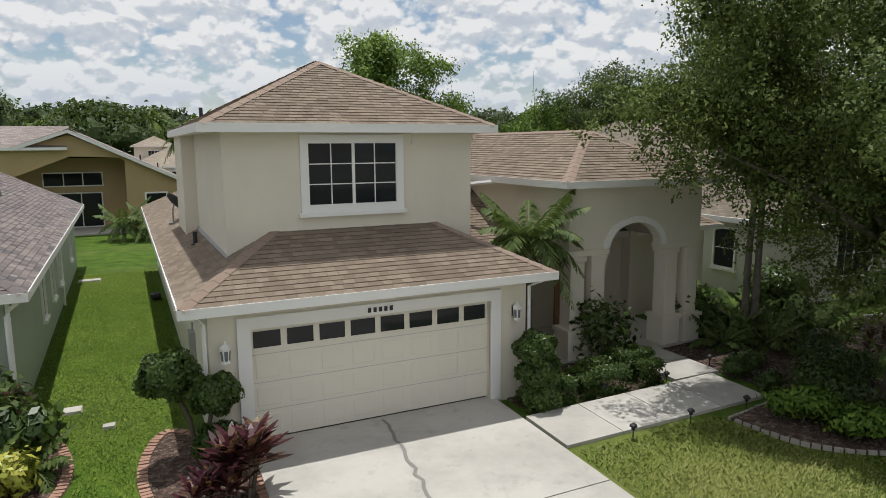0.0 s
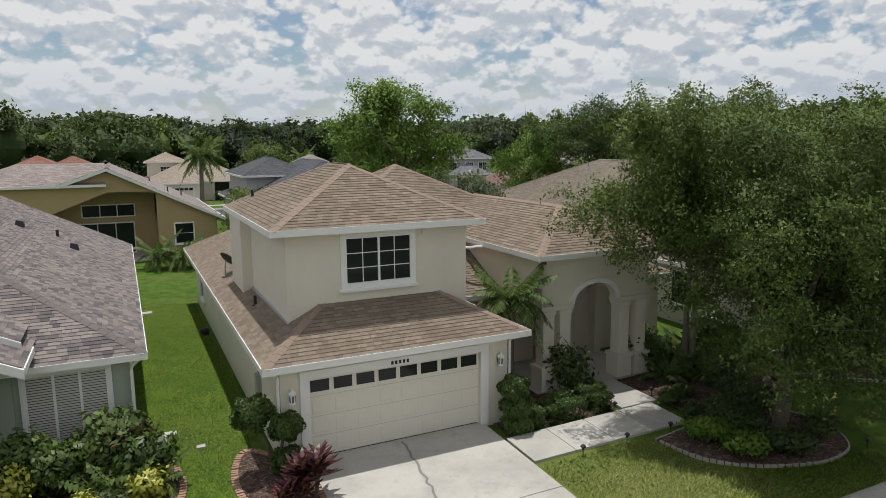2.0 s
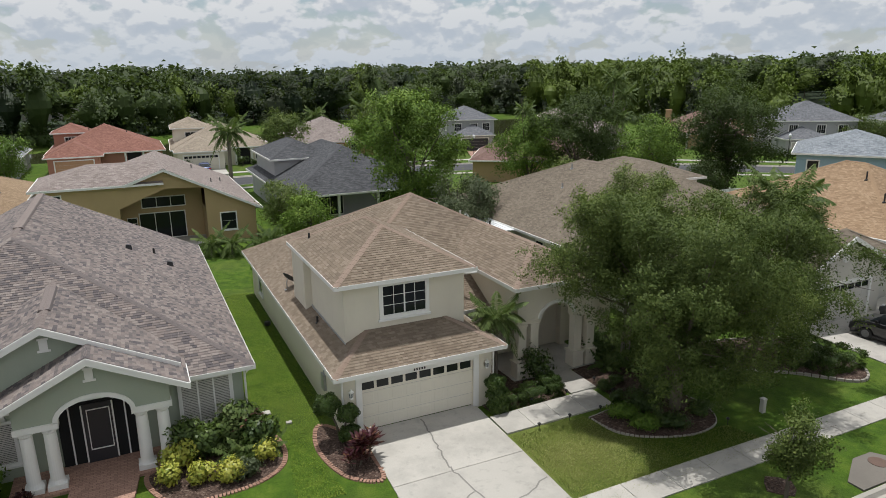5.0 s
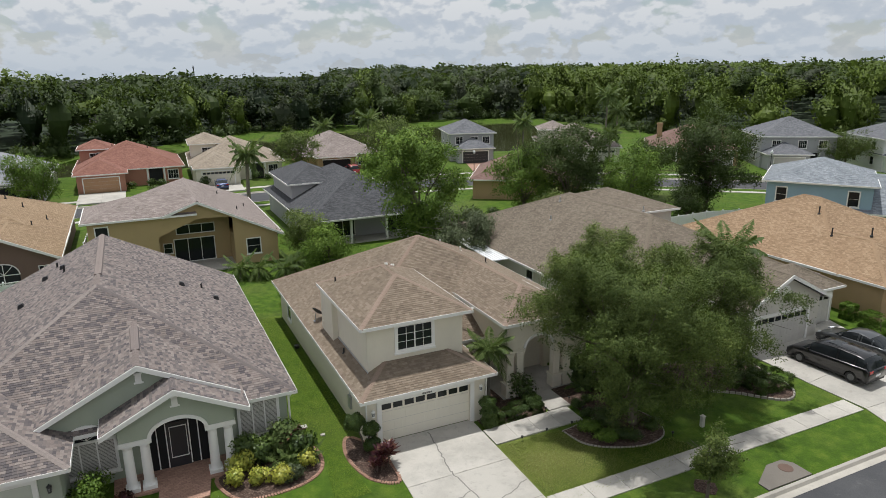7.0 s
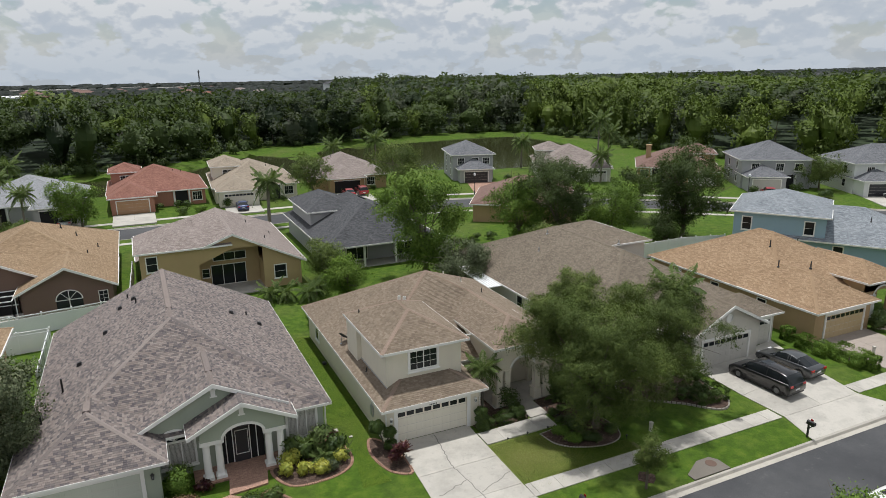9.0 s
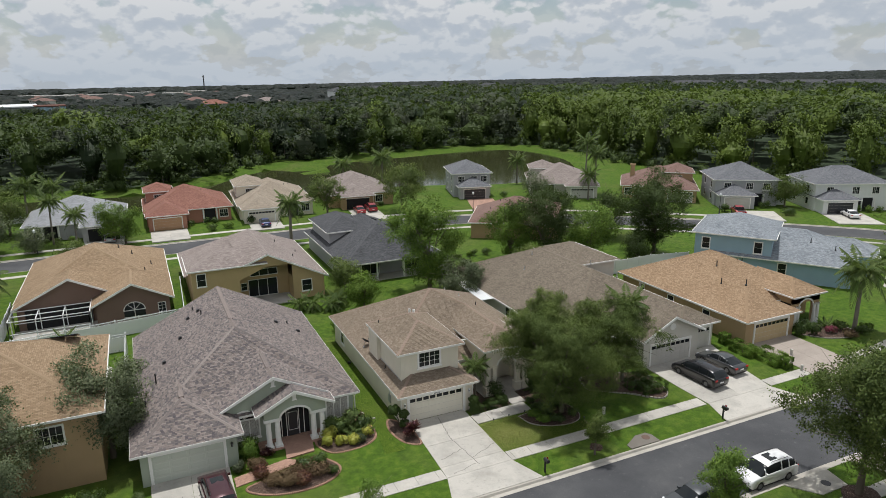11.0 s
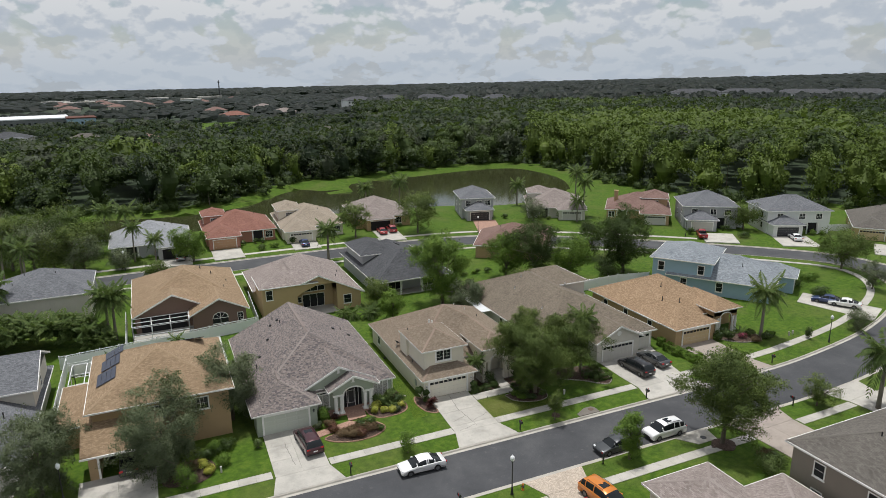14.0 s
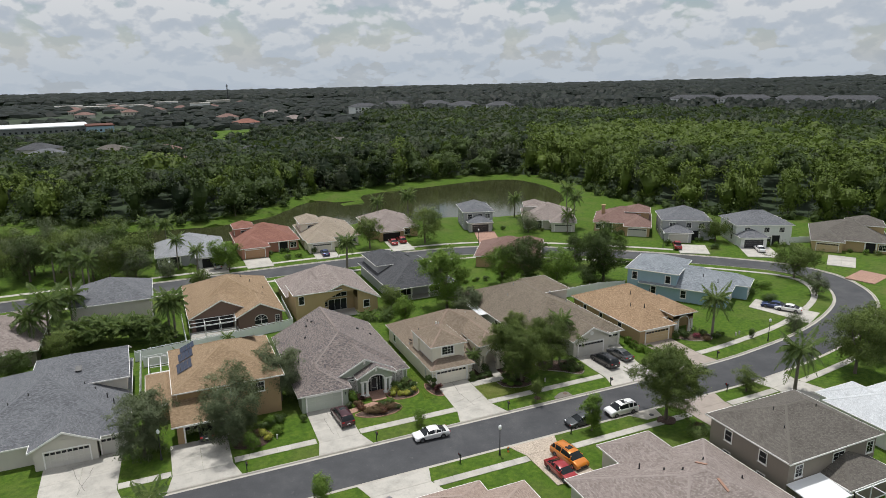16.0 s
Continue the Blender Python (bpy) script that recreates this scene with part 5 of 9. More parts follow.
def dark_roof_house():
    H = empty("house", "grey stucco house with a charcoal shingle roof and an upper storey", "house")
    W = M["greywall"]
    walls(H, [(8.1, 22.0, 52.8, 72, -0.4, 2.6), (8.6, 14.8, 60.5, 70.8, 2.4, 5.0), (8.1, 9.6, 50.2, 52.8, -0.4, 2.6)], W)
    roof(H, "dgrey", 7.5, 22.6, 49.7, 72.6, 2.7, pitch=0.5)
    roof(H, "dgrey", 8.1, 15.3, 60.0, 71.3, 5.05, pitch=0.45, name="upper_roof")
    for x in (12.5, 16.5, 21.5):
        part("porch_post", Shape().box(x - 0.12, x + 0.12, 50.2, 50.44, -0.3, 2.6), M["trim"], H)
    part("porch_floor", Shape().box(8.1, 22, 50.0, 52.8, -0.3, -0.04), M["concrete"], H)
    window(H, 12.3, 52.8, 1.2, "-y", 2.6, 2.1, 1, 1, 2, 0.08, sill=False)
    window(H, 18.6, 52.8, 1.2, "-y", 2.6, 2.1, 1, 1, 2, 0.08, sill=False)
    for x, y in ((16.2, 62.5), (17.8, 60.3)):
        z = 2.72 + 0.5 * min(x - 7.5, 22.6 - x)
        part("skylight", Shape().box(-0.55, 0.55, -0.3, 0.3, 0, 0.12).moved(pose(x, y, z, 0, 26, 0)), M["black"], H, "small dark skylight")
    rebase(H, 15, 61)


def screen_room(house, x0, x1, y0, y1, h, top=0.0, label="white framed insect screen enclosure"):
    """An aluminium pool cage: posts, beams and fine dark mesh."""
    fr, nx, ny = Shape(), max(2, int((x1 - x0) / 2.2)), max(2, int((y1 - y0) / 2.2))
    b = 0.045
    xs, ys = [x0 + (x1 - x0) * i / nx for i in range(nx + 1)], [y0 + (y1 - y0) * i / ny for i in range(ny + 1)]
    for x in xs:
        for y in (y0, y1):
            fr.box(x - b, x + b, y - b, y + b, -0.2, h)
        fr.box(x - b, x + b, y0, y1, h - b, h + b)
    for y in ys:
        for x in (x0, x1):
            fr.box(x - b, x + b, y - b, y + b, -0.2, h)
        fr.box(x0, x1, y - b, y + b, h - b, h + b)
    for y in (y0, y1):
        fr.box(x0, x1, y - b, y + b, 0.9, 0.98)
    ob = part("screen_enclosure", fr, M["vinyl"], house, label)
    return ob


def brown_arch_house():
    H = empty("house", "dark brown stucco house with an arched window and tan shingle roof", "house")
    W = M["brown"]
    walls(H, [(-30.8, -14.7, 50.5, 71.0, -0.4, 2.62)], W)
    gable_wall(H, -22.6, -14.7, 47.6, 50.6, -0.4, 2.62, 0.5, W)
    gable_wall(H, -30.6, -19.8, 50.4, 51.4, -0.4, 2.62, 0.5, W)
    roof(H, "tan", -31.3, -14.2, 52.0, 71.6, 2.7, pitch=0.46)
    roof(H, "tan", -23.1, -14.15, 47.1, 58.0, 2.68, g0=True)
    roof(H, "tan", -31.2, -19.2, 49.9, 60.0, 2.66, g0=True, pitch=0.5)
    fan = [(-18.6 + 1.15 * math.cos(math.pi * i / 14), 47.57, 1.55 + 0.95 * math.sin(math.pi * i / 14)) for i in range(15)]
    part("arched_pane", Shape().face([(-19.75, 47.57, 0.7), (-17.45, 47.57, 0.7), *fan]), M["glass"], H)
    fr = Shape().box(-19.8, -17.4, 47.52, 47.6, 0.62, 0.72).box(-19.8, -17.4, 47.52, 47.6, 1.5, 1.56).box(-18.63, -18.57, 47.52, 47.6, 0.7, 2.5)
    for i in range(14):
        p, q = fan[i], fan[i + 1]
        fr.tube([(p[0], 47.55, p[2]), (q[0], 47.55, q[2])], 0.05, 4)
    for i in (4, 10):
        fr.tube([(-18.6, 47.55, 1.55), fan[i]], 0.025, 4)
    part("arched_frame", fr, M["trim"], H, "white arched window frame")
    window(H, -15.6, 47.6, 1.05, "-y", 0.75, 1.9, 2, 5, 1, 0.06, sill=False)
    screen_room(H, -31.2, -23.2, 46.6, 50.2, 2.4)
    # shade under the lanai, painted as a near-black sheet on the gable wall
    part("lanai_opening", Shape().box(-30.0, -23.4, 50.30, 50.38, -0.1, 2.3), M["dark"], H)
    part("lanai_floor", Shape().box(-31.2, -22.6, 46.4, 50.4, -0.3, -0.05), M["concrete"], H)
    part("air_conditioner", Shape().box(-16.2, -15.3, 46.4, 47.2, -0.2, 0.7), M["greydoor"], H)
    for x, y in ((-17.0, 55.5), (-16.2, 60), (-18.4, 62.5), (-20.0, 64)):
        vent_pipe(H, x, y, 2.7 + 0.48 * (-14.2 - x), 0.4, 0.06)
    rebase(H, -22, 60)


def solar_panel(house, x, y, z, w, h, m, n=4):
    sh = Shape()
    for i in range(n):
        sh.box(-w / 2 + i * w / n + 0.02, -w / 2 + (i + 1) * w / n - 0.02, -h / 2, h / 2, 0.05, 0.09)
    part("solar_panel", sh.moved(pose(x, y, z) @ m), M["solar"], house, "dark blue solar panels")


def solar_house():
    H = empty("house", "brown two-storey house with tan roof, solar panels, open garage", "house")
    W = M["tanwall"]
    walls(H, [(-34.4, -21.0, 14.2, 28.6, -0.4, 5.5), (-34.9, -33.9, 10.6, 14.2, -0.4, 2.6), (-28.9, -28.2, 10.6, 14.2, -0.4, 2.6), (-38.0, -34.4, 18.0, 28.0, -0.4, 2.5)], W)
    part("garage_head", Shape().box(-33.9, -28.9, 10.6, 10.9, 2.2, 2.6), W, H)
    # near-black back sheet deepens the shade of the open garage
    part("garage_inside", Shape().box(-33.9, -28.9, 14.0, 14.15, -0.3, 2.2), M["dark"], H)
    fr = Shape().box(-34.1, -28.7, 10.52, 10.62, 2.2, 2.36).box(-34.1, -33.9, 10.52, 10.62, -0.1, 2.2).box(-28.9, -28.7, 10.52, 10.62, -0.1, 2.2)
    part("garage_trim", fr, M["trim"], H)
    roof(H, "tan", -35.0, -20.4, 13.6, 29.2, 5.6, pitch=0.45, name="upper_roof")
    s, c = hip_faces(-35.5, -21.4, 10.1, 18.0, 2.7, 0.5, "y", False, True)
    part("garage_roof", Shape().face([(-35.5, 10.1, 2.7), (-27.8, 10.1, 2.7), (-27.8, 14.2, 4.4), (-35.5, 14.2, 4.4)], [(0, 0), (7.7, 0), (7.7, 4.5), (0, 4.5)]), M["roof_tan"], H)
    part("gutter", Shape().box(-35.55, -27.75, 10.02, 10.14, 2.55, 2.72), M["trim"], H)
    roof(H, "tan", -38.5, -33.0, 17.5, 28.5, 2.6, pitch=0.35)
    t = math.degrees(math.atan(0.45))
    for i, (y, w) in enumerate(((20.2, 3.2), (23.6, 2.8), (26.2, 2.0))):
        solar_panel(H, -33.0 + 0.35 * i, y, 5.6 + 0.45 * (2.0 + 0.35 * i), 2.2, w, pose(0, 0, 0.04, 0, -t, 0))
    solar_panel(H, -24.5, 25.9, 5.6 + 0.45 * 3.2, 4.2, 2.0, pose(0, 0, 0.04, -t, 0, 0))
    screen_room(H, -38.0, -34.6, 28.6, 35.0, 2.6)
    part("pool_deck", Shape().box(-38.2, -21, 28.6, 35.2, -0.3, -0.06), M["concrete"], H)
    window(H, -28.5, 14.2, 4.2, "-y", 1.6, 1.3, 2, 2, 2, 0.12)
    window(H, -24.0, 14.2, 4.2, "-y", 1.6, 1.3, 2, 2, 2, 0.12)
    window(H, -34.4, 15.4, 4.2, "-x", 0.9, 1.3, 2, 2, 1, 0.1)
    rebase(H, -28, 20)


def grey_gable_house():
    H = empty("house", "pale stucco house with a large grey shingle roof", "house")
    W = M["creamgrey"]
    walls(H, [(-60, -40.8, 13.4, 35.5, -0.4, 2.62), (-52.5, -40.7, 23.8, 34.4, 2.4, 5.0), (-43.9, -40.8, 12.2, 13.4, -0.4, 2.62)], W)
    gable_wall(H, -51.0, -44.1, 11.5, 13.6, -0.4, 2.75, 0.5, W)
    roof(H, "grey", -60.5, -40.2, 13.0, 36, 2.7, pitch=0.46)
    roof(H, "grey", -51.5, -43.6, 11.0, 22.0, 2.75, g0=True)
    roof(H, "grey", -53.0, -40.2, 23.3, 34.9, 5.1, "x", pitch=0.42, name="upper_roof", g1=True)
    s, c = hip_faces(-45.0, -40.2, 11.8, 16.5, 2.7, 0.5, "y", False, True)
    add_roof(H, s, c, M["roof_grey"], "garage_roof")
    garage_door(H, -47.4, 11.5, -0.05, "-y", 4.9, 2.15, M["greydoor"], True, 8, 4, 0.14)
    garage_door(H, -42.5, 12.2, -0.05, "-y", 2.4, 2.15, M["greydoor"], True, 4, 4, 0.14)
    part("gable_vent", Shape().lathe([(0.0, 0), (0.3, 0), (0.36, 0.03), (0.36, 0.06), (0.3, 0.07)], 0, 0, 18).moved(pose(-47.5, 11.47, 3.7, 90)), W, H)
    for x, y, hh in ((-43.0, 20.0, 0.7), (-42.2, 18.6, 0.8), (-52.0, 20.4, 0.3), (-54.2, 19.5, 0.3), (-44.5, 22.0, 0.3), (-45.8, 23.0, 0.3)):
        vent_pipe(H, x, y, 2.7 + 0.46 * min(x + 60.5, -40.2 - x, y - 13), hh, 0.07)
    part("skylight", Shape().box(-0.4, 0.4, -0.5, 0.5, 0, 0.14).moved(pose(-46.6, 26.0, 6.35, 23, 0, 0)), M["black"], H)
    window(H, -40.7, 29, 3.8, "+x", 0.9, 1.2, 1, 2, 1, 0.1)
    rebase(H, -50, 24)


def lot_house(label, x, y, rz, w, d, eave, wall, roofm, door="greydoor", gx=-0.25, gw=4.9, wing=4.0, upper=None, porch=True, pitch=0.46, lights=True, axis=None, open_door=False, gdoor2=False):
    """A street-facing house: body, garage wing, optional upper storey (x0, x1, y0, y1, eave). Its front middle stands at x, y."""
    H = empty("house", label, "house")
    W = M[wall]
    walls(H, [(-w / 2, w / 2, 0, d, -0.4, eave - 0.08)], W)
    axis = axis or ("y" if w <= d else "x")
    roof(H, roofm, -w / 2 - 0.5, w / 2 + 0.5, -0.5, d + 0.5, eave, axis, pitch=pitch)
    cx = gx * w
    if wing:
        a, b = cx - gw / 2 - 0.9, cx + gw / 2 + 0.9
        walls(H, [(a, b, -wing, 0, -0.4, 2.6)], W, "garage_wall")
        s, c = hip_faces(a - 0.5, b + 0.5, -wing - 0.5, 4.0, 2.7, pitch, "y", False, True)
        add_roof(H, s, c, M["roof_" + roofm], "garage_roof")
    if open_door:
        # flat near-black sheet on the wall stands for the unlit garage
        part("garage_opening", Shape().box(cx - gw / 2, cx + gw / 2, -wing - 0.03, -wing + 0.02, -0.1, 2.15), M["dark"], H, "near-black sheet for the shade of an open garage")
        part("garage_trim", Shape().box(cx - gw / 2 - 0.15, cx + gw / 2 + 0.15, -wing - 0.06, -wing - 0.03, 2.15, 2.32), M["trim"], H)
    else:
        garage_door(H, cx, -wing, -0.1, "-y", gw, 2.2, M[door], lights, 8, 4, 0.15)
    if gdoor2:
        garage_door(H, cx + (gw / 2 + 2.0) * (1 if gx < 0 else -1), 0, -0.1, "-y", 2.4, 2.2, M[door], lights, 4, 4, 0.12)
    if upper:
        x0, x1, y0, y1, ze = upper
        walls(H, [(x0, x1, y0, y1, 2.3, ze - 0.08)], W, "upper_wall")
        roof(H, roofm, x0 - 0.45, x1 + 0.45, y0 - 0.45, y1 + 0.45, ze, "y" if x1 - x0 <= y1 - y0 else "x", pitch=pitch, name="upper_roof")
        window(H, (x0 + x1) / 2, y0, ze - 1.35, "-y", 1.7, 1.25, 2, 3, 2, 0.12)
        window(H, x0, y0 + 2, ze - 1.35, "-x", 0.9, 1.25, 1, 2, 1, 0.1)
    px = -cx * 0.9
    if porch:
        # entry shade as a thin near-black sheet; the wall has no hole
        part("entry_arch", Shape().box(px - 1.0, px + 1.0, -0.06, 0.01, -0.2, 2.5), M["dark"], H, "near-black sheet for the shade of an entry")
        for s in (-1.25, 1.25):
            part("porch_column", Shape().lathe([(0.2, -0.2), (0.16, 0.1), (0.15, 2.4), (0.2, 2.5)], px + s, -0.3, 10), M["trim"], H)
    if eave > 4:
        for u in (-0.3, 0.05, 0.32):
            window(H, u * w, 0, eave - 1.4, "-y", 1.3, 1.3, 2, 2, 2, 0.12)
        for v in (0.25, 0.7):
            for z in (1.5, eave - 1.4):
                window(H, -w / 2, v * d, z, "-x", 0.95, 1.3, 1, 2, 1, 0.1)
                window(H, w / 2, v * d, z, "+x", 0.95, 1.3, 1, 2, 1, 0.1)
    else:
        for v in (0.25, 0.65):
            window(H, -w / 2, v * d, 1.5, "-x", 0.9, 1.3, 1, 2, 1, 0.1)
            window(H, w / 2, v * d, 1.5, "+x", 0.9, 1.3, 1, 2, 1, 0.1)
        window(H, px + (2.6 if px > 0 else -2.6), 0, 1.4, "-y", 1.5, 1.4, 2, 2, 2, 0.1)
    for u, v in ((0.2, 0.45), (-0.15, 0.6), (0.3, 0.7)):
        hx, hy = u * w, v * d
        z = eave + pitch * min(w / 2 + 0.5 - abs(hx), hy + 0.5, d + 0.5 - hy)
        vent_pipe(H, hx, hy, z - 0.05, 0.4, 0.06)
    H.matrix_basis = pose(x, y, 0, 0, 0, rz)
    return H


MAIN, MAIN_LOW, MAIN_PORCH, MAIN_UPPER = main_house()
SAGE, SAGE_SLOPES = sage_house()
satellite_dish(1.3, 21.9, 3.05)
brown_roof_house()
orange_roof_house()
blue_house()
ochre_house()
dark_roof_house()
brown_arch_house()
solar_house()
grey_gable_house()
lot_house("pale two-storey house with a grey shingle roof behind palms", -43.8, 70.5, 180, 13.2, 12.5, 5.4, "creamgrey", "grey", "greydoor", wing=3, gx=0.2)
lot_house("taupe house with a mottled shingle roof behind palms", -63, 64, 180, 16, 17.5, 2.7, "taupe", "mottled", "greydoor", wing=3)
lot_house("grey house with a pale grey roof and an open garage", -27.6, 98, 0, 16, 15.5, 2.7, "greywall", "lgrey", open_door=True, gx=0.28, wing=4)
lot_house("rust stucco house with a red shingle roof", -8.2, 101.5, 0, 15.5, 16, 2.7, "pinkwall", "red", "browndoor", gx=-0.27, wing=4, upper=(-7.4, -2.5, 9, 15.5, 5.2), lights=False)
lot_house("cream house with a beige shingle roof and upper storey", 8.3, 99.5, -3, 14.5, 19, 2.7, "cream", "beige", "cream", gx=-0.24, wing=4, upper=(-7.0, -1.5, 8, 17, 5.4))
lot_house("tan house with a mottled roof and an open garage", 27, 102, -6, 14, 18, 2.7, "tanwall", "mottled", "tandoor", gx=-0.1, open_door=True, wing=3)
lot_house("white two-storey house with a grey roof and dark garage door", 53.2, 100.5, -16, 8.6, 12, 5.3, "greywall", "grey", "blackdoor", gx=0.0, wing=3.2, lights=False, porch=False)
lot_house("tan house with a pale brown roof beside palms", 72.0, 91.0, -28, 15, 17, 2.7, "creamgrey", "mottled", gx=0.25, wing=3, upper=(-7, -1, 9, 16, 5.0))
MAUVE = lot_house("mauve house with a brown roof and chimney", 88.6, 78.5, -40, 15.5, 14.5, 2.7, "tanwall", "mauve", "greydoor", gx=0.28, wing=4, upper=(1.0, 7.4, 4.5, 12, 5.2))
part("chimney", Shape().box(-6.2, -5.2, 6.0, 6.9, 2.5, 6.4).box(-6.3, -5.1, 5.9, 7.0, 6.4, 6.6), M["tanwall"], MAUVE, "square stucco chimney")
lot_house("grey two-storey house with a grey hip roof", 98.8, 63.8, -33, 12.5, 12, 5.4, "greywall", "grey", "greydoor", gx=-0.2, wing=3.5, lights=False)
lot_house("white two-storey house with dark garage doors", 113.0, 50.5, -26, 14.5, 11.5, 5.4, "whitewall", "grey", "blackdoor", gx=-0.25, wing=3.0, lights=False, gdoor2=True)
lot_house("ochre house with a brown hip roof", 127.5, 36.5, -50, 17, 17, 2.7, "yellow", "taupe", "tandoor", gx=-0.3, wing=3, upper=(0, 8, 8, 16, 5.3))
lot_house("brown-roofed house seen from its back garden", 49.2, 73.2, 146, 15, 14, 2.7, "tanwall", "mauve", "tandoor", gx=-0.28, wing=4)


def mottled_house():
    H = empty("house", "house with a mottled pinkish shingle roof and a front wing", "house")
    walls(H, [(4.2, 22.9, -37.0, -20.2, -0.4, 2.62), (11.5, 18.1, -20.2, -16.0, -0.4, 2.62)], M["creamgrey"])
    roof(H, "mottled", 3.6, 23.5, -37.6, -19.7, 2.7, "x", pitch=0.4)
    s, c = hip_faces(10.9, 18.7, -24.0, -15.5, 2.7, 0.44, "y", True, False)
    add_roof(H, s, c, M["roof_mottled"], "front_roof")
    window(H, 14.8, -16.0, 1.4, "+y", 1.6, 1.3, 2, 2, 2, 0.1)
    garage_door(H, 7.6, -20.2, -0.05, "+y", 4.9, 2.15, M["greydoor"], True, 8, 4, 0.14)
    for x, y, h in ((10.8, -23.2, 0.7), (12.0, -25.6, 0.3), (13.2, -27.0, 0.3), (17.0, -26.0, 0.3), (19.0, -29.5, 0.35)):
        vent_pipe(H, x, y, 2.7 + 0.4 * min(-19.7 - y, x - 3.6, 23.5 - x, y + 37.6), h, 0.08)
    for x, y in ((15.8, -26.9), (15.1, -30.6)):
        z = 2.7 + 0.4 * min(-19.7 - y, y + 37.6)
        part("roof_vent_strip", Shape().box(-0.15, 0.15, -0.8, 0.8, 0.0, 0.08).moved(pose(x, y, z + 0.02, -22 if y > -28.6 else 22, 0, 0)), M["brick"], H, "reddish metal roof vent")
    return H


def garden_room(house):
    """A white flat lanai roof, a small hip roof and a pool cage behind the taupe house."""
    part("lanai_roof", Shape().hull([(24.5, -34.3, 2.35), (29.9, -34.4, 2.35), (29.6, -30.6, 2.8), (24.4, -30.6, 2.8)], [(24.5, -34.3, 2.47), (29.9, -34.4, 2.47), (29.6, -30.6, 2.92), (24.4, -30.6, 2.92)]), M["vinyl"], house, "flat white lanai roof")
    for x in (24.6, 27.2, 29.8):
        part("lanai_post", Shape().box(x - 0.06, x + 0.06, -34.2, -34.08, -0.3, 2.4), M["vinyl"], house)
    walls(house, [(30.0, 37.2, -33.6, -30.5, -0.4, 2.6)], M["taupe"], "lanai_wall")
    s, c = hip_faces(29.6, 37.7, -34.2, -27.0, 2.8, 0.42, "y", False, True)
    add_roof(house, s, c, M["roof_taupe"], "lanai_hip_roof")
    for x in (26.2, 32.4, 37.6):
        window(house, x, -30.5, 4.0, "-y", 1.0 if x < 30 or x > 36 else 1.7, 1.35, 2, 3, 1, 0.1)
    for x, y in ((31.6, -24.9), (33.6, -24.9)):
        part("skylight", Shape().box(-0.5, 0.5, -0.35, 0.35, 0, 0.12).moved(pose(x, y, 7.65, 0, 0, 0)), M["paleglass"], house, "pale roof skylight")
    screen_room(house, 30.0, 38.0, -41.0, -34.4, 2.7, label="dark framed pool cage")


S_HOUSES = [
    mottled_house(),
    lot_house("taupe two-storey house with a dark brown roof", 31.6, -19.6, 180, 14.0, 10.9, 5.6, "taupe", "taupe", "tandoor", gx=-0.2, wing=0, porch=False),
    lot_house("house with a pale weathered shingle roof", 53.0, -19.5, 180, 15, 18, 2.7, "whitewall", "white", "greydoor", gx=0.2, wing=2),
    lot_house("house with a tan shingle roof across the road", -7.5, -18.5, 180, 13, 16, 2.7, "creamgrey", "pinktan", "greydoor", gx=0.1, wing=2.0),
]
room = empty("lanai", "white lanai roof and pool cage behind the taupe house", "lanai")
garden_room(room)
rebase(room, 31, -32)

# ---- plants ----
def leaf_quads(rng, centre, normal, size, aspect=0.55):
    """Leaves as pointed quads, one for each centre, lying across its normal."""
    n = len(centre)
    a = rng.normal(size=(n, 3))
    a -= (a * normal).sum(1)[:, None] * normal
    a /= np.linalg.norm(a, axis=1)[:, None] + 1e-9
    b = np.cross(normal, a)
    s = (size * rng.uniform(0.6, 1.3, n))[:, None]
    bend = normal * s * rng.uniform(-0.25, 0.1, n)[:, None]
    return np.stack([centre - a * s, centre - b * s * aspect + bend, centre + a * s, centre + b * s * aspect + bend], 1)


def cloud(rng, clumps, n, size, shell=0.45, aspect=0.55, up=0.35, jitter=0.7, soft=0.32, rise=0.22, lump=0.75, whole=0.42):
    """n leaves spread over clumps (x, y, z, rx, ry, rz)."""
    c = np.array(clumps)
    wt = (c[:, 3] * c[:, 4] * c[:, 5]) ** 0.7
    k = rng.choice(len(c), n, p=wt / wt.sum())
    d = rng.normal(size=(n, 3))
    d /= np.linalg.norm(d, axis=1)[:, None]
    r = shell + (1 - shell) * rng.uniform(0, 1, n) ** 0.6
    r *= 1 + 0.18 * rng.normal(size=n)
    p = c[k, :3] + d * c[k, 3:] * r[:, None]
    nm = d + jitter * rng.normal(size=(n, 3)) + np.array((0, 0, up))
    nm /= np.linalg.norm(nm, axis=1)[:, None]
    mid = (c[:, :3] * wt[:, None]).sum(0) / wt.sum()
    out = p - mid
    out /= np.linalg.norm(out, axis=1)[:, None] + 1e-6
    sn = lump * d + whole * out + soft * nm + np.array((0, 0, rise))
    sn /= np.linalg.norm(sn, axis=1)[:, None]
    return leaf_quads(rng, p, nm, size, aspect), sn


def leaf_tris(rng, centre, normal, size, aspect=0.55):
    """Leaves as single pointed triangles."""
    n = len(centre)
    a = rng.normal(size=(n, 3))
    a -= (a * normal).sum(1)[:, None] * normal
    a /= np.linalg.norm(a, axis=1)[:, None] + 1e-9
    b = np.cross(normal, a)
    s = (size * rng.uniform(0.65, 1.3, n))[:, None]
    return np.stack([centre - a * s, centre + a * s * 0.6 - b * s * aspect, centre + a * s * 0.6 + b * s * aspect], 1)


def unit(v):
    return v / (np.linalg.norm(v, axis=1)[:, None] + 1e-9)


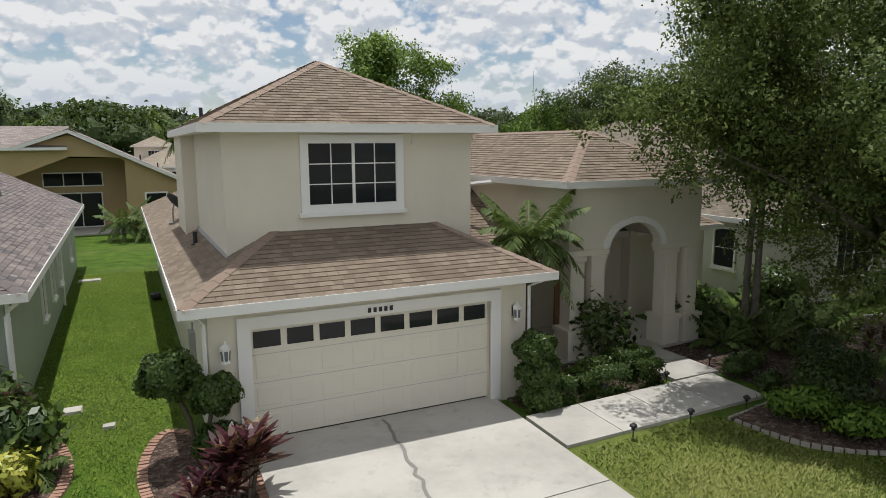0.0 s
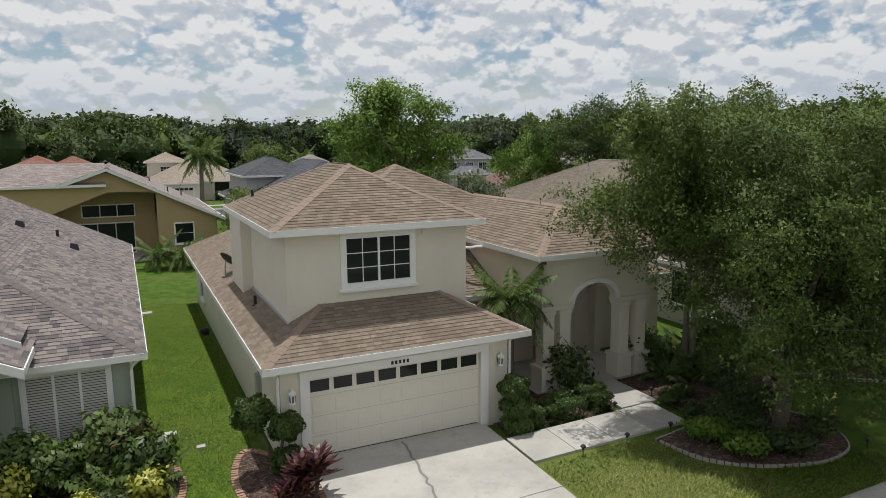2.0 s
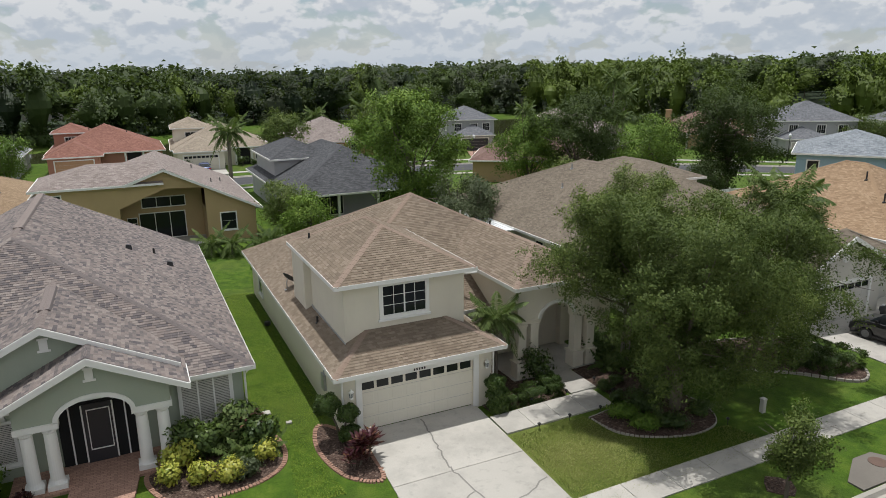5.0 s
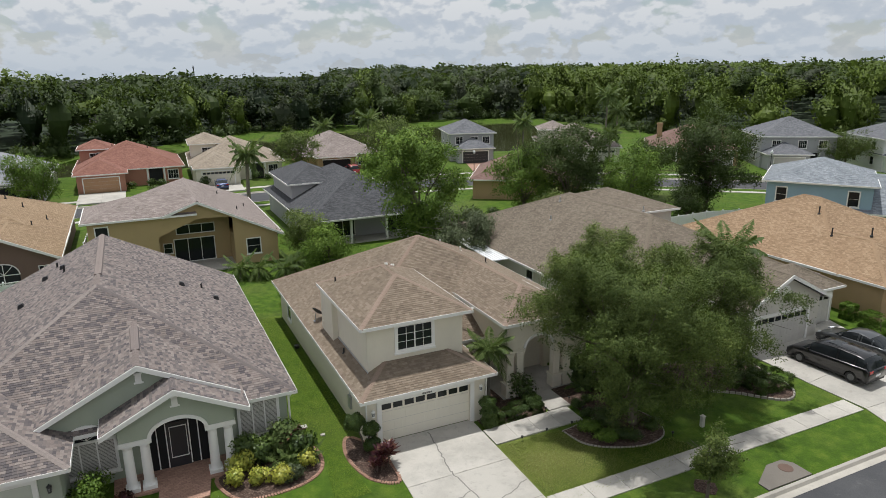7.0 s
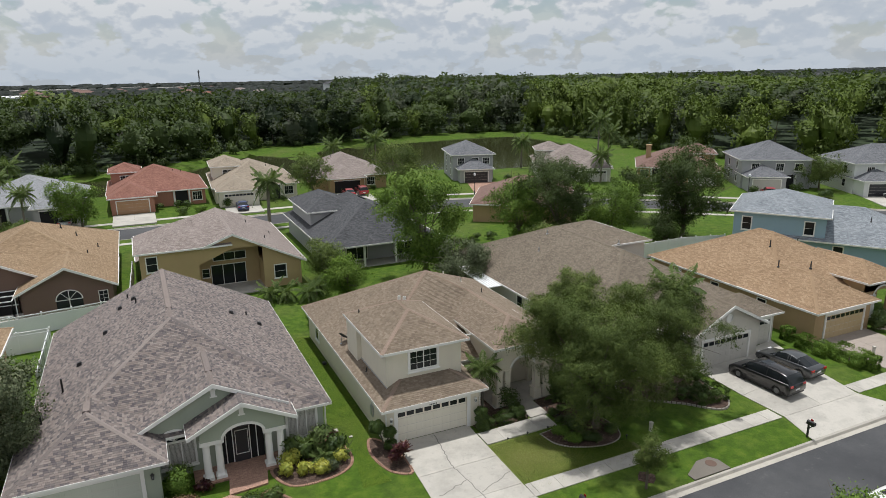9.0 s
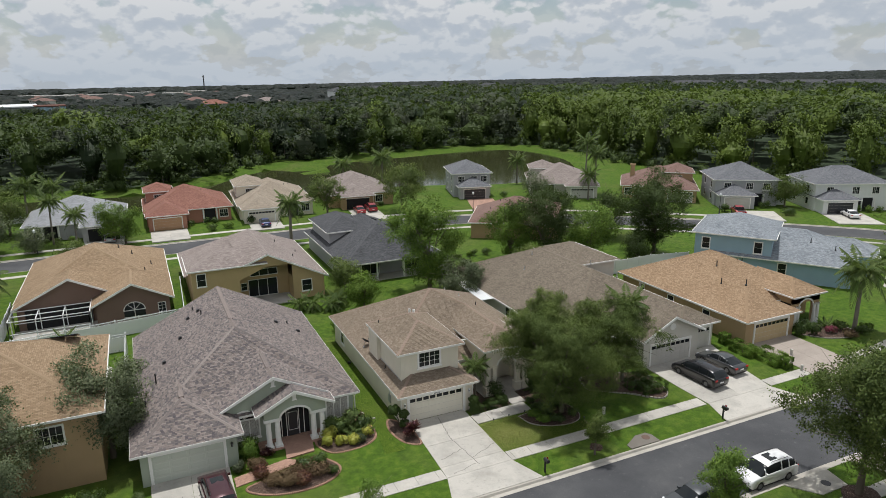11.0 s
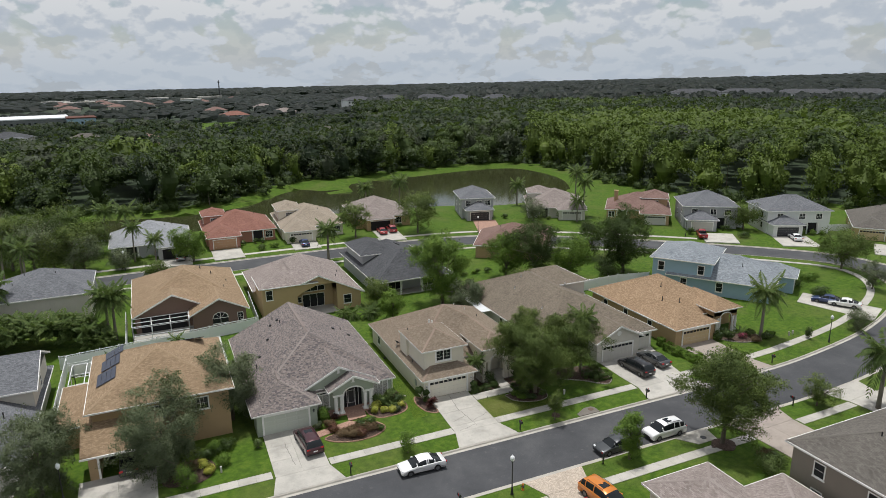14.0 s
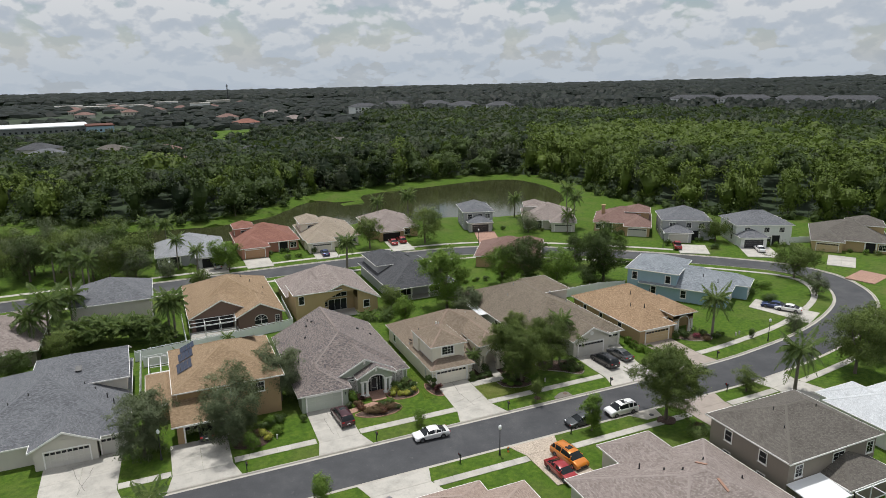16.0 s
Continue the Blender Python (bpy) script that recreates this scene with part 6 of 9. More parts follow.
def tufted(rng, clumps, n, size, per=12, rad=0.17, aspect=0.6, grain=1.0, rise=0.15):
    """n leaves gathered into tufts at twig ends, which stand out of the clumps with gaps between them."""
    c = np.array(clumps)
    wt = (c[:, 3] * c[:, 4] * c[:, 5]) ** 0.62
    m = n // per
    k = rng.choice(len(c), m, p=wt / wt.sum())
    d = unit(rng.normal(size=(m, 3)) + (0, 0, 0.25))
    q = c[k, :3] + d * c[k, 3:] * (0.45 + 0.62 * rng.uniform(0, 1, m) ** 0.6)[:, None]
    mid = (c[:, :3] * wt[:, None]).sum(0) / wt.sum()
    out = unit(q - mid)
    axis = unit(0.7 * d + 0.5 * out + 0.45 * rng.normal(size=(m, 3)) + (0, 0, 0.35))
    ax = np.repeat(axis, per, axis=0)
    off = rng.normal(size=(m * per, 3)) * rad * np.repeat(rng.uniform(0.6, 1.3, m), per)[:, None]
    off -= 0.55 * (off * ax).sum(1)[:, None] * ax
    nm = unit(ax + 0.75 * rng.normal(size=(m * per, 3)))
    sn = unit(0.75 * ax + 0.35 * np.repeat(out, per, axis=0) + grain * (0.35 * nm + 0.5 * unit(off)) + (0, 0, rise))
    return leaf_tris(rng, np.repeat(q, per, axis=0) + off, nm, size, aspect), sn


def leafy(name, made, mat):
    return quads_mesh(name, made[0], mat, made[1])


def crown_clumps(rng, r, z0, z1, m, spread=0.34, flat=0.8, hollow=0.35):
    zc, rz = (z0 + z1) / 2, (z1 - z0) / 2
    out, ph = [], rng.uniform(0, 6.28)
    while len(out) < m:
        d = rng.normal(size=3)
        d /= np.linalg.norm(d)
        q = hollow + (1 - hollow) * rng.uniform() ** 0.55
        x, y, z = d[0] * r * q, d[1] * r * q, zc + d[2] * rz * q
        w = 1.0 if z > zc else 1.0 - 0.25 * (zc - z) / rz
        s = r * spread * rng.uniform(0.6, 1.25)
        a = math.atan2(y, x)
        w *= 0.84 + 0.24 * math.sin(2 * a + ph) * math.cos(z / rz + ph) + 0.16 * math.sin(5 * a + 2 * ph)
        out.append((x * w * (1 - 0.6 * spread), y * w * (1 - 0.6 * spread), z - 0.3 * s, s, s, s * flat))
    return out


def sprays(rng, clumps, per=9, fine=0.3, reach=1.0):
    """Twigs that stand out of each clump, as chains of small clumps: a lacy outline with gaps."""
    out = []
    for x, y, z, rx, ry, rz in clumps:
        k = max(3, int(per * rng.uniform(0.7, 1.3)))
        out.append((x, y, z, rx * 0.62, ry * 0.62, rz * 0.62))
        for i in range(k):
            d = rng.normal(size=3) + (0, 0, 0.35)
            d /= np.linalg.norm(d)
            l = reach * rng.uniform(0.75, 1.3)
            f = fine * rng.uniform(0.75, 1.25)
            for j, q in enumerate((0.5, 0.78, 1.0)):
                w = f * (1.0 - 0.26 * j)
                out.append((x + d[0] * rx * l * q, y + d[1] * ry * l * q, z + d[2] * rz * l * q - 0.06 * rz * j, rx * w, ry * w, rz * w * 0.85))
    return out


def limbs(rng, clumps, h0, tr, lean=(0, 0), count=9, trunks=1):
    """A tapered trunk with limbs that reach into the clumps."""
    sh = Shape()
    top = Vector((lean[0], lean[1], h0))
    for t in range(trunks):
        o = Vector((0.25 * t * math.cos(2.2 * t), 0.25 * t * math.sin(2.2 * t), 0))
        sh.tube([o + Vector((0, 0, -0.35)), o + Vector((0, 0, 0.1)), o + 0.5 * top + Vector((0.05, 0.03, 0)), o * 0.6 + top], [tr * 1.5, tr * 1.1, tr * 0.9, tr * 0.75], 9)
    cs = sorted(clumps, key=lambda c: -c[3])
    for c in cs[:count]:
        e = Vector(c[:3])
        mid = top.lerp(e, 0.5) + Vector((rng.normal() * 0.2, rng.normal() * 0.2, 0.25))
        sh.tube([top - Vector((0, 0, 0.2)), mid, e], [tr * 0.5, tr * 0.28, tr * 0.08], 6)
        for k in range(2):
            f = mid + Vector((rng.normal(), rng.normal(), abs(rng.normal()))) * c[3] * 0.9
            sh.tube([mid, f], [tr * 0.2, tr * 0.05], 5)
    return sh


def tree(name, label, x, y, h, r, leaf="oak", seed=1, n=6000, size=0.16, base=None, tr=None, m=46, spread=0.34, lean=(0, 0), trunks=1, z=None, hollow=0.35, droop=(0, 0), bark="bark", category="tree", group=""):
    rng = np.random.default_rng(seed)
    base = h * 0.28 if base is None else base
    tr = tr or 0.02 * h + 0.03
    z = lot_height(x, y) if z is None else z
    T = empty(name, label, category, x, y, z, group=group)
    cl = crown_clumps(rng, r, base, h, m, spread, hollow=hollow)
    cl = [(a + lean[0] * c / h, b + lean[1] * c / h, c, d, e, f) for a, b, c, d, e, f in cl]
    cl = [(a, b, c - (droop[0] * a + droop[1] * b) * max(0.0, 1 - (c - base) / (h - base)), d, e, f) for a, b, c, d, e, f in cl]
    part("trunk", limbs(rng, cl, base + 0.12 * (h - base), tr, lean, 10, trunks), M[bark], T, smooth=True)
    o = new("crown", leafy("crown", tufted(rng, sprays(rng, cl, 7 if n > 40000 else 5), n, size, 12, 2.7 * size, 0.6, 0.75), M["leaf_" + leaf]))
    o.parent = T
    return T


def shrub(name, label, x, y, r, h, leaf="hedge", seed=1, n=1500, size=0.06, z=None, m=9, ry=None, category="shrub", aspect=0.55, group=""):
    rng = np.random.default_rng(seed)
    z = lot_height(x, y) if z is None else z
    cl = []
    for i in range(m):
        a, q = rng.uniform(0, 6.28), rng.uniform() ** 0.5
        s = rng.uniform(0.38, 0.6)
        cl.append((math.cos(a) * q * r * 0.6, math.sin(a) * q * (ry or r) * 0.6, h * rng.uniform(0.35, 0.72), r * s, (ry or r) * s, h * rng.uniform(0.26, 0.36)))
    S = empty(name, label, category, x, y, z, group=group)
    st = Shape()
    for i in range(4):
        c = cl[i % len(cl)]
        st.tube([(0.05 * i - 0.08, 0.03 * (i % 2), -0.05), (c[0] * 0.5, c[1] * 0.5, c[2] * 0.6), c[:3]], [0.025, 0.018, 0.008], 5)
    part("stem", st, M["bark"], S)
    o = new("foliage", leafy("foliage", cloud(rng, cl, n, size, 0.55, aspect), M["leaf_" + leaf]))
    o.parent = S
    return S


def clipped_hedge(label, x, y, w, d, h, seed, n=4000, size=0.035, leaf="hedge", z=None, rz=0):
    """A clipped shrub with rounded shoulders."""
    rng = np.random.default_rng(seed)
    S = empty("hedge", label, "hedge", x, y, lot_height(x, y) if z is None else z, rz)
    u = rng.normal(size=(n, 3))
    u = np.sign(u) * np.abs(u) ** 0.45
    u /= np.max(np.abs(u), axis=1)[:, None] ** 0.75
    p = u * np.array((w / 2, d / 2, h / 2)) * (0.86 + 0.14 * rng.uniform(0, 1, (n, 1))) + np.array((0, 0, h / 2))
    p[:, 2] = np.maximum(p[:, 2], 0.03)
    nm = u / np.linalg.norm(u, axis=1)[:, None] + 0.5 * rng.normal(size=(n, 3))
    nm /= np.linalg.norm(nm, axis=1)[:, None]
    o = new("foliage", quads_mesh("foliage", leaf_quads(rng, p, nm, size, 0.6), M["leaf_" + leaf]))
    o.parent = S
    part("stem", Shape().tube([(0, 0, -0.05), (0, 0, h * 0.6)], [0.04, 0.02], 6).tube([(0.1, 0, -0.05), (w * 0.2, d * 0.1, h * 0.5)], [0.03, 0.01], 6), M["bark"], S)
    return S


def frond(rng, length, droop, width, pairs, stiff=0.5):
    """One feather leaf along +x: midrib points and leaflet quads."""
    t = np.linspace(0, 1, pairs)
    rib = np.stack([length * (t - 0.12 * t ** 2), 0 * t, length * (stiff * t - droop * t ** 2)], 1)
    q = []
    for i in range(2, pairs):
        d = rib[i] - rib[i - 1]
        d /= np.linalg.norm(d)
        l = width * math.sin(math.pi * (0.12 + 0.85 * t[i])) ** 0.7
        for s in (-1, 1):
            tip = rib[i] + np.array((0.45 * l * d[0], s * l * 0.80, 0.45 * l * d[2] - 0.62 * l)) + rng.normal(size=3) * 0.08 * l
            w = 0.080 * length / 2.2 * 22 / pairs
            mid = (rib[i] + tip) / 2 + np.array((0, 0, 0.08 * l))
            q.append([rib[i], mid - w * d, tip, mid + w * d])
    for i in range(pairs - 1):
        w = np.array((0, 0.018 * (1.2 - t[i]), 0))
        q.append([rib[i] - w, rib[i + 1] - w, rib[i + 1] + w, rib[i] + w])
    return np.array(q)


def palm(label, x, y, h, r, seed=1, fronds=22, tr=0.14, pairs=22, bend=(0.1, 0.05), z=None, leaf="palm", old=3, group=""):
    rng = np.random.default_rng(seed)
    z = lot_height(x, y) if z is None else z
    P = empty("palm" if h > 1 else "philodendron", label, "palm tree" if h > 1 else "plant", x, y, z, group=group)
    top = h - 0.25 * r
    if top > 0.3:
        n = 8
        part("trunk", Shape().tube([(bend[0] * (i / n) ** 2 * top * 0.3, bend[1] * (i / n) ** 2 * top * 0.3, -0.2 + (top + 0.2) * i / n) for i in range(n + 1)], [tr * (1.35 - 0.5 * (i / n) ** 0.5 + 0.04 * (i % 2)) for i in range(n + 1)], 10), M["palmbark"], P, smooth=True)
        ctr = np.array((bend[0] * top * 0.3, bend[1] * top * 0.3, top))
        part("crownshaft", Shape().tube([ctr - (0, 0, 0.35), ctr + (0, 0, 0.1), ctr + (0, 0, 0.45)], [tr * 0.95, tr * 1.05, tr * 0.3], 8), M["leaf_palm"], P, smooth=True)
    else:
        ctr = np.array((0, 0, 0.15))
    allq = []
    for i in range(fronds):
        a = 2.39996 * i + rng.normal() * 0.1
        k = i / fronds
        f = frond(rng, r * rng.uniform(0.95, 1.2), 0.35 + 0.75 * k, 0.30 * r, pairs, 1.25 - 1.35 * k)
        c, s = math.cos(a), math.sin(a)
        allq.append(f @ np.array([[c, s, 0], [-s, c, 0], [0, 0, 1]]) + ctr)
    for q in allq:
        o = new("frond", quads_mesh("frond", q, M["leaf_" + leaf]))
        o.parent = P
    return P


def fan_palm_cluster(label, x, y, r, h, seed, count=26, leaf="palm"):
    """A clump of low broad-leaved palms."""
    rng = np.random.default_rng(seed)
    S = empty("palm_thicket", label, "palms", x, y, lot_height(x, y), kind="stuff")
    qs = []
    for i in range(count):
        a, q = rng.uniform(0, 6.28), rng.uniform() ** 0.5
        c = np.array((math.cos(a) * q * r, math.sin(a) * q * r, h * rng.uniform(0.35, 0.8)))
        for j in range(9):
            f = frond(rng, h * rng.uniform(0.35, 0.5), rng.uniform(0.4, 0.9), 0.24 * h * 0.5, 12, rng.uniform(0.4, 1.4))
            b = rng.uniform(0, 6.28)
            cc, ss = math.cos(b), math.sin(b)
            qs.append(f @ np.array([[cc, ss, 0], [-ss, cc, 0], [0, 0, 1]]) + c)
    o = new("fronds", quads_mesh("fronds", np.concatenate(qs), M["leaf_" + leaf]))
    o.parent = S


def blade_plant(name, label, x, y, h, seed, leaf="cordyline", stems=5, blades=20, spread=0.5, width=0.05, z=None, category="plant", rise=1.0, fall=-0.15):
    """Stems topped with long arching blades."""
    rng = np.random.default_rng(seed)
    P = empty(name, label, category, x, y, lot_height(x, y) if z is None else z)
    qs, st = [], Shape()
    for i in range(stems):
        a = 6.28 * i / stems + rng.normal() * 0.3
        hh = h * rng.uniform(0.35, 0.75)
        b = np.array((math.cos(a) * spread * rng.uniform(0.2, 1), math.sin(a) * spread * rng.uniform(0.2, 1), hh))
        st.tube([(b[0] * 0.4, b[1] * 0.4, -0.1), tuple(b)], [0.022, 0.014], 6)
        for j in range(blades):
            t = 2.4 * j + rng.normal() * 0.2
            l = 0.42 * h * rng.uniform(0.7, 1.15) * rise
            el = 1.25 - 1.1 * j / blades
            d0 = np.array((math.cos(t) * math.cos(el), math.sin(t) * math.cos(el), math.sin(el)))
            d1 = np.array((math.cos(t), math.sin(t), fall))
            p0 = b - np.array((0, 0, 0.32 * hh * j / blades))
            p1 = p0 + d0 * l * 0.5
            p2 = p1 + (0.5 * d0 + 0.5 * d1) * l * 0.35
            p3 = p2 + (0.2 * d0 + 0.8 * d1) * l * 0.25
            sd = np.array((-math.sin(t), math.cos(t), 0)) * width
            qs += [[p0 - sd * 0.35, p0 + sd * 0.35, p1 + sd, p1 - sd], [p1 - sd, p1 + sd, p2 + sd * 0.8, p2 - sd * 0.8], [p2 - sd * 0.8, p2 + sd * 0.8, p3 + sd * 0.1, p3 - sd * 0.1]]
    part("stem", st, M["bark"], P)
    o = new("foliage", quads_mesh("foliage", np.array(qs), M["leaf_" + leaf]))
    o.parent = P
    return P


def topiary(label, x, y, balls, seed, lean=0.0):
    """A clipped shrub of several leaf balls on bare stems."""
    rng = np.random.default_rng(seed)
    T = empty("topiary", label, "topiary", x, y, lot_height(x, y))
    st = Shape()
    for bx, by, bz, r in balls:
        st.tube([(0.05 * rng.normal(), 0.05 * rng.normal(), -0.1), (bx * 0.4 + 0.05, by * 0.4, bz * 0.5), (bx, by, bz)], [0.055, 0.042, 0.03], 7)
    part("stem", st, M["bark"], T, smooth=True)
    for bx, by, bz, r in balls:
        n = int(5200 * (r / 0.5) ** 2)
        d = rng.normal(size=(n, 3))
        d /= np.linalg.norm(d, axis=1)[:, None]
        bump = 1 + 0.12 * np.sin(6 * d[:, 0] + 3 * d[:, 2] + bx * 9) + 0.09 * np.sin(8 * d[:, 1] - 4 * d[:, 0])
        p = d * r * (bump * rng.uniform(0.82, 1.04, n))[:, None] * (1, 1, 0.82) + (bx, by, bz)
        nm = d + 0.6 * rng.normal(size=(n, 3))
        nm /= np.linalg.norm(nm, axis=1)[:, None]
        o = new("leaf_ball", quads_mesh("leaf_ball", leaf_quads(rng, p, nm, 0.042, 0.6), M["leaf_hedge"]))
        o.parent = T
    return T


FIELD = [(4, 440), (31, 408), (48, 505), (16, 510)]
WOOD_HOUSES = [(-90, 349), (-82, 312), (-53, 317), (-28, 303), (12, 274), (27, 278), (63, 294), (-25, 254)]


def build_woods():
    """The wood behind the houses: crowns of leaf sprays on thin trunks, thick at its edge."""
    rng = np.random.default_rng(11)
    cam_end = np.array((-33.0, -73.0))
    edge = np.array(spline(WOOD_EDGE, 5.0))
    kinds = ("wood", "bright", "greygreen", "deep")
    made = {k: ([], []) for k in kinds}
    trunks = Shape()
    base_cards = {}

    def crown(kind):
        if kind not in base_cards:
            rows = []
            rings, seg = {0: (5, 10), 1: (5, 10), 2: (4, 8)}[kind]
            for v in range(8):
                cl = crown_clumps(rng, 1.0, -0.95, 1.0, {0: 15, 1: 15, 2: 12}[kind], 0.38, 0.8, 0.3)
                # the closed lobed inside of the crown
                c = np.array(cl)
                th, ph = np.meshgrid(np.linspace(0.02, math.pi * (0.95 if kind == 0 else 0.7), rings + 1), np.linspace(0, 2 * math.pi, seg + 1), indexing="ij")
                d = np.stack([np.sin(th) * np.cos(ph), np.sin(th) * np.sin(ph), np.cos(th)], -1)
                b = d @ c[:, :3].T
                disc = c[:, 3] ** 2 - ((c[:, :3] ** 2).sum(1) - b ** 2)
                far = np.where(disc > 0, b + np.sqrt(np.maximum(disc, 0)), 0.0).max(-1)
                grid = d * ((0.55 if kind == 0 else 0.74) * np.maximum(far, 0.6))[..., None]
                inner = np.stack([grid[:-1, :-1], grid[1:, :-1], grid[1:, 1:], grid[:-1, 1:]], 2).reshape(-1, 4, 3)
                g = np.cross(inner[:, 2] - inner[:, 0], inner[:, 3] - inner[:, 1])
                g /= np.linalg.norm(g, axis=1)[:, None] + 1e-9
                mid = inner.mean(1)
                g *= np.sign((g * mid).sum(1))[:, None]
                g = 0.6 * g + 0.6 * mid / np.linalg.norm(mid, axis=1)[:, None] + (0, 0, 0.3)
                g /= np.linalg.norm(g, axis=1)[:, None]
                if kind == 0:
                    cl = sprays(rng, cl, 4, 0.36)
                n, s = {0: (1350, 0.058), 1: (340, 0.102), 2: (140, 0.142)}[kind]
                leaves, up = tufted(rng, cl, int(n * 1.5), s, 6, 1.5 * s, 0.75, 0.3, 0.55)
                high = np.argsort((-leaves[:, 0, 2] if kind else 0) + 0.25 * rng.normal(size=len(leaves)))[:n]
                inner = np.concatenate([inner[:, [0, 1, 2]], inner[:, [0, 2, 3]]])
                rows.append((np.concatenate([inner, leaves[high]]), np.concatenate([g, g, up[high]])))
            base_cards[kind] = rows
        return base_cards[kind][rng.integers(8)]

    step = 7.5
    for x in np.arange(-260, 560, step):
        for y in np.arange(20, 560, step):
            px, py = x + rng.uniform(-3.6, 3.6), y + rng.uniform(-3.6, 3.6)
            if not in_woods(px, py, 1.5):
                continue
            v = np.array((px, py)) - cam_end
            dist = np.linalg.norm(v)
            az = math.degrees(math.atan2(v[0], v[1]))
            if dist > 560 or not -17 < az < 68:
                continue
            if inside(FIELD, px, py) or any(math.hypot(px - a, (py - b + 7) * 0.7) < 11 for a, b in WOOD_HOUSES):
                continue
            de = np.linalg.norm(edge - (px, py), axis=1).min()
            kind = 0 if de < 20 else (1 if dist < 310 else 2)
            r = rng.choice((4.6, 5.6, 6.8, 8.4), p=(0.25, 0.35, 0.27, 0.13)) * rng.uniform(0.9, 1.12)
            h = rng.uniform(9.5, 12.5) + 0.6 * r + (2.0 if px > 110 else 0) - (3.0 if de < 5 else 0)
            suburb = az < 17 and dist > 345
            if suburb:
                if rng.uniform() < 0.4:
                    continue
                h = rng.uniform(5.5, 8.5)
                r *= 0.75
            low = 0.2 if de < 12 else max(1.0, h - 1.45 * r)
            c = crown(kind)
            a = rng.uniform(0, 6.28)
            rot = np.array([[math.cos(a), math.sin(a), 0], [-math.sin(a), math.cos(a), 0], [0, 0, 1]])
            z = lot_height(px, py) if dist < 300 else -0.1
            half = (h - low) / 2
            # leaf colour holds sun and cloud shade in drifts: bright east, dark middle
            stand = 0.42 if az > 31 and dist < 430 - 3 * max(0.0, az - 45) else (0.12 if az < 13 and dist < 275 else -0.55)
            lit_tone = 0.8 * noise.noise(Vector((px * 0.013, py * 0.013, 7.0))) + stand + 0.26 * rng.normal() - (0.5 if suburb else 0.0)
            which = kinds[1] if lit_tone > 0.25 else (kinds[2] if rng.uniform() < 0.22 else (kinds[0] if lit_tone > -0.25 else kinds[3]))
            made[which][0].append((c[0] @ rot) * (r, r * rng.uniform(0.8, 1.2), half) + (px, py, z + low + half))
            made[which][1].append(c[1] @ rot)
            if kind == 0 and de < 14:
                trunks.tube([(px, py, z - 0.2), (px + rng.normal() * 0.3, py, z + low + half)], [0.16, 0.09], 5, False)
    W = empty("woods", "dense mixed green wood behind the pond", "woods", 30, 190, 0, kind="stuff")
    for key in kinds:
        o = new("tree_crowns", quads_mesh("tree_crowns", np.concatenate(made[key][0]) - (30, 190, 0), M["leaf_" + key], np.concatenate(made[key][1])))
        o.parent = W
    trunks.v = [(a - 30, b - 190, c) for a, b, c in trunks.v]
    part("tree_trunks", trunks, M["bark"], W)
    # undergrowth along the edge
    q, norms = [], []
    for px, py in edge:
        v = np.array((px, py)) - cam_end
        if np.linalg.norm(v) < 420:
            for k in range(2):
                c = crown(2)
                norms.append(c[1])
                q.append(c[0] * (rng.uniform(1.6, 3.2), rng.uniform(1.6, 3.2), rng.uniform(1.0, 2.6)) + (px + rng.normal() * 2.2, py + 2.5 + rng.normal() * 1.6, 0.9))
    o = new("undergrowth", quads_mesh("undergrowth", np.concatenate(q) - (30, 190, 0), M["leaf_wood"], np.concatenate(norms)))
    o.parent = W


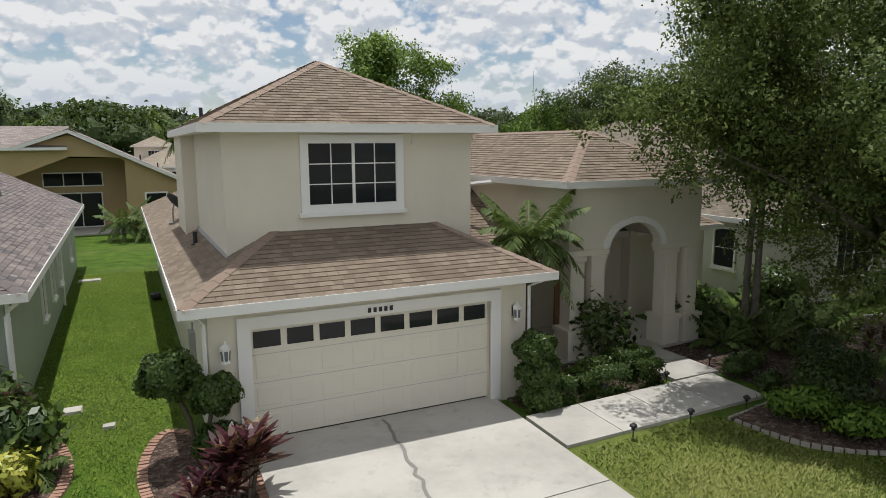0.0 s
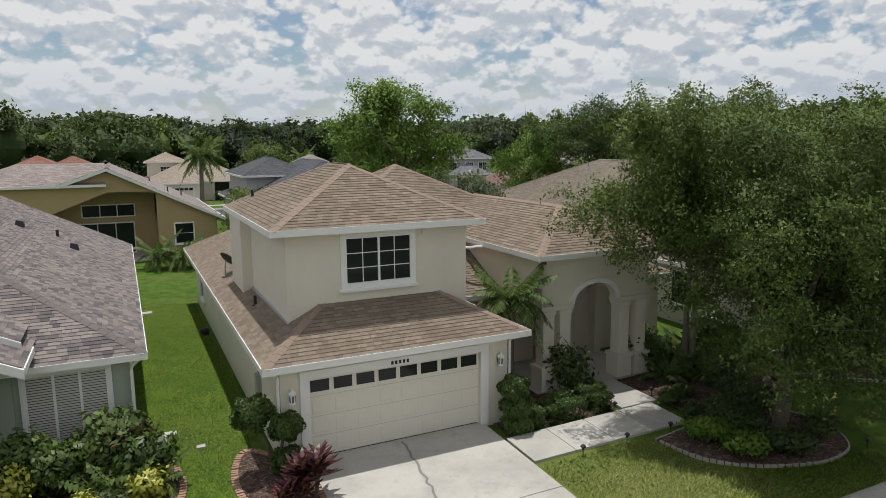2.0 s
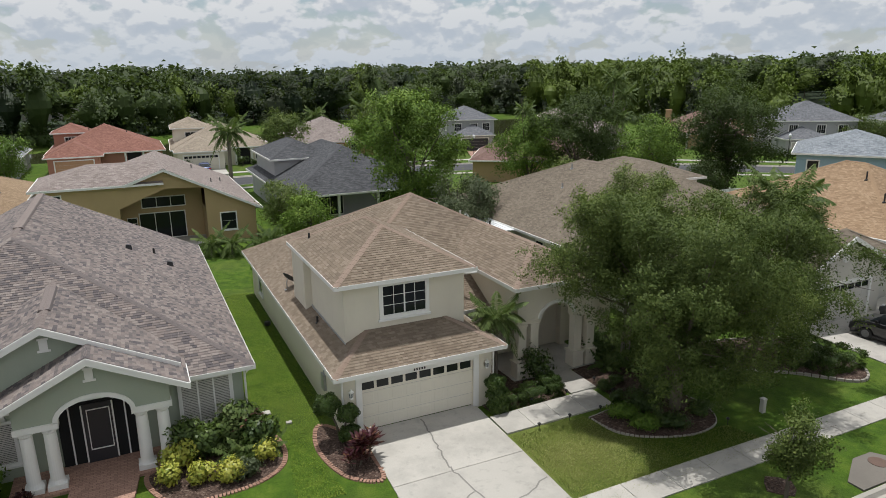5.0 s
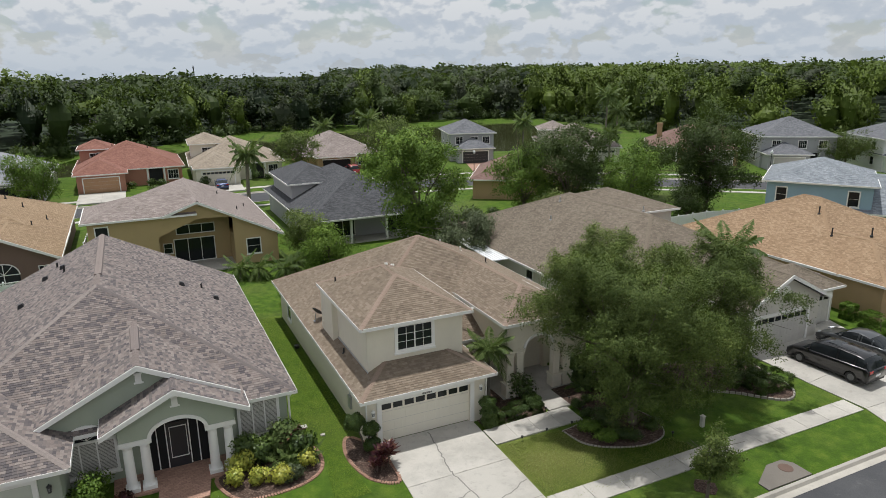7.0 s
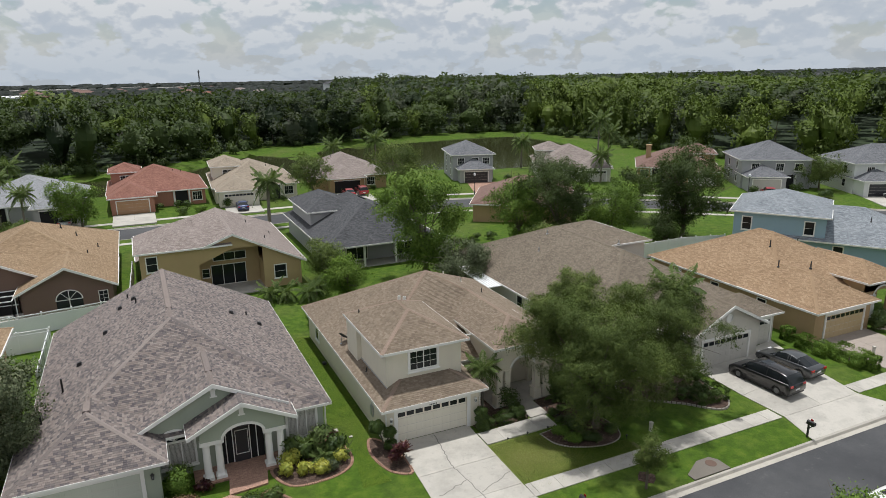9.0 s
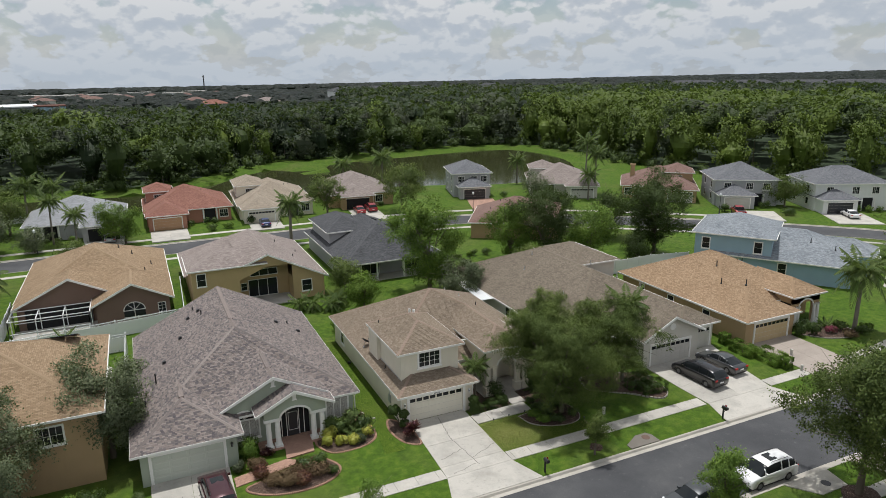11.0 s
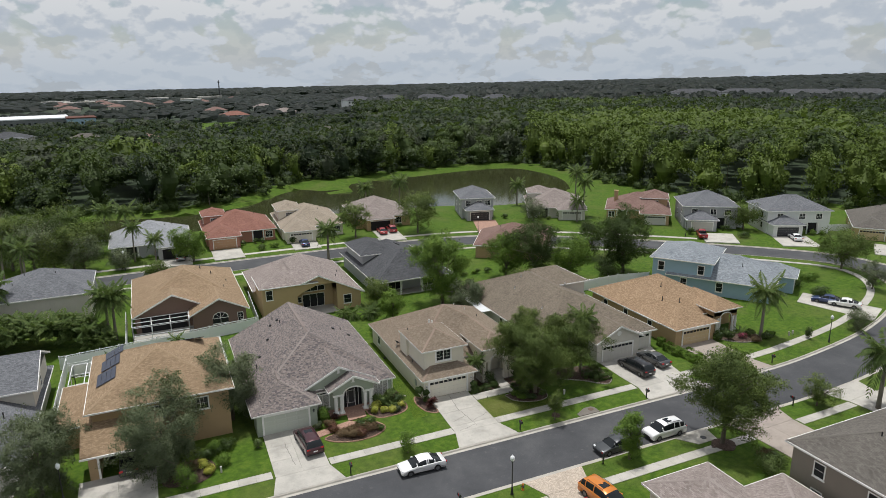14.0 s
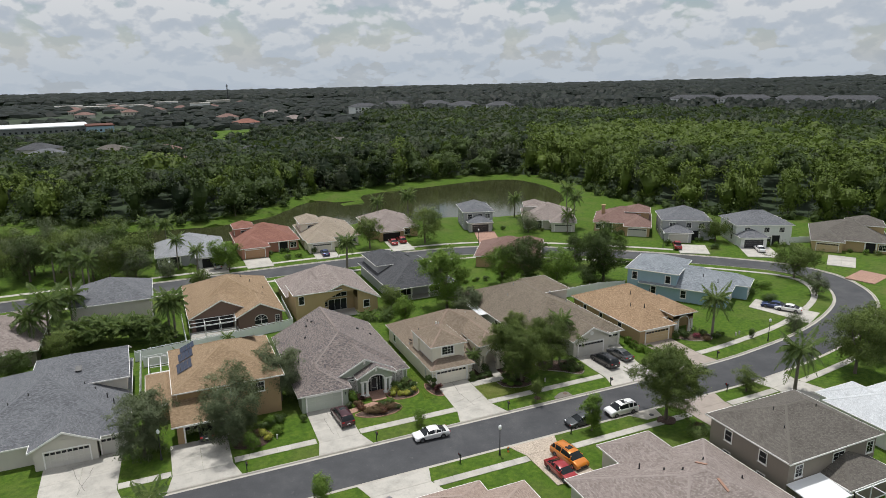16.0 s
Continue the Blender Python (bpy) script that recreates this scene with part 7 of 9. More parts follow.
def build_far_canopy():
    """Tree tops from the wood to the horizon, as rounded leafy lumps, with clearings."""
    rng = np.random.default_rng(5)
    cam_end = np.array((-33.0, -73.0))
    q = []
    seg = 6
    for band, (d0, d1, cell, size) in enumerate(((520, 900, 13.0, 7.5), (900, 1600, 25, 14), (1600, 2600, 44, 25), (2600, 4200, 70, 40))):
        n = int(0.5 * (d1 ** 2 - d0 ** 2) * 1.55 / cell ** 2)
        dist = np.sqrt(rng.uniform(d0 ** 2, d1 ** 2, n))
        az = np.radians(rng.uniform(-19, 70, n))
        for d, a in zip(dist, az):
            x, y = cam_end[0] + d * math.sin(a), cam_end[1] + d * math.cos(a)
            if noise.noise(Vector((x * 0.0045, y * 0.0045, 2.0))) > 0.36 and a < 0.5:
                continue
            if inside(FIELD, x, y):
                continue
            z = lot_height(x, y) - 1
            town = a < 0.3 and d < 1500
            if town and (rng.uniform() < 0.35 or abs(x + 118) < 75 and 480 < y < 620):
                continue
            h, r = (rng.uniform(4.5, 8) if town else rng.uniform(8, 14)) * (1 + 0.1 * band), size * rng.uniform(0.65, 1.2)
            ring = []
            for f, hz in ((1.0, 0.25), (0.85, 0.7), (0.38, 0.97)):
                ang = rng.uniform(0, 1) + np.arange(seg) * 2 * math.pi / seg
                rr = r * f * rng.uniform(0.75, 1.2, seg)
                ring.append(np.stack([x + rr * np.cos(ang), y + rr * np.sin(ang), z + h * hz * rng.uniform(0.9, 1.08, seg)], 1))
            top = np.array((x, y, z + h))
            for lo, hi in zip(ring, ring[1:]):
                for k in range(seg):
                    q.append([lo[k], lo[(k + 1) % seg], hi[(k + 1) % seg], hi[k]])
            for k in range(0, seg - 1, 2):
                q.append([ring[2][k], ring[2][k + 1], ring[2][(k + 2) % seg], top])
    q = np.array(q)
    g = np.cross(q[:, 2] - q[:, 0], q[:, 3] - q[:, 1])
    g *= np.sign(g[:, 2] + 1e-6)[:, None]
    # shade and haze of the distance lie in the leaf colour itself
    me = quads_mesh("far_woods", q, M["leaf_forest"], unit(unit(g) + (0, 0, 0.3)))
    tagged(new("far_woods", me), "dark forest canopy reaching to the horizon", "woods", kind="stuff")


build_woods()
build_far_canopy()

# the two street oaks on the front lawns
tree("oak_tree", "spreading live oak with small dark leaves in a mulch bed", 14.27, 7.95, 9.9, 6.5, "oak", 3, 215000, 0.051, 2.3, 0.22, 96, 0.24, lean=(-0.35, -0.5), hollow=0.25, droop=(0.22, -0.30))
tree("oak_tree", "slim oak with two pale trunks by the front wall", 15.6, 12.5, 9.3, 3.3, "oak", 8, 75000, 0.044, 4.3, 0.10, 44, 0.3, trunks=2, hollow=0.3, bark="palmbark")
tree("oak_tree", "live oak with small dark leaves beside the round shrubs", 20.8, 9.6, 8.8, 5.4, "oak", 4, 115000, 0.054, 2.4, 0.16, 70, 0.26, hollow=0.25)
tree("street_tree", "young street tree with thin foliage on the verge", 13.0, 1.63, 3.7, 1.35, "oak", 5, 9000, 0.05, 1.3, 0.07, 22, 0.34)
for i, (x, y, h, r, leaf, n, s, lab) in enumerate((
    (-28.2, 9.6, 9.4, 5.4, "grey", 36000, 0.10, "large live oak shading a driveway"), (-20.6, 17.2, 9.6, 4.2, "grey", 24000, 0.12, "tall live oak beside the sage house"),
    (-38.9, 9.6, 8.6, 4.4, "grey", 26000, 0.10, "rounded live oak between two driveways"), (16.7, 41.6, 13.8, 5.4, "maple", 24000, 0.15, "bright green maple with a rounded crown"),
    (18.6, 36.0, 6.8, 3.6, "grey", 10000, 0.12, "grey-green tree in a back garden"), (33.7, 50.0, 9.6, 4.4, "maple", 12000, 0.15, "leafy green back garden tree"),
    (37.4, 46.0, 12.2, 5.4, "wood", 16000, 0.15, "tall dark green back garden tree"), (44.4, 44.6, 9.6, 4.6, "maple", 11000, 0.15, "green back garden tree"),
    (55.8, 43.2, 13.8, 6.0, "wood", 20000, 0.16, "broad dark green tree behind the orange roof"), (17.2, 94.0, 9.0, 4.0, "oak", 8000, 0.15, "street oak before a driveway"),
    (32.6, 92.5, 10.2, 6.2, "oak", 13000, 0.16, "broad oak on the back street"), (64.5, 90.5, 6.0, 4.3, "grey", 6500, 0.14, "grey-green low tree on a lawn"),
    (-65.1, 106, 11.5, 5.5, "grey", 9000, 0.17, "grey-green tree on the back street"), (-57.2, 105, 10.5, 6.0, "oak", 9000, 0.17, "dark oak on the back street"),
    (-49.6, 95, 12.0, 5.9, "grey", 9000, 0.17, "tall grey-green oak on the street"), (-42.4, 93.5, 9.6, 5.2, "oak", 8000, 0.17, "dense oak by the street lamp"),
    (-74, 118, 12, 6.5, "oak", 7000, 0.19, "oak at the pond's end"), (-60, 122, 11, 6.0, "grey", 7000, 0.19, "grey-green oak near the pond"), (-47, 120, 10.0, 5.5, "oak", 6500, 0.19, "dense oak near the pond"),
    (-21.5, 91.5, 7.5, 3.4, "maple", 6000, 0.14, "bushy tree between two driveways"), (42.7, -8.8, 3.9, 2.1, "oak", 4500, 0.09, "small airy street tree"), (15.5, -8.4, 5.6, 1.7, "maple", 9000, 0.085, "upright young street tree"),
    (26.3, -10.3, 10.6, 5.2, "oak", 34000, 0.115, "large street oak across the road"), (95.9, 26.8, 8.3, 5.4, "oak", 9000, 0.15, "street oak in the bend"),
    (104.7, 58.9, 7.0, 4.0, "oak", 6000, 0.15, "oak before a white house"), (62.5, -11.6, 10.4, 5.8, "oak", 22000, 0.13, "broad street oak across the road"), (71.0, -9.0, 9.4, 5.2, "oak", 15000, 0.13, "broad street oak by the bend"),
    (89.5, 16.2, 5.4, 2.5, "grey", 4500, 0.11, "thin street tree by the kerb"), (68.9, 4.6, 3.3, 2.2, "grey", 4500, 0.09, "small rounded street tree"), (-4.7, 2.4, 2.5, 1.2, "maple", 3500, 0.06, "small young street tree"),
    (-20.7, -8.6, 3.6, 1.4, "maple", 4500, 0.08, "small conical street tree"), (6.9, 39.2, 5.0, 2.5, "maple", 7500, 0.11, "bushy tree behind the cream house"), (-26.3, 5.6, 2.6, 1.4, "maple", 3500, 0.07, "small shrubby tree under an oak"),
    (-70, 96, 11, 5.6, "oak", 8000, 0.17, "dark oak on the back street"), (-63, 100, 10.5, 5.4, "wood", 8000, 0.17, "leafy oak on the back street"), (-54, 99, 11.5, 5.6, "oak", 8000, 0.17, "dense oak on the back street"), (-46, 104, 10, 5.4, "wood", 8000, 0.17, "dense green tree on the back street"), (-39, 106, 9, 4.6, "oak", 7000, 0.17, "rounded oak near a grey house"), (-79, 104, 11, 6, "wood", 7000, 0.18, "broad tree on the back street"), (-68, 112, 11, 6, "oak", 7000, 0.18, "broad oak near the pond"), (-53, 113, 10, 5.6, "oak", 7000, 0.18, "oak by the pond bank"), (-84, 122, 12, 6.4, "wood", 7000, 0.19, "tall tree near the pond"),
    (-62.7, 104.8, 9.5, 5.4, "grey", 9000, 0.16, "broad grey-green oak on a lawn"), (-46.0, 93.4, 8.6, 5.4, "oak", 9000, 0.16, "broad oak behind the palms"), (-40.5, 92.0, 7.6, 4.6, "grey", 8000, 0.15, "grey-green oak by the back street"), (-19.7, 90.0, 7.6, 3.4, "maple", 7000, 0.14, "green tree beside a red roof"), (-33.5, 90.6, 4.2, 3.4, "grey", 6000, 0.12, "low spreading tree by the kerb"), (-27.0, 80.5, 4.0, 3.0, "oak", 5000, 0.12, "low spreading tree behind a fence"),
    (-51.5, 47.5, 5.0, 3.4, "oak", 6500, 0.13, "dense tree behind a grey roof"), (-57.5, 42.0, 4.6, 3.2, "wood", 6000, 0.13, "bushy tree beside a taupe house"), (28.5, 36.5, 6.5, 3.4, "oak", 9000, 0.12, "leafy tree behind the brown roof"),
    (6.8, 47.0, 5.0, 3.0, "oak", 7000, 0.11, "small spreading tree by a lanai"), (50.5, 41.0, 4.6, 3.0, "wood", 5000, 0.12, "low bushy tree by a white fence"), (56, 55, 8.5, 4.6, "wood", 7000, 0.15, "dark tree by the back street"),
)):
    tree("tree", lab, x, y, h, r * 1.14, leaf, 20 + i, int(n * (1.0 if y > 60 else 1.7)), s * (0.94 if y > 60 else 0.8), h * (0.16 if leaf != "oak" else 0.24), None, 40, 0.34)
for i, (x, y, h, r, tr) in enumerate(((41.4, 129, 7.4, 3.4, 0.2), (31.5, 131, 6.0, 3.0, 0.2), (75.7, 88.1, 13, 3.0, 0.17), (79.5, 89.5, 10.0, 2.8, 0.17), (74.0, 84.5, 6.2, 2.6, 0.17), (6.3, 77.5, 7.6, 3.0, 0.24), (-31.1, 95.2, 8.0, 2.4, 0.15),
                                      (-27.0, 88.6, 6.7, 2.3, 0.15), (-53.9, 54.6, 9.0, 4.2, 0.22), (-53.1, 84.8, 9.4, 3.0, 0.18), (-49.4, 83.0, 9.0, 2.8, 0.18), (-34.5, 49.6, 7.6, 3.2, 0.2), (-50.6, 58.5, 8.2, 3.4, 0.2), (-57.7, 97.2, 8, 2.6, 0.18), (-51.4, 92.5, 8, 2.4, 0.18), (-33.6, 49.5, 7.4, 3.1, 0.2), (53.6, 8.8, 7.6, 3.2, 0.2),
                                      (48.3, -12.4, 7.6, 3.6, 0.22), (-38.4, -5.9, 4.4, 2.6, 0.24), (22.6, 10.2, 8.1, 2.2, 0.15), (-37.4, 117.6, 8.2, 3.2, 0.2), (-44, 112, 8.0, 3.0, 0.2), (-33, 121, 7.0, 3.0, 0.2), (72, 112, 6.5, 2.8, 0.2), (-56.5, 53, 7.0, 3.6, 0.2))):
    palm("tall palm with arching feather fronds", x, y, h, r * 0.9, 60 + i, 26, tr, 20 if y < 60 else 15)

# ---- paving ----
def paved(x, y):
    """The level of paving between a garage and the kerb."""
    d = road_distance(x, y)
    return -0.285 + 0.27 * min(1.0, max(0.0, (d - HALF) / 10.6))


def slab_mesh(poly, thick=0.12, inset=0.012, lift=0.0, z=None):
    c = Vector((sum(p[0] for p in poly) / len(poly), sum(p[1] for p in poly) / len(poly)))
    q = []
    for p in poly:
        v = Vector(p) - c
        v *= 1 - inset / max(v.length, 0.05)
        q.append((c.x + v.x, c.y + v.y))
    top = [(x, y, (paved(x, y) if z is None else z) + lift) for x, y in q]
    return Shape().hull([(x, y, zz - thick) for x, y, zz in top], top)


def lerp2(a, b, t):
    return (a[0] + (b[0] - a[0]) * t, a[1] + (b[1] - a[1]) * t)


def driveway(label, quads, mat="concrete", lift=0.0):
    """quads: (corner, corner, corner, corner, columns, rows) - each cut into slabs."""
    D = empty("driveway", label, "driveway", kind="structure")
    for a, b, c, d, nc, nr in quads:
        for i in range(nc):
            for j in range(nr):
                g = lambda u, v: lerp2(lerp2(a, b, u), lerp2(d, c, u), v)
                p = [g(i / nc, j / nr), g((i + 1) / nc, j / nr), g((i + 1) / nc, (j + 1) / nr), g(i / nc, (j + 1) / nr)]
                part("slab", slab_mesh(p, lift=lift), M[mat], D)
    return D


def crack(parent, pts, w=0.05):
    sh = Shape()
    for (x0, y0), (x1, y1) in zip(pts, pts[1:]):
        d = Vector((x1 - x0, y1 - y0)).normalized() * w
        n = Vector((-d.y, d.x))
        z0, z1 = paved(x0, y0) + 0.004, paved(x1, y1) + 0.004
        sh.face([(x0 + n.x, y0 + n.y, z0), (x0 - n.x, y0 - n.y, z0), (x1 - n.x, y1 - n.y, z1), (x1 + n.x, y1 + n.y, z1)])
    part("crack", sh, M["crack"], parent, "dark filled crack")


def jag(a, b, n, amp, seed):
    r = random.Random(seed)
    return [(a[0] + (b[0] - a[0]) * i / n + r.uniform(-amp, amp), a[1] + (b[1] - a[1]) * i / n + r.uniform(-amp, amp)) for i in range(n + 1)]


dm = driveway("pale concrete driveway with filled cracks", [((1.75, 11.9), (6.85, 11.9), (6.85, 8.0), (1.62, 8.0), 1, 1), ((1.62, 7.99), (6.85, 7.99), (6.85, 5.0), (1.5, 5.0), 1, 1), ((1.5, 4.99), (6.85, 4.99), (6.9, 3.7), (1.45, 3.7), 1, 1), ((1.45, 3.69), (6.9, 3.69), (7.9, 0.95), (0.6, 0.95), 1, 1)])
crack(dm, jag((4.3, 11.7), (3.9, 8.2), 16, 0.045, 1), 0.032)
crack(dm, jag((3.9, 8.2), (4.4, 4.2), 16, 0.05, 2), 0.032)
crack(dm, jag((4.1, 6.6), (2.0, 5.9), 8, 0.08, 3), 0.03)
crack(dm, jag((4.4, 5.3), (6.7, 6.2), 8, 0.08, 4), 0.03)
crack(dm, jag((4.2, 4.4), (2.2, 4.0), 8, 0.08, 5), 0.025)
wk = driveway("concrete garden path to the porch", [((6.9, 10.65), (12.2, 10.85), (12.2, 9.35), (6.9, 9.25), 4, 1), ((11.1, 12.95), (12.5, 12.95), (12.5, 10.87), (11.1, 10.87), 1, 2)], lift=0.015)
dl = driveway("pale concrete driveway before a sage garage", [((-18.1, 11.9), (-12.7, 11.9), (-12.7, 3.7), (-18.2, 3.7), 2, 3), ((-18.2, 3.69), (-12.7, 3.69), (-11.8, 0.95), (-18.9, 0.95), 1, 1)])
crack(dl, jag((-16.2, 9.5), (-16.0, 5.0), 10, 0.07, 6), 0.03)
driveway("curved tan path to the arched porch", [((-8.4, 12.6), (-6.2, 12.6), (-6.4, 11.2), (-8.6, 11.0), 1, 1), ((-8.6, 11.0), (-7.4, 10.2), (-12.6, 9.0), (-12.6, 10.2), 1, 3)], "pavers", 0.012)
driveway("wide concrete driveway before two garages", [((26.6, 11.6), (36.6, 12.9), (35.2, 8.0), (26.6, 7.0), 2, 1), ((26.6, 6.99), (35.2, 7.99), (34.4, 3.7), (26.8, 3.7), 2, 1), ((26.8, 3.69), (34.4, 3.69), (35.6, 0.95), (26.0, 0.95), 1, 1)])
driveway("brownish weathered concrete driveway", [((40.2, 11.2), (46.4, 11.2), (46.4, 4.1), (40.2, 3.9), 2, 3), ((40.2, 3.88), (46.4, 4.08), (47.2, 1.2), (39.4, 1.1), 1, 1)], "grey_paving")
db = driveway("broad concrete driveway dappled by an oak", [((-35.9, 10.6), (-28.9, 10.6), (-28.9, 3.7), (-35.9, 3.7), 2, 2), ((-35.9, 3.69), (-28.9, 3.69), (-28.2, 0.95), (-36.6, 0.95), 1, 1)])
da = driveway("cracked concrete driveway before a gabled garage", [((-50.2, 11.6), (-41.4, 12.2), (-41.9, 3.7), (-50.2, 3.7), 2, 2), ((-50.2, 3.69), (-41.9, 3.69), (-41.2, 0.95), (-50.9, 0.95), 1, 1)])
crack(da, jag((-47.0, 10.5), (-45.4, 5.0), 10, 0.1, 7), 0.03)
crack(da, jag((-44.6, 9.5), (-46.0, 4.5), 10, 0.1, 8), 0.03)
driveway("tan paver driveway across the road", [((3.6, -7.3), (10.4, -7.3), (9.4, -10.0), (4.6, -10.0), 1, 1), ((4.6, -10.02), (9.4, -10.02), (10.2, -17.0), (4.6, -17.0), 1, 1)], "tan_pavers")
driveway("brown concrete driveway across the road", [((29.6, -7.3), (38.2, -7.2), (37.4, -9.9), (30.4, -10.0), 1, 1), ((30.4, -10.02), (37.4, -9.92), (37.4, -19.5), (30.4, -19.5), 2, 2)], "grey_paving")
driveway("concrete apron across the road", [((-16.4, -7.3), (-7.4, -7.3), (-8.2, -10.0), (-15.6, -10.0), 1, 1), ((-15.6, -10.02), (-8.2, -10.02), (-6.0, -16.4), (-12.0, -16.4), 1, 1)])
driveway("concrete driveway beside a palm", [((46.2, -7.0), (53.2, -6.4), (52.5, -9.2), (47.0, -9.8), 1, 1), ((47.0, -9.82), (52.5, -9.22), (54.5, -17), (47.5, -17.4), 1, 2)])
for a in (((71.4, 17.0), (76.4, 19.8), (79.6, 12.6), (74.0, 9.4)), ((74.0, 9.38), (79.6, 12.58), (81.4, 9.0), (74.8, 6.0))):
    driveway("pale concrete driveway of the blue house", [(*a, 2, 1)])
for lab, x, y, w, l, rz, mt in (("pale driveway", -23.2, 91.2, 6.4, 6.6, 0, "concrete"), ("pale driveway", -12.4, 92.8, 6.4, 8.6, 0, "concrete"), ("pale driveway", 4.8, 92.2, 6.0, 6.0, -3, "concrete"), ("pale driveway", 25.4, 93.2, 6.0, 11.0, -6, "concrete"), ("pinkish driveway", 51.0, 90.5, 6.0, 14.5, -20, "pavers"),
                                ("pale driveway", 93.6, 55.5, 7.4, 9.0, -36, "concrete"), ("white driveway", 106.6, 45.8, 8.0, 10.0, -33, "concrete"), ("pale driveway", 117.4, 31.0, 6.0, 10.0, -55, "concrete"), ("pink driveway", 111, 20, 6.0, 9.0, -75, "pavers")):
    D = empty("driveway", lab + " on the back street", "driveway", x, y, 0, rz, kind="structure")
    for i in range(2):
        for j in range(2):
            part("slab", Shape().box(-w / 2 + i * w / 2 + 0.01, -w / 2 + (i + 1) * w / 2 - 0.01, -l / 2 + j * l / 2 + 0.01, -l / 2 + (j + 1) * l / 2 - 0.01, -0.3, -0.10), M[mt], D)

# ---- planting beds ----
def bed(label, pts, seed, edging=None, lift=0.03):
    """A mulch bed with a slightly raised, uneven surface, and its edging pieces."""
    line = spline(list(pts) + [pts[0]], 0.35)[:-1]
    cx, cy = sum(p[0] for p in line) / len(line), sum(p[1] for p in line) / len(line)
    B = empty("planting_bed", label, "planting bed", cx, cy, 0, kind="structure")
    sh = Shape()
    rings = [1.0, 0.85, 0.55, 0.25]
    rows = []
    for k, f in enumerate(rings):
        rows.append([(f * (x - cx), f * (y - cy), lot_height(x, y) + lift + 0.06 * (1 - f) + 0.02 * noise.noise(Vector((x * 3 * f, y * 3 * f, seed)))) for x, y in line])
    n = len(line)
    for a, b in zip(rows, rows[1:]):
        for i in range(n):
            sh.face([a[i], a[(i + 1) % n], b[(i + 1) % n], b[i]])
    sh.face(rows[-1])
    for i in range(n):
        p, q = rows[0][i], rows[0][(i + 1) % n]
        sh.face([(p[0], p[1], p[2] - 0.15), (q[0], q[1], q[2] - 0.15), q, p])
    part("mulch", sh, M["mulch"], B)
    if edging:
        mat, w, d, h = edging
        r = random.Random(seed)
        me = Shape().hull([(-w / 2, -d / 2, -0.12), (w / 2, -d / 2, -0.12), (w / 2, d / 2, -0.12), (-w / 2, d / 2, -0.12)],
                          [(-w * 0.44, -d * 0.42, h), (w * 0.44, -d * 0.42, h), (w * 0.44, d * 0.42, h), (-w * 0.44, d * 0.42, h)]).mesh("edging_brick", M[mat])
        ln = spline(list(pts) + [pts[0]], 0.03)
        acc, last = 0.0, ln[0]
        for p, q in zip(ln, ln[1:]):
            acc += math.hypot(q[0] - p[0], q[1] - p[1])
            if acc >= w * 1.06:
                acc = 0.0
                o = new("edging_brick", me)
                o.parent = B
                o.matrix_basis = pose(q[0] - cx, q[1] - cy, lot_height(*q) + 0.02 + r.uniform(-0.008, 0.008), r.uniform(-2, 2), r.uniform(-2, 2), math.degrees(math.atan2(q[1] - p[1], q[0] - p[0])) + r.uniform(-7, 7))
    return B


bed("mulch bed edged with brick before the garage corner", [(1.6, 11.6), (0.55, 13.2), (0.05, 12.4), (-0.05, 11.0), (0.35, 9.4), (1.2, 8.6), (1.62, 9.0)], 1, ("brick", 0.1, 0.2, 0.03))
bed("mulch bed edged with brick before the sage house", [(-1.5, 14.0), (-1.2, 12.2), (-1.6, 10.9), (-3.0, 10.2), (-5.2, 10.4), (-6.0, 12.4), (-4.6, 13.0), (-3.6, 14.1)], 2, ("brick", 0.1, 0.2, 0.03))
bed("round mulch bed with shrubs before the arched porch", [(-6.4, 10.6), (-5.2, 8.4), (-6.4, 7.0), (-8.8, 6.7), (-11.0, 7.4), (-11.9, 8.6), (-9.2, 9.4)], 3, ("brick", 0.1, 0.2, 0.03))
bed("mulch bed with scalloped stone edging under the oak", [(10.6, 8.9), (10.9, 7.5), (12.0, 6.6), (13.6, 6.1), (15.0, 6.4), (15.6, 7.6), (15.2, 9.2), (13.4, 9.3)], 4, ("edgestone", 0.16, 0.055, 0.035))
bed("wide mulch bed beside the porch", [(12.7, 9.5), (15.4, 9.4), (18.4, 11.2), (18.0, 15.2), (14.6, 15.4), (12.7, 13.0)], 5)
bed("mulch bed between garage and porch", [(7.2, 11.0), (10.9, 11.0), (10.9, 13.0), (9.6, 15.2), (7.8, 15.2), (7.2, 12.4)], 6)
bed("mulch bed with a pale concrete border", [(18.6, 10.2), (20.4, 8.9), (21.8, 7.9), (23.6, 6.2), (25.0, 6.8), (25.4, 8.8), (25.2, 11.0), (20.0, 12.6)], 7, ("edgestone", 0.3, 0.12, 0.08))
bed("mulch bed under an oak by a driveway", [(-28.6, 9.6), (-28.2, 6.6), (-25.0, 6.0), (-23.4, 8.0), (-24.6, 10.2)], 8)
bed("mulch bed beside an ochre garage", [(47.4, 10.6), (49.5, 8.4), (52.8, 8.0), (53.6, 10.4), (50.0, 12.2)], 9, ("edgestone", 0.3, 0.12, 0.08))
bed("mulch ring round a street oak", [(24.6, -10.4), (26.2, -9.2), (27.8, -10.4), (26.2, -11.8)], 10)
bed("mulch ring round a young tree", [(13.1, 2.4), (13.7, 3.0), (14.3, 2.4), (13.7, 1.8)], 11)

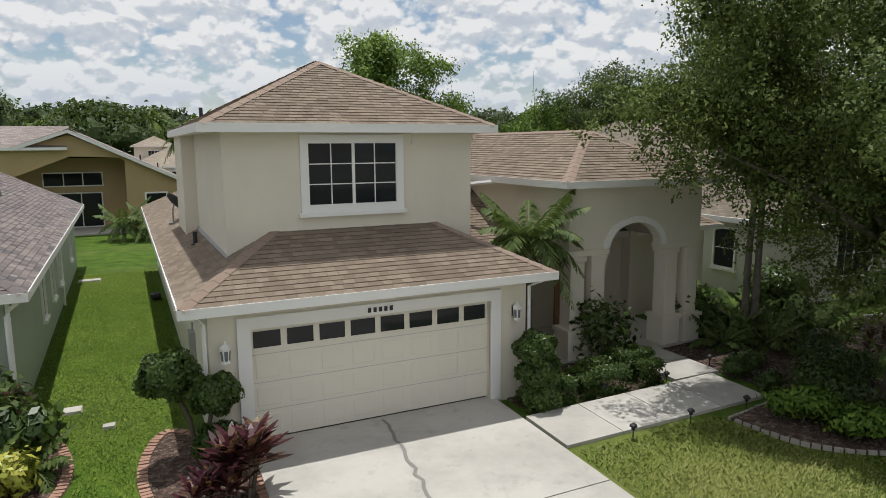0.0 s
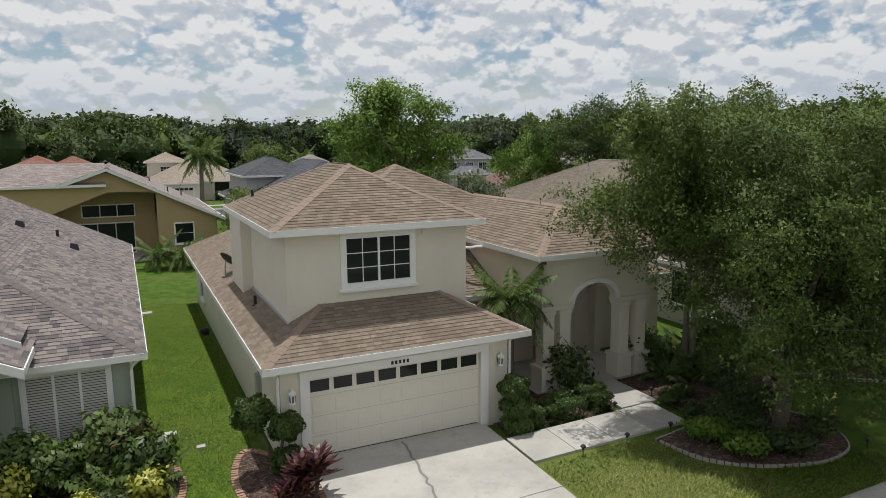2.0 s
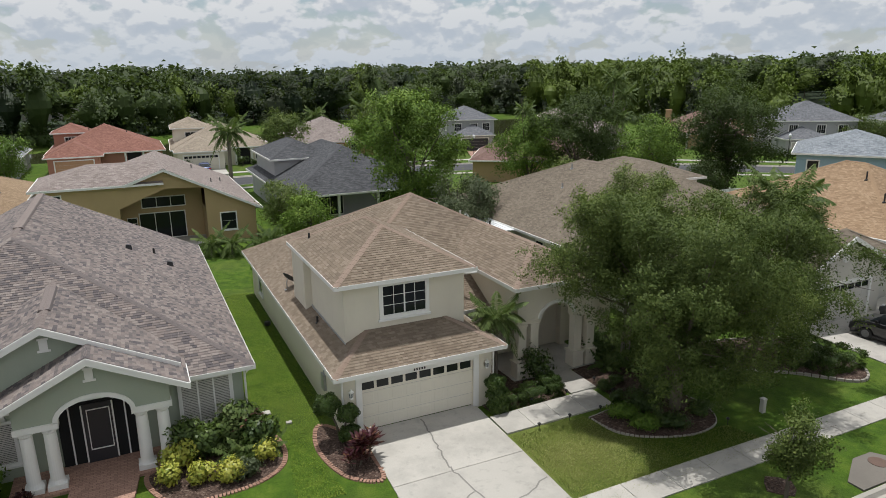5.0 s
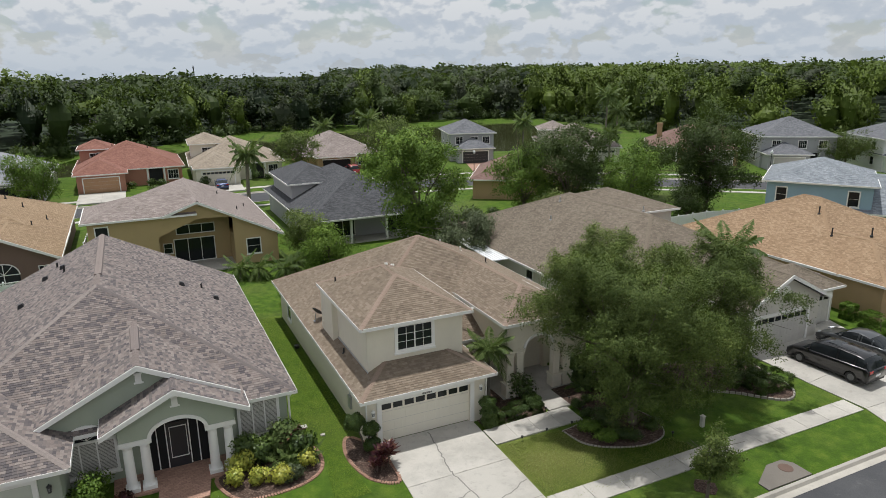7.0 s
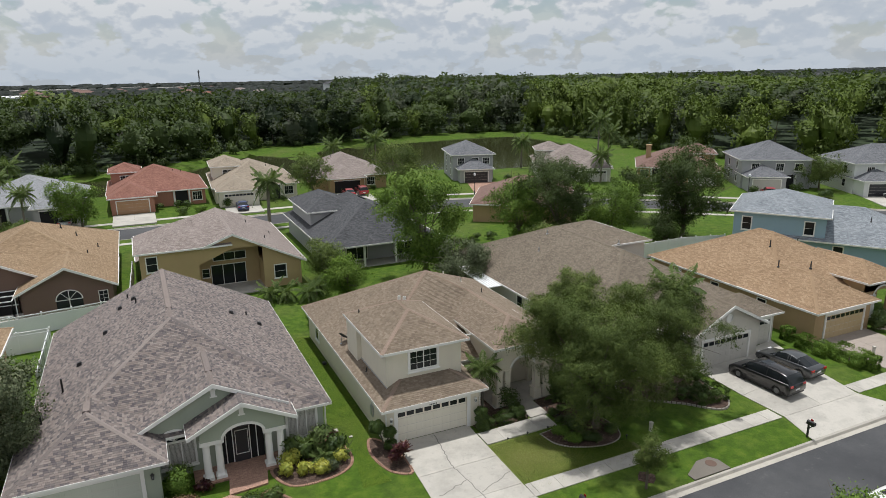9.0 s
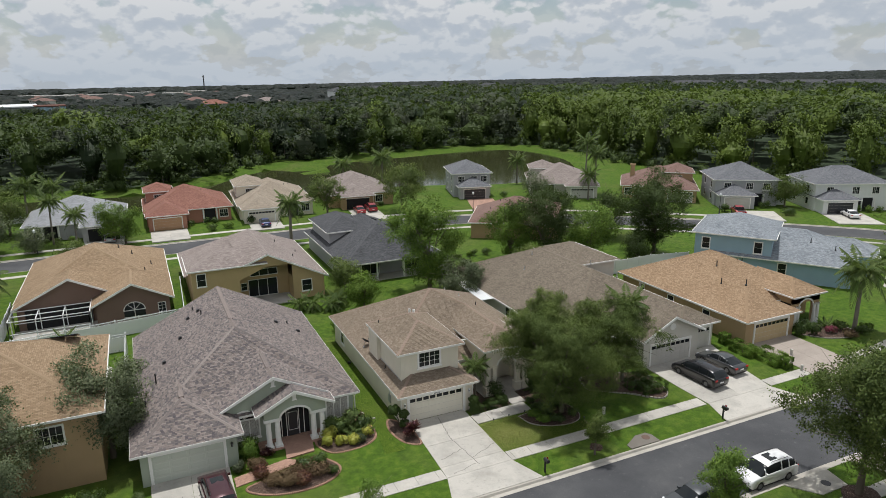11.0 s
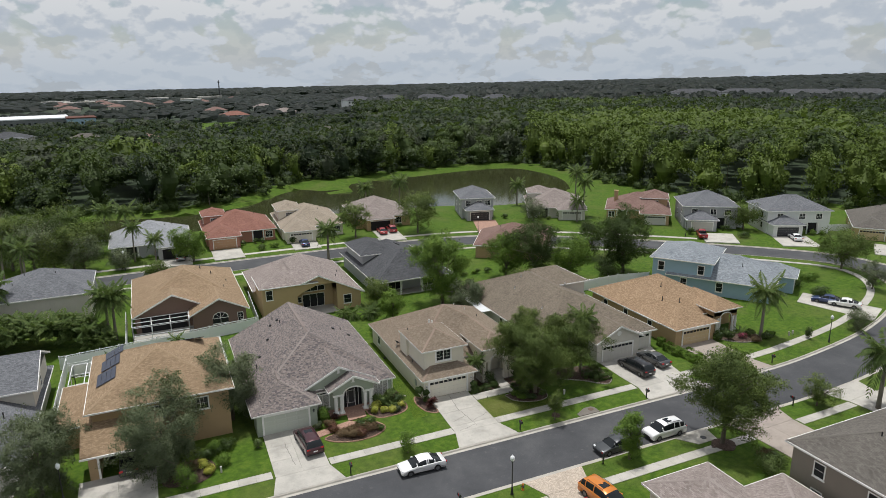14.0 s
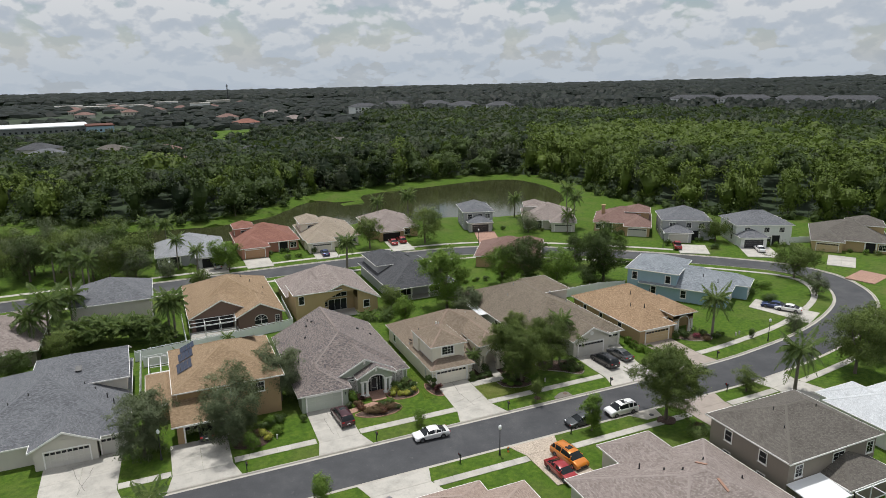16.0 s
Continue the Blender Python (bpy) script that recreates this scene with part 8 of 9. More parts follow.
# garden plants near the garages
topiary("clipped three-ball topiary beside the garage", 0.85, 11.55, [(-0.42, 0.25, 1.62, 0.48), (0.28, -0.15, 1.30, 0.40), (0.25, -0.25, 0.50, 0.36), (0.55, 0.2, 0.35, 0.32)], 1)
topiary("clipped tiered topiary beside the garage door", 7.45, 11.05, [(0.0, 0.05, 1.30, 0.42), (0.05, 0.0, 0.80, 0.43), (0.1, -0.05, 0.32, 0.46)], 2)
blade_plant("cordyline_plant", "dark red cordyline with long glossy blades", 1.35, 10.0, 1.5, 3, stems=9, blades=15, spread=0.42, width=0.055, fall=0.25, rise=0.8)
blade_plant("cordyline_plant", "low dark red cordyline", 0.85, 9.75, 0.9, 4, stems=7, blades=12, spread=0.36, width=0.045, fall=0.3)
blade_plant("cordyline_plant", "dark red cordyline under the oak", 16.4, 9.7, 1.0, 15, stems=4, blades=12, spread=0.35, width=0.06)
blade_plant("cordyline_plant", "dark red cordyline among the shrubs", -2.3, 13.2, 1.5, 5, stems=3, blades=16, spread=0.3)
clipped_hedge("low clipped green hedge along the path", 9.9, 11.35, 1.7, 0.95, 0.62, 6, 9000, 0.034)
clipped_hedge("rounded clipped shrub along the path", 8.45, 11.25, 0.85, 0.7, 0.55, 7, 5200, 0.034)
clipped_hedge("clipped shrub near the porch", 10.5, 11.75, 0.8, 0.8, 0.7, 8, 5500, 0.034)
shrub("hibiscus_shrub", "tall open shrub with broad leaves by the porch", 10.35, 12.55, 0.75, 1.75, "hedge", 9, 750, 0.085)
palm("slender leaning pygmy palm by the garage", 8.75, 13.4, 3.55, 1.35, 10, 26, 0.085, 26, (-0.1, -0.1))
for i, (x, y, r, h, lf, n, s, lab) in enumerate((
    (-3.6, 13.2, 0.8, 1.2, "hedge", 1000, 0.10, "glossy green shrub under the window"), (-1.9, 12.6, 0.75, 1.3, "hedge", 1300, 0.10, "leafy green shrub by the lawn"), (-4.2, 11.2, 0.55, 0.85, "croton", 900, 0.075, "bright yellow croton shrub under the window"),
    (-5.3, 11.6, 0.55, 0.9, "croton", 900, 0.075, "yellow-green croton shrub by the porch"), (-1.9, 11.6, 0.5, 0.8, "croton", 900, 0.07, "bright yellow croton by the brick edge"), (-2.9, 11.0, 0.7, 0.7, "grey", 1500, 0.06, "blue-grey low shrub at the bed edge"),
    (-11.2, 12.9, 1.0, 1.5, "maple", 2200, 0.075, "rounded bright green shrub under a window"), (-9.8, 12.2, 0.6, 0.6, "cordyline", 700, 0.08, "dark red low plant by the porch"), (-12.2, 11.0, 0.5, 0.9, "grey", 900, 0.06, "small grey-green shrub beside a garage"),
    (-8.6, 8.4, 1.3, 0.9, "dry", 2200, 0.07, "brownish dry shrub in the round bed"), (-6.9, 8.2, 1.0, 0.8, "dry", 1500, 0.07, "brown-leaved low shrub in the round bed"), (-10.2, 8.2, 0.9, 0.7, "dry", 1300, 0.07, "dark low shrub with brown leaves"), (-7.6, 9.4, 0.9, 0.8, "hedge", 1300, 0.07, "dark green low shrub in the round bed"), (-10.9, 10.6, 0.8, 0.9, "dry", 1300, 0.07, "purple-brown shrub beside the path"),
    (14.3, 13.7, 0.9, 1.7, "hedge", 1300, 0.085, "open leafy shrub by the porch column"), (17.6, 13.6, 1.2, 1.9, "hedge", 1900, 0.085, "dense green shrub by the wall"), (12.7, 10.5, 0.42, 0.6, "hedge", 1500, 0.04, "small round green shrub in the mulch"), (12.5, 9.7, 0.4, 0.5, "hedge", 1300, 0.04, "small round shrub by the path corner"), (13.6, 10.9, 0.4, 0.45, "hedge", 1000, 0.045, "small green shrub in the wide bed"),
    (11.7, 8.1, 0.75, 0.85, "maple", 2400, 0.055, "yellow-green schefflera under the oak"), (11.9, 7.2, 0.7, 0.75, "maple", 2200, 0.055, "yellow-green low shrub by the stone edge"), (13.0, 6.9, 0.8, 0.75, "hedge", 2400, 0.05, "low dark shrub by the stone edge"), (12.9, 8.3, 0.9, 1.0, "hedge", 3400, 0.042, "dense dark shrub under the oak"), (14.0, 8.9, 0.8, 1.05, "hedge", 3000, 0.042, "dense round shrub beside the oak trunk"), (14.9, 7.2, 0.6, 0.6, "hedge", 1600, 0.045, "low shrub by the stone edge"), (14.6, 10.0, 0.55, 0.8, "hedge", 2200, 0.04, "round green shrub behind the oak"), (15.7, 10.6, 0.6, 0.8, "hedge", 2200, 0.042, "round green shrub under the oaks"),
    (-4.9, 12.2, 0.75, 1.25, "croton", 1500, 0.075, "tall yellow croton beside the porch"), (-3.3, 10.9, 0.6, 0.85, "croton", 1200, 0.07, "bright yellow croton at the brick edge"), (-4.3, 12.9, 0.9, 1.6, "hedge", 1700, 0.09, "tall leafy shrub under the window"), (-2.9, 13.3, 0.95, 1.7, "palm", 1500, 0.11, "tall broad-leaved shrub under the window"), (-2.0, 13.4, 0.8, 1.5, "hedge", 1500, 0.09, "leafy shrub at the house corner"),
    (-8.0, 7.5, 0.8, 0.9, "cordyline", 1300, 0.075, "dark red shrub in the round bed"), (-9.5, 7.9, 0.9, 1.0, "dry", 1600, 0.07, "tall brown shrub in the round bed"), (-6.6, 9.3, 0.8, 1.0, "hedge", 1500, 0.065, "green shrub by the curved path"), (-10.6, 9.6, 0.8, 0.9, "cordyline", 1200, 0.075, "dark red shrub beside the curved path"), (-5.9, 7.8, 0.6, 0.7, "hedge", 1000, 0.06, "small green shrub at the bed edge"),
    (-18.9, 9.8, 0.5, 1.2, "hedge", 1600, 0.05, "columnar shrub beside the sage garage"), (-26.4, 8.6, 0.9, 1.1, "dry", 1000, 0.08, "reddish brown shrub under an oak"), (-24.6, 8.4, 0.8, 0.9, "croton", 900, 0.075, "yellow-red croton shrub under an oak"), (-23.2, 10.4, 0.9, 1.1, "hedge", 1200, 0.07, "green shrub by a wall"), (-37.8, 11.2, 1.2, 1.6, "hedge", 1500, 0.09, "dark shrubs beside a garage"),
    (48.4, 9.8, 0.9, 1.6, "hedge", 1300, 0.08, "shrub beside an ochre garage"), (50.6, 9.4, 0.7, 0.9, "pink", 800, 0.07, "pink flowering shrub by a garage"), (52.4, 9.6, 0.9, 1.2, "palm", 1000, 0.1, "split-leaf shrub beside an arched entry"), (76.5, 16.6, 1.7, 2.4, "hedge", 2600, 0.09, "dark rounded shrub by a driveway"),
    (59.5, 5.5, 0.6, 2.0, "hedge", 1500, 0.07, "small conical tree on the verge"), (78.5, 23.5, 3.2, 1.6, "hedge", 2600, 0.12, "low shrubs by the blue house"), (84.0, 25.0, 2.4, 1.4, "maple", 1800, 0.12, "low shrubs on a lawn"),
    (2.6, 34.2, 1.5, 1.8, "maple", 2000, 0.10, "bushes behind the cream house"), (5.0, 34.8, 1.7, 2.2, "hedge", 2200, 0.10, "dense bushes behind the cream house"), (9.5, 35.4, 1.6, 2.0, "maple", 1800, 0.10, "bushes in the back garden"), (13.0, 35.8, 1.7, 2.1, "hedge", 1800, 0.10, "bushes in the back garden"),
    (-5.0, 93.5, 1.3, 1.2, "hedge", 900, 0.11, "round shrubs before a red roof"), (-2.0, 94.0, 1.2, 1.1, "maple", 800, 0.11, "round shrubs before a red roof"), (2.6, 95.8, 1.1, 1.8, "hedge", 900, 0.11, "shrub beside a driveway"), (59.5, 96.5, 1.0, 1.5, "hedge", 700, 0.11, "shrub beside a white house"), (38.2, 66.5, 1.3, 1.6, "hedge", 900, 0.11, "shrub in a back garden"), (108.5, 53.0, 1.6, 1.6, "croton", 900, 0.13, "yellow shrubs before a white house"), (90.6, 61.5, 1.3, 1.7, "hedge", 900, 0.12, "shrubs by a driveway"), (98.5, 53.2, 1.4, 1.5, "hedge", 900, 0.12, "shrubs by a lawn"),
)):
    shrub("shrub", lab, x, y, r, h, lf, 200 + i, n, s)
for i, (x, y, r) in enumerate(((14.2, 12.3, 0.9), (15.0, 12.9, 1.15), (15.3, 11.8, 1.0), (16.4, 12.5, 1.2), (15.9, 13.7, 1.3), (17.5, 11.8, 1.1), (18.2, 12.6, 1.2), (16.9, 13.8, 1.2), (-3.1, 12.5, 1.0), (-2.2, 12.9, 0.95), (-2.6, 11.9, 0.8), (-1.75, 12.2, 0.7), (52.0, 11.0, 1.0))):
    palm("bushy split-leaf philodendron with glossy lobed leaves", x, y, 0.3, r, 380 + i, 20, 0.1, 11)
for i, (x, y, w) in enumerate(((25.0, 10.6, 1.0), (24.6, 7.6, 1.35), (23.3, 7.6, 1.2), (24.2, 9.0, 1.2), (22.6, 8.8, 1.1))):
    clipped_hedge("rounded clipped shrub in a bordered bed", x, y, w, w, 0.85, 300 + i, 5000, 0.04)
for i, (x, y, w, d) in enumerate(((37.9, 10.0, 1.2, 2.6), (38.8, 7.4, 1.8, 2.6), (39.0, 5.8, 1.0, 1.0), (38.2, 12.6, 0.9, 0.9))):
    clipped_hedge("clipped bright green hedge between driveways", x, y, w, d, 1.15, 310 + i, 8000, 0.045, "maple")
for i, (x, y) in enumerate(((-0.2, 43.0), (1.3, 42.4), (3.4, 41.2), (4.6, 42.6))):
    palm("short bushy palm on the back lawn", x, y, 1.3, 1.5, 330 + i, 16, 0.1, 16)
for i, (x, y, r, h) in enumerate(((-46.8, 51.6, 3.4, 5.0), (-42.0, 49.6, 3.2, 5.2), (-38.2, 49.0, 2.8, 4.6), (-49.6, 51.6, 2.6, 4.6), (-56.0, 70.5, 3.0, 4.0), (-36, 46.5, 2.2, 3.0))):
    fan_palm_cluster("dense thicket of areca palms along a fence", x, y, r, h, 340 + i, 30)
# low planting before the houses of the back street and the bend
rs = random.Random(77)
for hx, hy, hr, hw, lab in ((-27.6, 97.4, 0, 13, "a grey house"), (-8.2, 100.8, 0, 12, "a red-roofed house"), (8.3, 98.8, -3, 12, "a cream house"), (27, 101.4, -6, 11, "a tan house"), (72, 90.4, -28, 12, "a tan house by palms"), (88.6, 77.8, -40, 12, "a mauve house"),
                            (98.8, 63.2, -33, 10, "a grey two-storey house"), (113, 49.8, -26, 11, "a white two-storey house"), (127.5, 35.8, -50, 14, "an ochre house"), (49.2, 74.0, 146, 12, "a brown-roofed house"), (29.0, 56.5, 0, 8, "a dark-roofed house")):
    for k in range(5):
        u = (k - 2) * hw / 5 + rs.uniform(-0.6, 0.6)
        a = math.radians(hr)
        v = -rs.uniform(0.9, 1.8)
        r = rs.uniform(0.6, 1.15)
        shrub("shrub", rs.choice(("rounded green shrub by the wall of ", "low leafy shrub before ", "dense dark shrub before ")) + lab, hx + u * math.cos(a) - v * math.sin(a), hy + u * math.sin(a) + v * math.cos(a), r, r * rs.uniform(1.1, 1.7), rs.choice(("hedge", "hedge", "maple", "oak")), 700 + int(hx * 7) + k, 420, 0.11)
for i, (x, y, r, h, lf, lab) in enumerate((
    (-25.5, 8.7, 0.8, 0.9, "dry", "reddish brown shrub in the bed under an oak"), (-24.3, 10.0, 0.9, 1.2, "hedge", "leafy green shrub in the bed under an oak"), (-23.2, 10.7, 1.0, 1.5, "maple", "bright green shrub by the tan wall"), (-21.8, 11.1, 1.0, 1.3, "hedge", "dense green shrub by the tan wall"),
    (-24.0, 7.2, 0.7, 0.8, "croton", "yellow croton shrub at the bed's edge"), (-22.6, 8.2, 0.9, 1.2, "maple", "bright green shrub beside the bed"), (40.0, 12.2, 0.7, 1.6, "hedge", "dark upright shrub beside an ochre garage"), (46.9, 10.6, 0.8, 1.6, "hedge", "upright shrub between garage and entry"),
    (49.3, 11.6, 0.9, 1.3, "hedge", "dark shrub by the arched entry"), (51.5, 7.8, 0.9, 0.9, "dry", "reddish low shrub in the lawn bed"), (53.7, 8.0, 0.9, 1.0, "hedge", "low green shrub in the lawn bed"), (55.3, 8.6, 0.8, 0.8, "maple", "bright low shrub in the lawn bed"),
    (26.4, -15.6, 1.2, 1.8, "hedge", "dense dark shrub beside the taupe house"), (25.9, -17.0, 1.3, 1.9, "palm", "broad-leaved shrub beside the taupe house"), (27.9, -16.0, 1.2, 1.6, "hedge", "rounded dark shrub beside the taupe house"), (28.2, -14.3, 1.0, 1.0, "dry", "brownish low shrub under the street oak"))):
    shrub("shrub", lab, x, y, r, h, lf, 820 + i, 1500, 0.075)
palm("short palm behind a white fence", -25.4, 40.6, 2.2, 1.3, 350, 14, 0.12, 14)
palm("short palm beside a pool cage", -33.5, 36.6, 2.4, 1.1, 351, 14, 0.1, 14)

# ---- vehicles ----
def car(label, x, y, rz, mat, kind="sedan", z=None, category="car"):
    """A parked car; its front looks along its own -y."""
    L, Wd, Hh = {"sedan": (4.8, 1.82, 1.45), "suv": (4.75, 1.88, 1.72), "van": (5.1, 1.98, 1.74), "pickup": (5.4, 1.95, 1.8)}[kind]
    z = lot_height(x, y) if z is None else z
    C = empty("car", label, category, x, y, z, rz)
    h = L / 2
    wr = 0.335
    belt = 0.92 if kind == "sedan" else 1.05
    wx = [-h + 0.92, h - 0.98]
    prof = {
        "sedan": [(-h, 0.42), (-h + 0.02, 0.62), (-h + 0.25, 0.74), (-h + 1.25, belt), (h - 0.85, belt + 0.06), (h - 0.08, belt + 0.02), (h, 0.70), (h - 0.03, 0.40)],
        "suv": [(-h, 0.45), (-h + 0.02, 0.80), (-h + 0.25, 0.94), (-h + 1.15, belt), (h - 0.25, belt + 0.04), (h, 0.98), (h - 0.01, 0.45)],
        "van": [(-h, 0.42), (-h + 0.02, 0.72), (-h + 0.3, 0.90), (-h + 1.0, belt), (h - 0.2, belt + 0.04), (h, 0.98), (h - 0.01, 0.42)],
        "pickup": [(-h, 0.5), (-h + 0.02, 0.9), (-h + 0.2, 1.05), (-h + 1.3, belt + 0.05), (h - 0.05, belt + 0.05), (h, 0.98), (h, 0.5)],
    }[kind]
    # lower edge with wheel arches
    low = []
    for cxx in reversed(wx):
        low += [(cxx + 0.40 * math.cos(a), 0.30 + 0.40 * math.sin(a)) for a in (math.pi * k / 8 for k in range(9))]
    outline = prof + [(h - 0.15, 0.26)] + low + [(-h + 0.15, 0.26)]
    body = Shape()

    n = len(outline)
    loops = []
    for sd, tuck in ((-1, 0.0), (-1, 0.4), (-1, 1.0), (1, 1.0), (1, 0.4), (1, 0.0)):
        hx = Wd / 2 - 0.13 * tuck ** 1.6
        loops.append([(sd * (hx - (0.10 - 0.04 * tuck) * max(0.0, zz - 0.62) - 0.03 * (zz < 0.35) * (1 - tuck)), yy * (0.975 + 0.025 * math.sqrt(tuck)), zz - 0.065 * (1 - tuck) ** 2 * (zz > 0.7)) for yy, zz in outline])
    for a, b in zip(loops, loops[1:]):
        for i in range(n):
            j = (i + 1) % n
            body.face([a[i], a[j], b[j], b[i]])
    body.face(loops[0])
    body.face(list(reversed(loops[-1])))
    part("body", body, mat, C, smooth=True)
    # cabin: arched glass house with a painted roof skin and pillars
    if kind == "sedan":
        c0, c1, r0, r1 = -h + 1.15, h - 0.40, -h + 2.05, h - 1.55
    elif kind == "pickup":
        c0, c1, r0, r1 = -h + 1.2, h - 1.75, -h + 2.0, h - 2.0
    else:
        c0, c1, r0, r1 = -h + 0.95, h - 0.08, -h + 1.85, h - 0.62
    bx, tx, zb = Wd / 2 - 0.10, Wd / 2 - 0.27, belt - 0.02
    line = spline([(c0, zb), (r0 - 0.15, Hh - 0.13), ((r0 * 2 + r1) / 3, Hh), ((r0 + r1 * 2) / 3, Hh - 0.01), (r1 + 0.12, Hh - 0.13), (c1, zb + 0.02)], 0.16)

    def section(k, out=0.0):
        yy, zz = line[k]
        f = max(0.0, min(1.0, (zz - zb) / (Hh - zb)))
        top = bx + (tx - bx) * f
        return [Vector((x + out * (x > 0.1), yy, z + out * 0.6)) for x, z in ((bx, zb), (bx + (top - bx) * 0.45, zb + 0.5 * (zz - zb)), (top, zb + 0.88 * (zz - zb)), (top - 0.10, zb + 0.97 * (zz - zb)), (0.0, zz))]

    def both(sh, p, q, a, b):
        for i in range(a, b):
            sh.face([p[i], q[i], q[i + 1], p[i + 1]])
            sh.face([Vector((-v.x, v.y, v.z)) for v in (p[i + 1], q[i + 1], q[i], p[i])])

    gl, rf = Shape(), Shape()
    for k in range(len(line) - 1):
        both(gl, section(k), section(k + 1), 0, 4)
        if r0 - 0.18 < line[k][0] < r1 + 0.05:
            both(rf, section(k, 0.012), section(k + 1, 0.012), 2, 4)
    part("glasshouse", gl, M["glass"], C, "dark tinted glass", smooth=True)
    part("roof", rf, mat, C, smooth=True)
    spots = [r0 - 0.42, (r0 + r1) / 2 - 0.05, r1 - 0.35, r1 + 0.22]
    for yy in spots:
        k = min(range(len(line) - 1), key=lambda q: abs(line[q][0] - yy))
        for side in (1, -1):
            p, q = section(k, 0.010), section(k + 1, 0.010)
            mid = [a.lerp(b, 0.6) for a, b in zip(p, q)]
            pl = Shape()
            for i in range(3):
                pl.face([Vector((side * v.x, v.y, v.z)) for v in (p[i], mid[i], mid[i + 1], p[i + 1])])
            part("pillar", pl, mat, C)
    ty = Shape().lathe([(0.20, -0.11), (wr - 0.03, -0.11), (wr, -0.07), (wr, 0.07), (wr - 0.03, 0.11), (0.20, 0.11)], 0, 0, 18)
    rm = Shape().lathe([(0.0, 0.085), (0.05, 0.095), (0.07, 0.075), (0.19, 0.085), (0.215, 0.105), (0.22, -0.1)], 0, 0, 18)
    tym, rmm = ty.mesh("tyre", M["rubber"]), rm.mesh("rim", M["rim"])
    for yy in wx:
        for s in (-1, 1):
            w = new("tyre", tym)
            w.parent = C
            w.matrix_basis = pose(s * (Wd / 2 - 0.12), yy, wr, 0, 90 * s, 0)
            q = new("rim", rmm)
            q.parent = w
    for s in (-1, 1):
        hl = Shape().hull([(s * 0.52, -h - 0.012, 0.60), (s * 0.84, -h + 0.10, 0.60), (s * 0.84, -h + 0.13, 0.74), (s * 0.52, -h + 0.02, 0.72)], [(s * 0.52, -h + 0.2, 0.60), (s * 0.84, -h + 0.3, 0.60), (s * 0.84, -h + 0.3, 0.74), (s * 0.52, -h + 0.3, 0.72)])
        part("headlight", hl, M["headlight"], C)
        tl = Shape().box(min(s * 0.55, s * 0.88), max(s * 0.55, s * 0.88), h - 0.14, h + 0.008, 0.72 if kind == "sedan" else 0.85, 0.88 if kind == "sedan" else 1.0)
        part("tail_light", tl, M["redlight"], C)
        part("mirror", Shape().box(min(s * (bx + 0.02), s * (bx + 0.2)), max(s * (bx + 0.02), s * (bx + 0.2)), c0 + 0.42, c0 + 0.54, belt + 0.02, belt + 0.15), mat, C)
    part("number_plate", Shape().box(-0.22, 0.22, h - 0.02, h + 0.014, 0.58, 0.70), M["vinyl"], C, "blank plate")
    part("grille", Shape().box(-0.5, 0.5, -h - 0.008, -h + 0.05, 0.42, 0.58), M["black"], C)
    part("lower_trim", Shape().box(-Wd / 2 + 0.06, Wd / 2 - 0.06, -h + 0.1, h - 0.1, 0.2, 0.32), M["black"], C)
    if kind == "pickup":
        part("bed_liner", Shape().box(-0.75, 0.75, h - 1.65, h - 0.12, belt + 0.03, belt + 0.06), M["black"], C)
    if kind in ("suv", "van"):
        part("sunroof", Shape().box(-0.42, 0.42, r0 + 0.45, r0 + 1.15, Hh - 0.03, Hh + 0.012), M["glass"], C)
        for s in (-1, 1):
            part("roof_rail", Shape().tube([(s * (tx - 0.05), r0 + 0.3, Hh - 0.01), (s * (tx - 0.05), r0 + 0.4, Hh + 0.05), (s * (tx - 0.05), r1 - 0.4, Hh + 0.05), (s * (tx - 0.05), r1 - 0.3, Hh - 0.01)], 0.02, 6), M["black"], C)
    return C


CP = {k: paint("car_" + k, c, 0.28, m, 0.6, 0.03) for k, c, m in (("white", (0.80, 0.80, 0.80), 0.0), ("maroon", (0.055, 0.012, 0.018), 0.3), ("black", (0.010, 0.010, 0.012), 0.2), ("grey", (0.07, 0.075, 0.08), 0.4), ("orange", (0.62, 0.20, 0.02), 0.2), ("red", (0.32, 0.02, 0.025), 0.1), ("blue", (0.03, 0.05, 0.14), 0.3), ("silver", (0.45, 0.46, 0.47), 0.6))}
RZ = -0.44
car("white sedan parked at the kerb", -4.4, -0.75, -92, CP["white"], "sedan", RZ)
car("dark maroon minivan on a concrete driveway", -13.9, 8.0, 184, CP["maroon"], "van", paved(-13.9, 8) + 0.01)
car("black crossover on a concrete driveway", 29.6, 7.6, 184, CP["black"], "van", paved(29.6, 7.6) + 0.01)
car("dark grey sedan on a concrete driveway", 33.4, 8.6, 184, CP["grey"], "sedan", paved(33.4, 8.6) + 0.01)
car("white crossover parked at the kerb", 22.2, -6.0, -90, CP["white"], "suv", RZ)
car("dark grey sedan behind a young street tree", 15.6, -6.1, -90, CP["grey"], "sedan", RZ)
car("orange minivan on a paver driveway", 8.7, -13.2, 8, CP["orange"], "van", paved(8.7, -13.2) + 0.02)
car("red sedan on a paver driveway", 6.2, -15.4, 4, CP["red"], "sedan", paved(6.2, -15.4) + 0.02)
car("silver car at the foot of a driveway", -14.0, -14.4, 20, CP["silver"], "sedan", -0.12)
car("dark blue car beside the blue house", 75.6, 14.6, 212, CP["blue"], "sedan", -0.1)
car("white car beside the blue house", 76.6, 12.2, 212, CP["white"], "sedan", -0.12)
car("white hatchback on a pale driveway", 107.6, 46.6, 147, CP["white"], "sedan", -0.1)
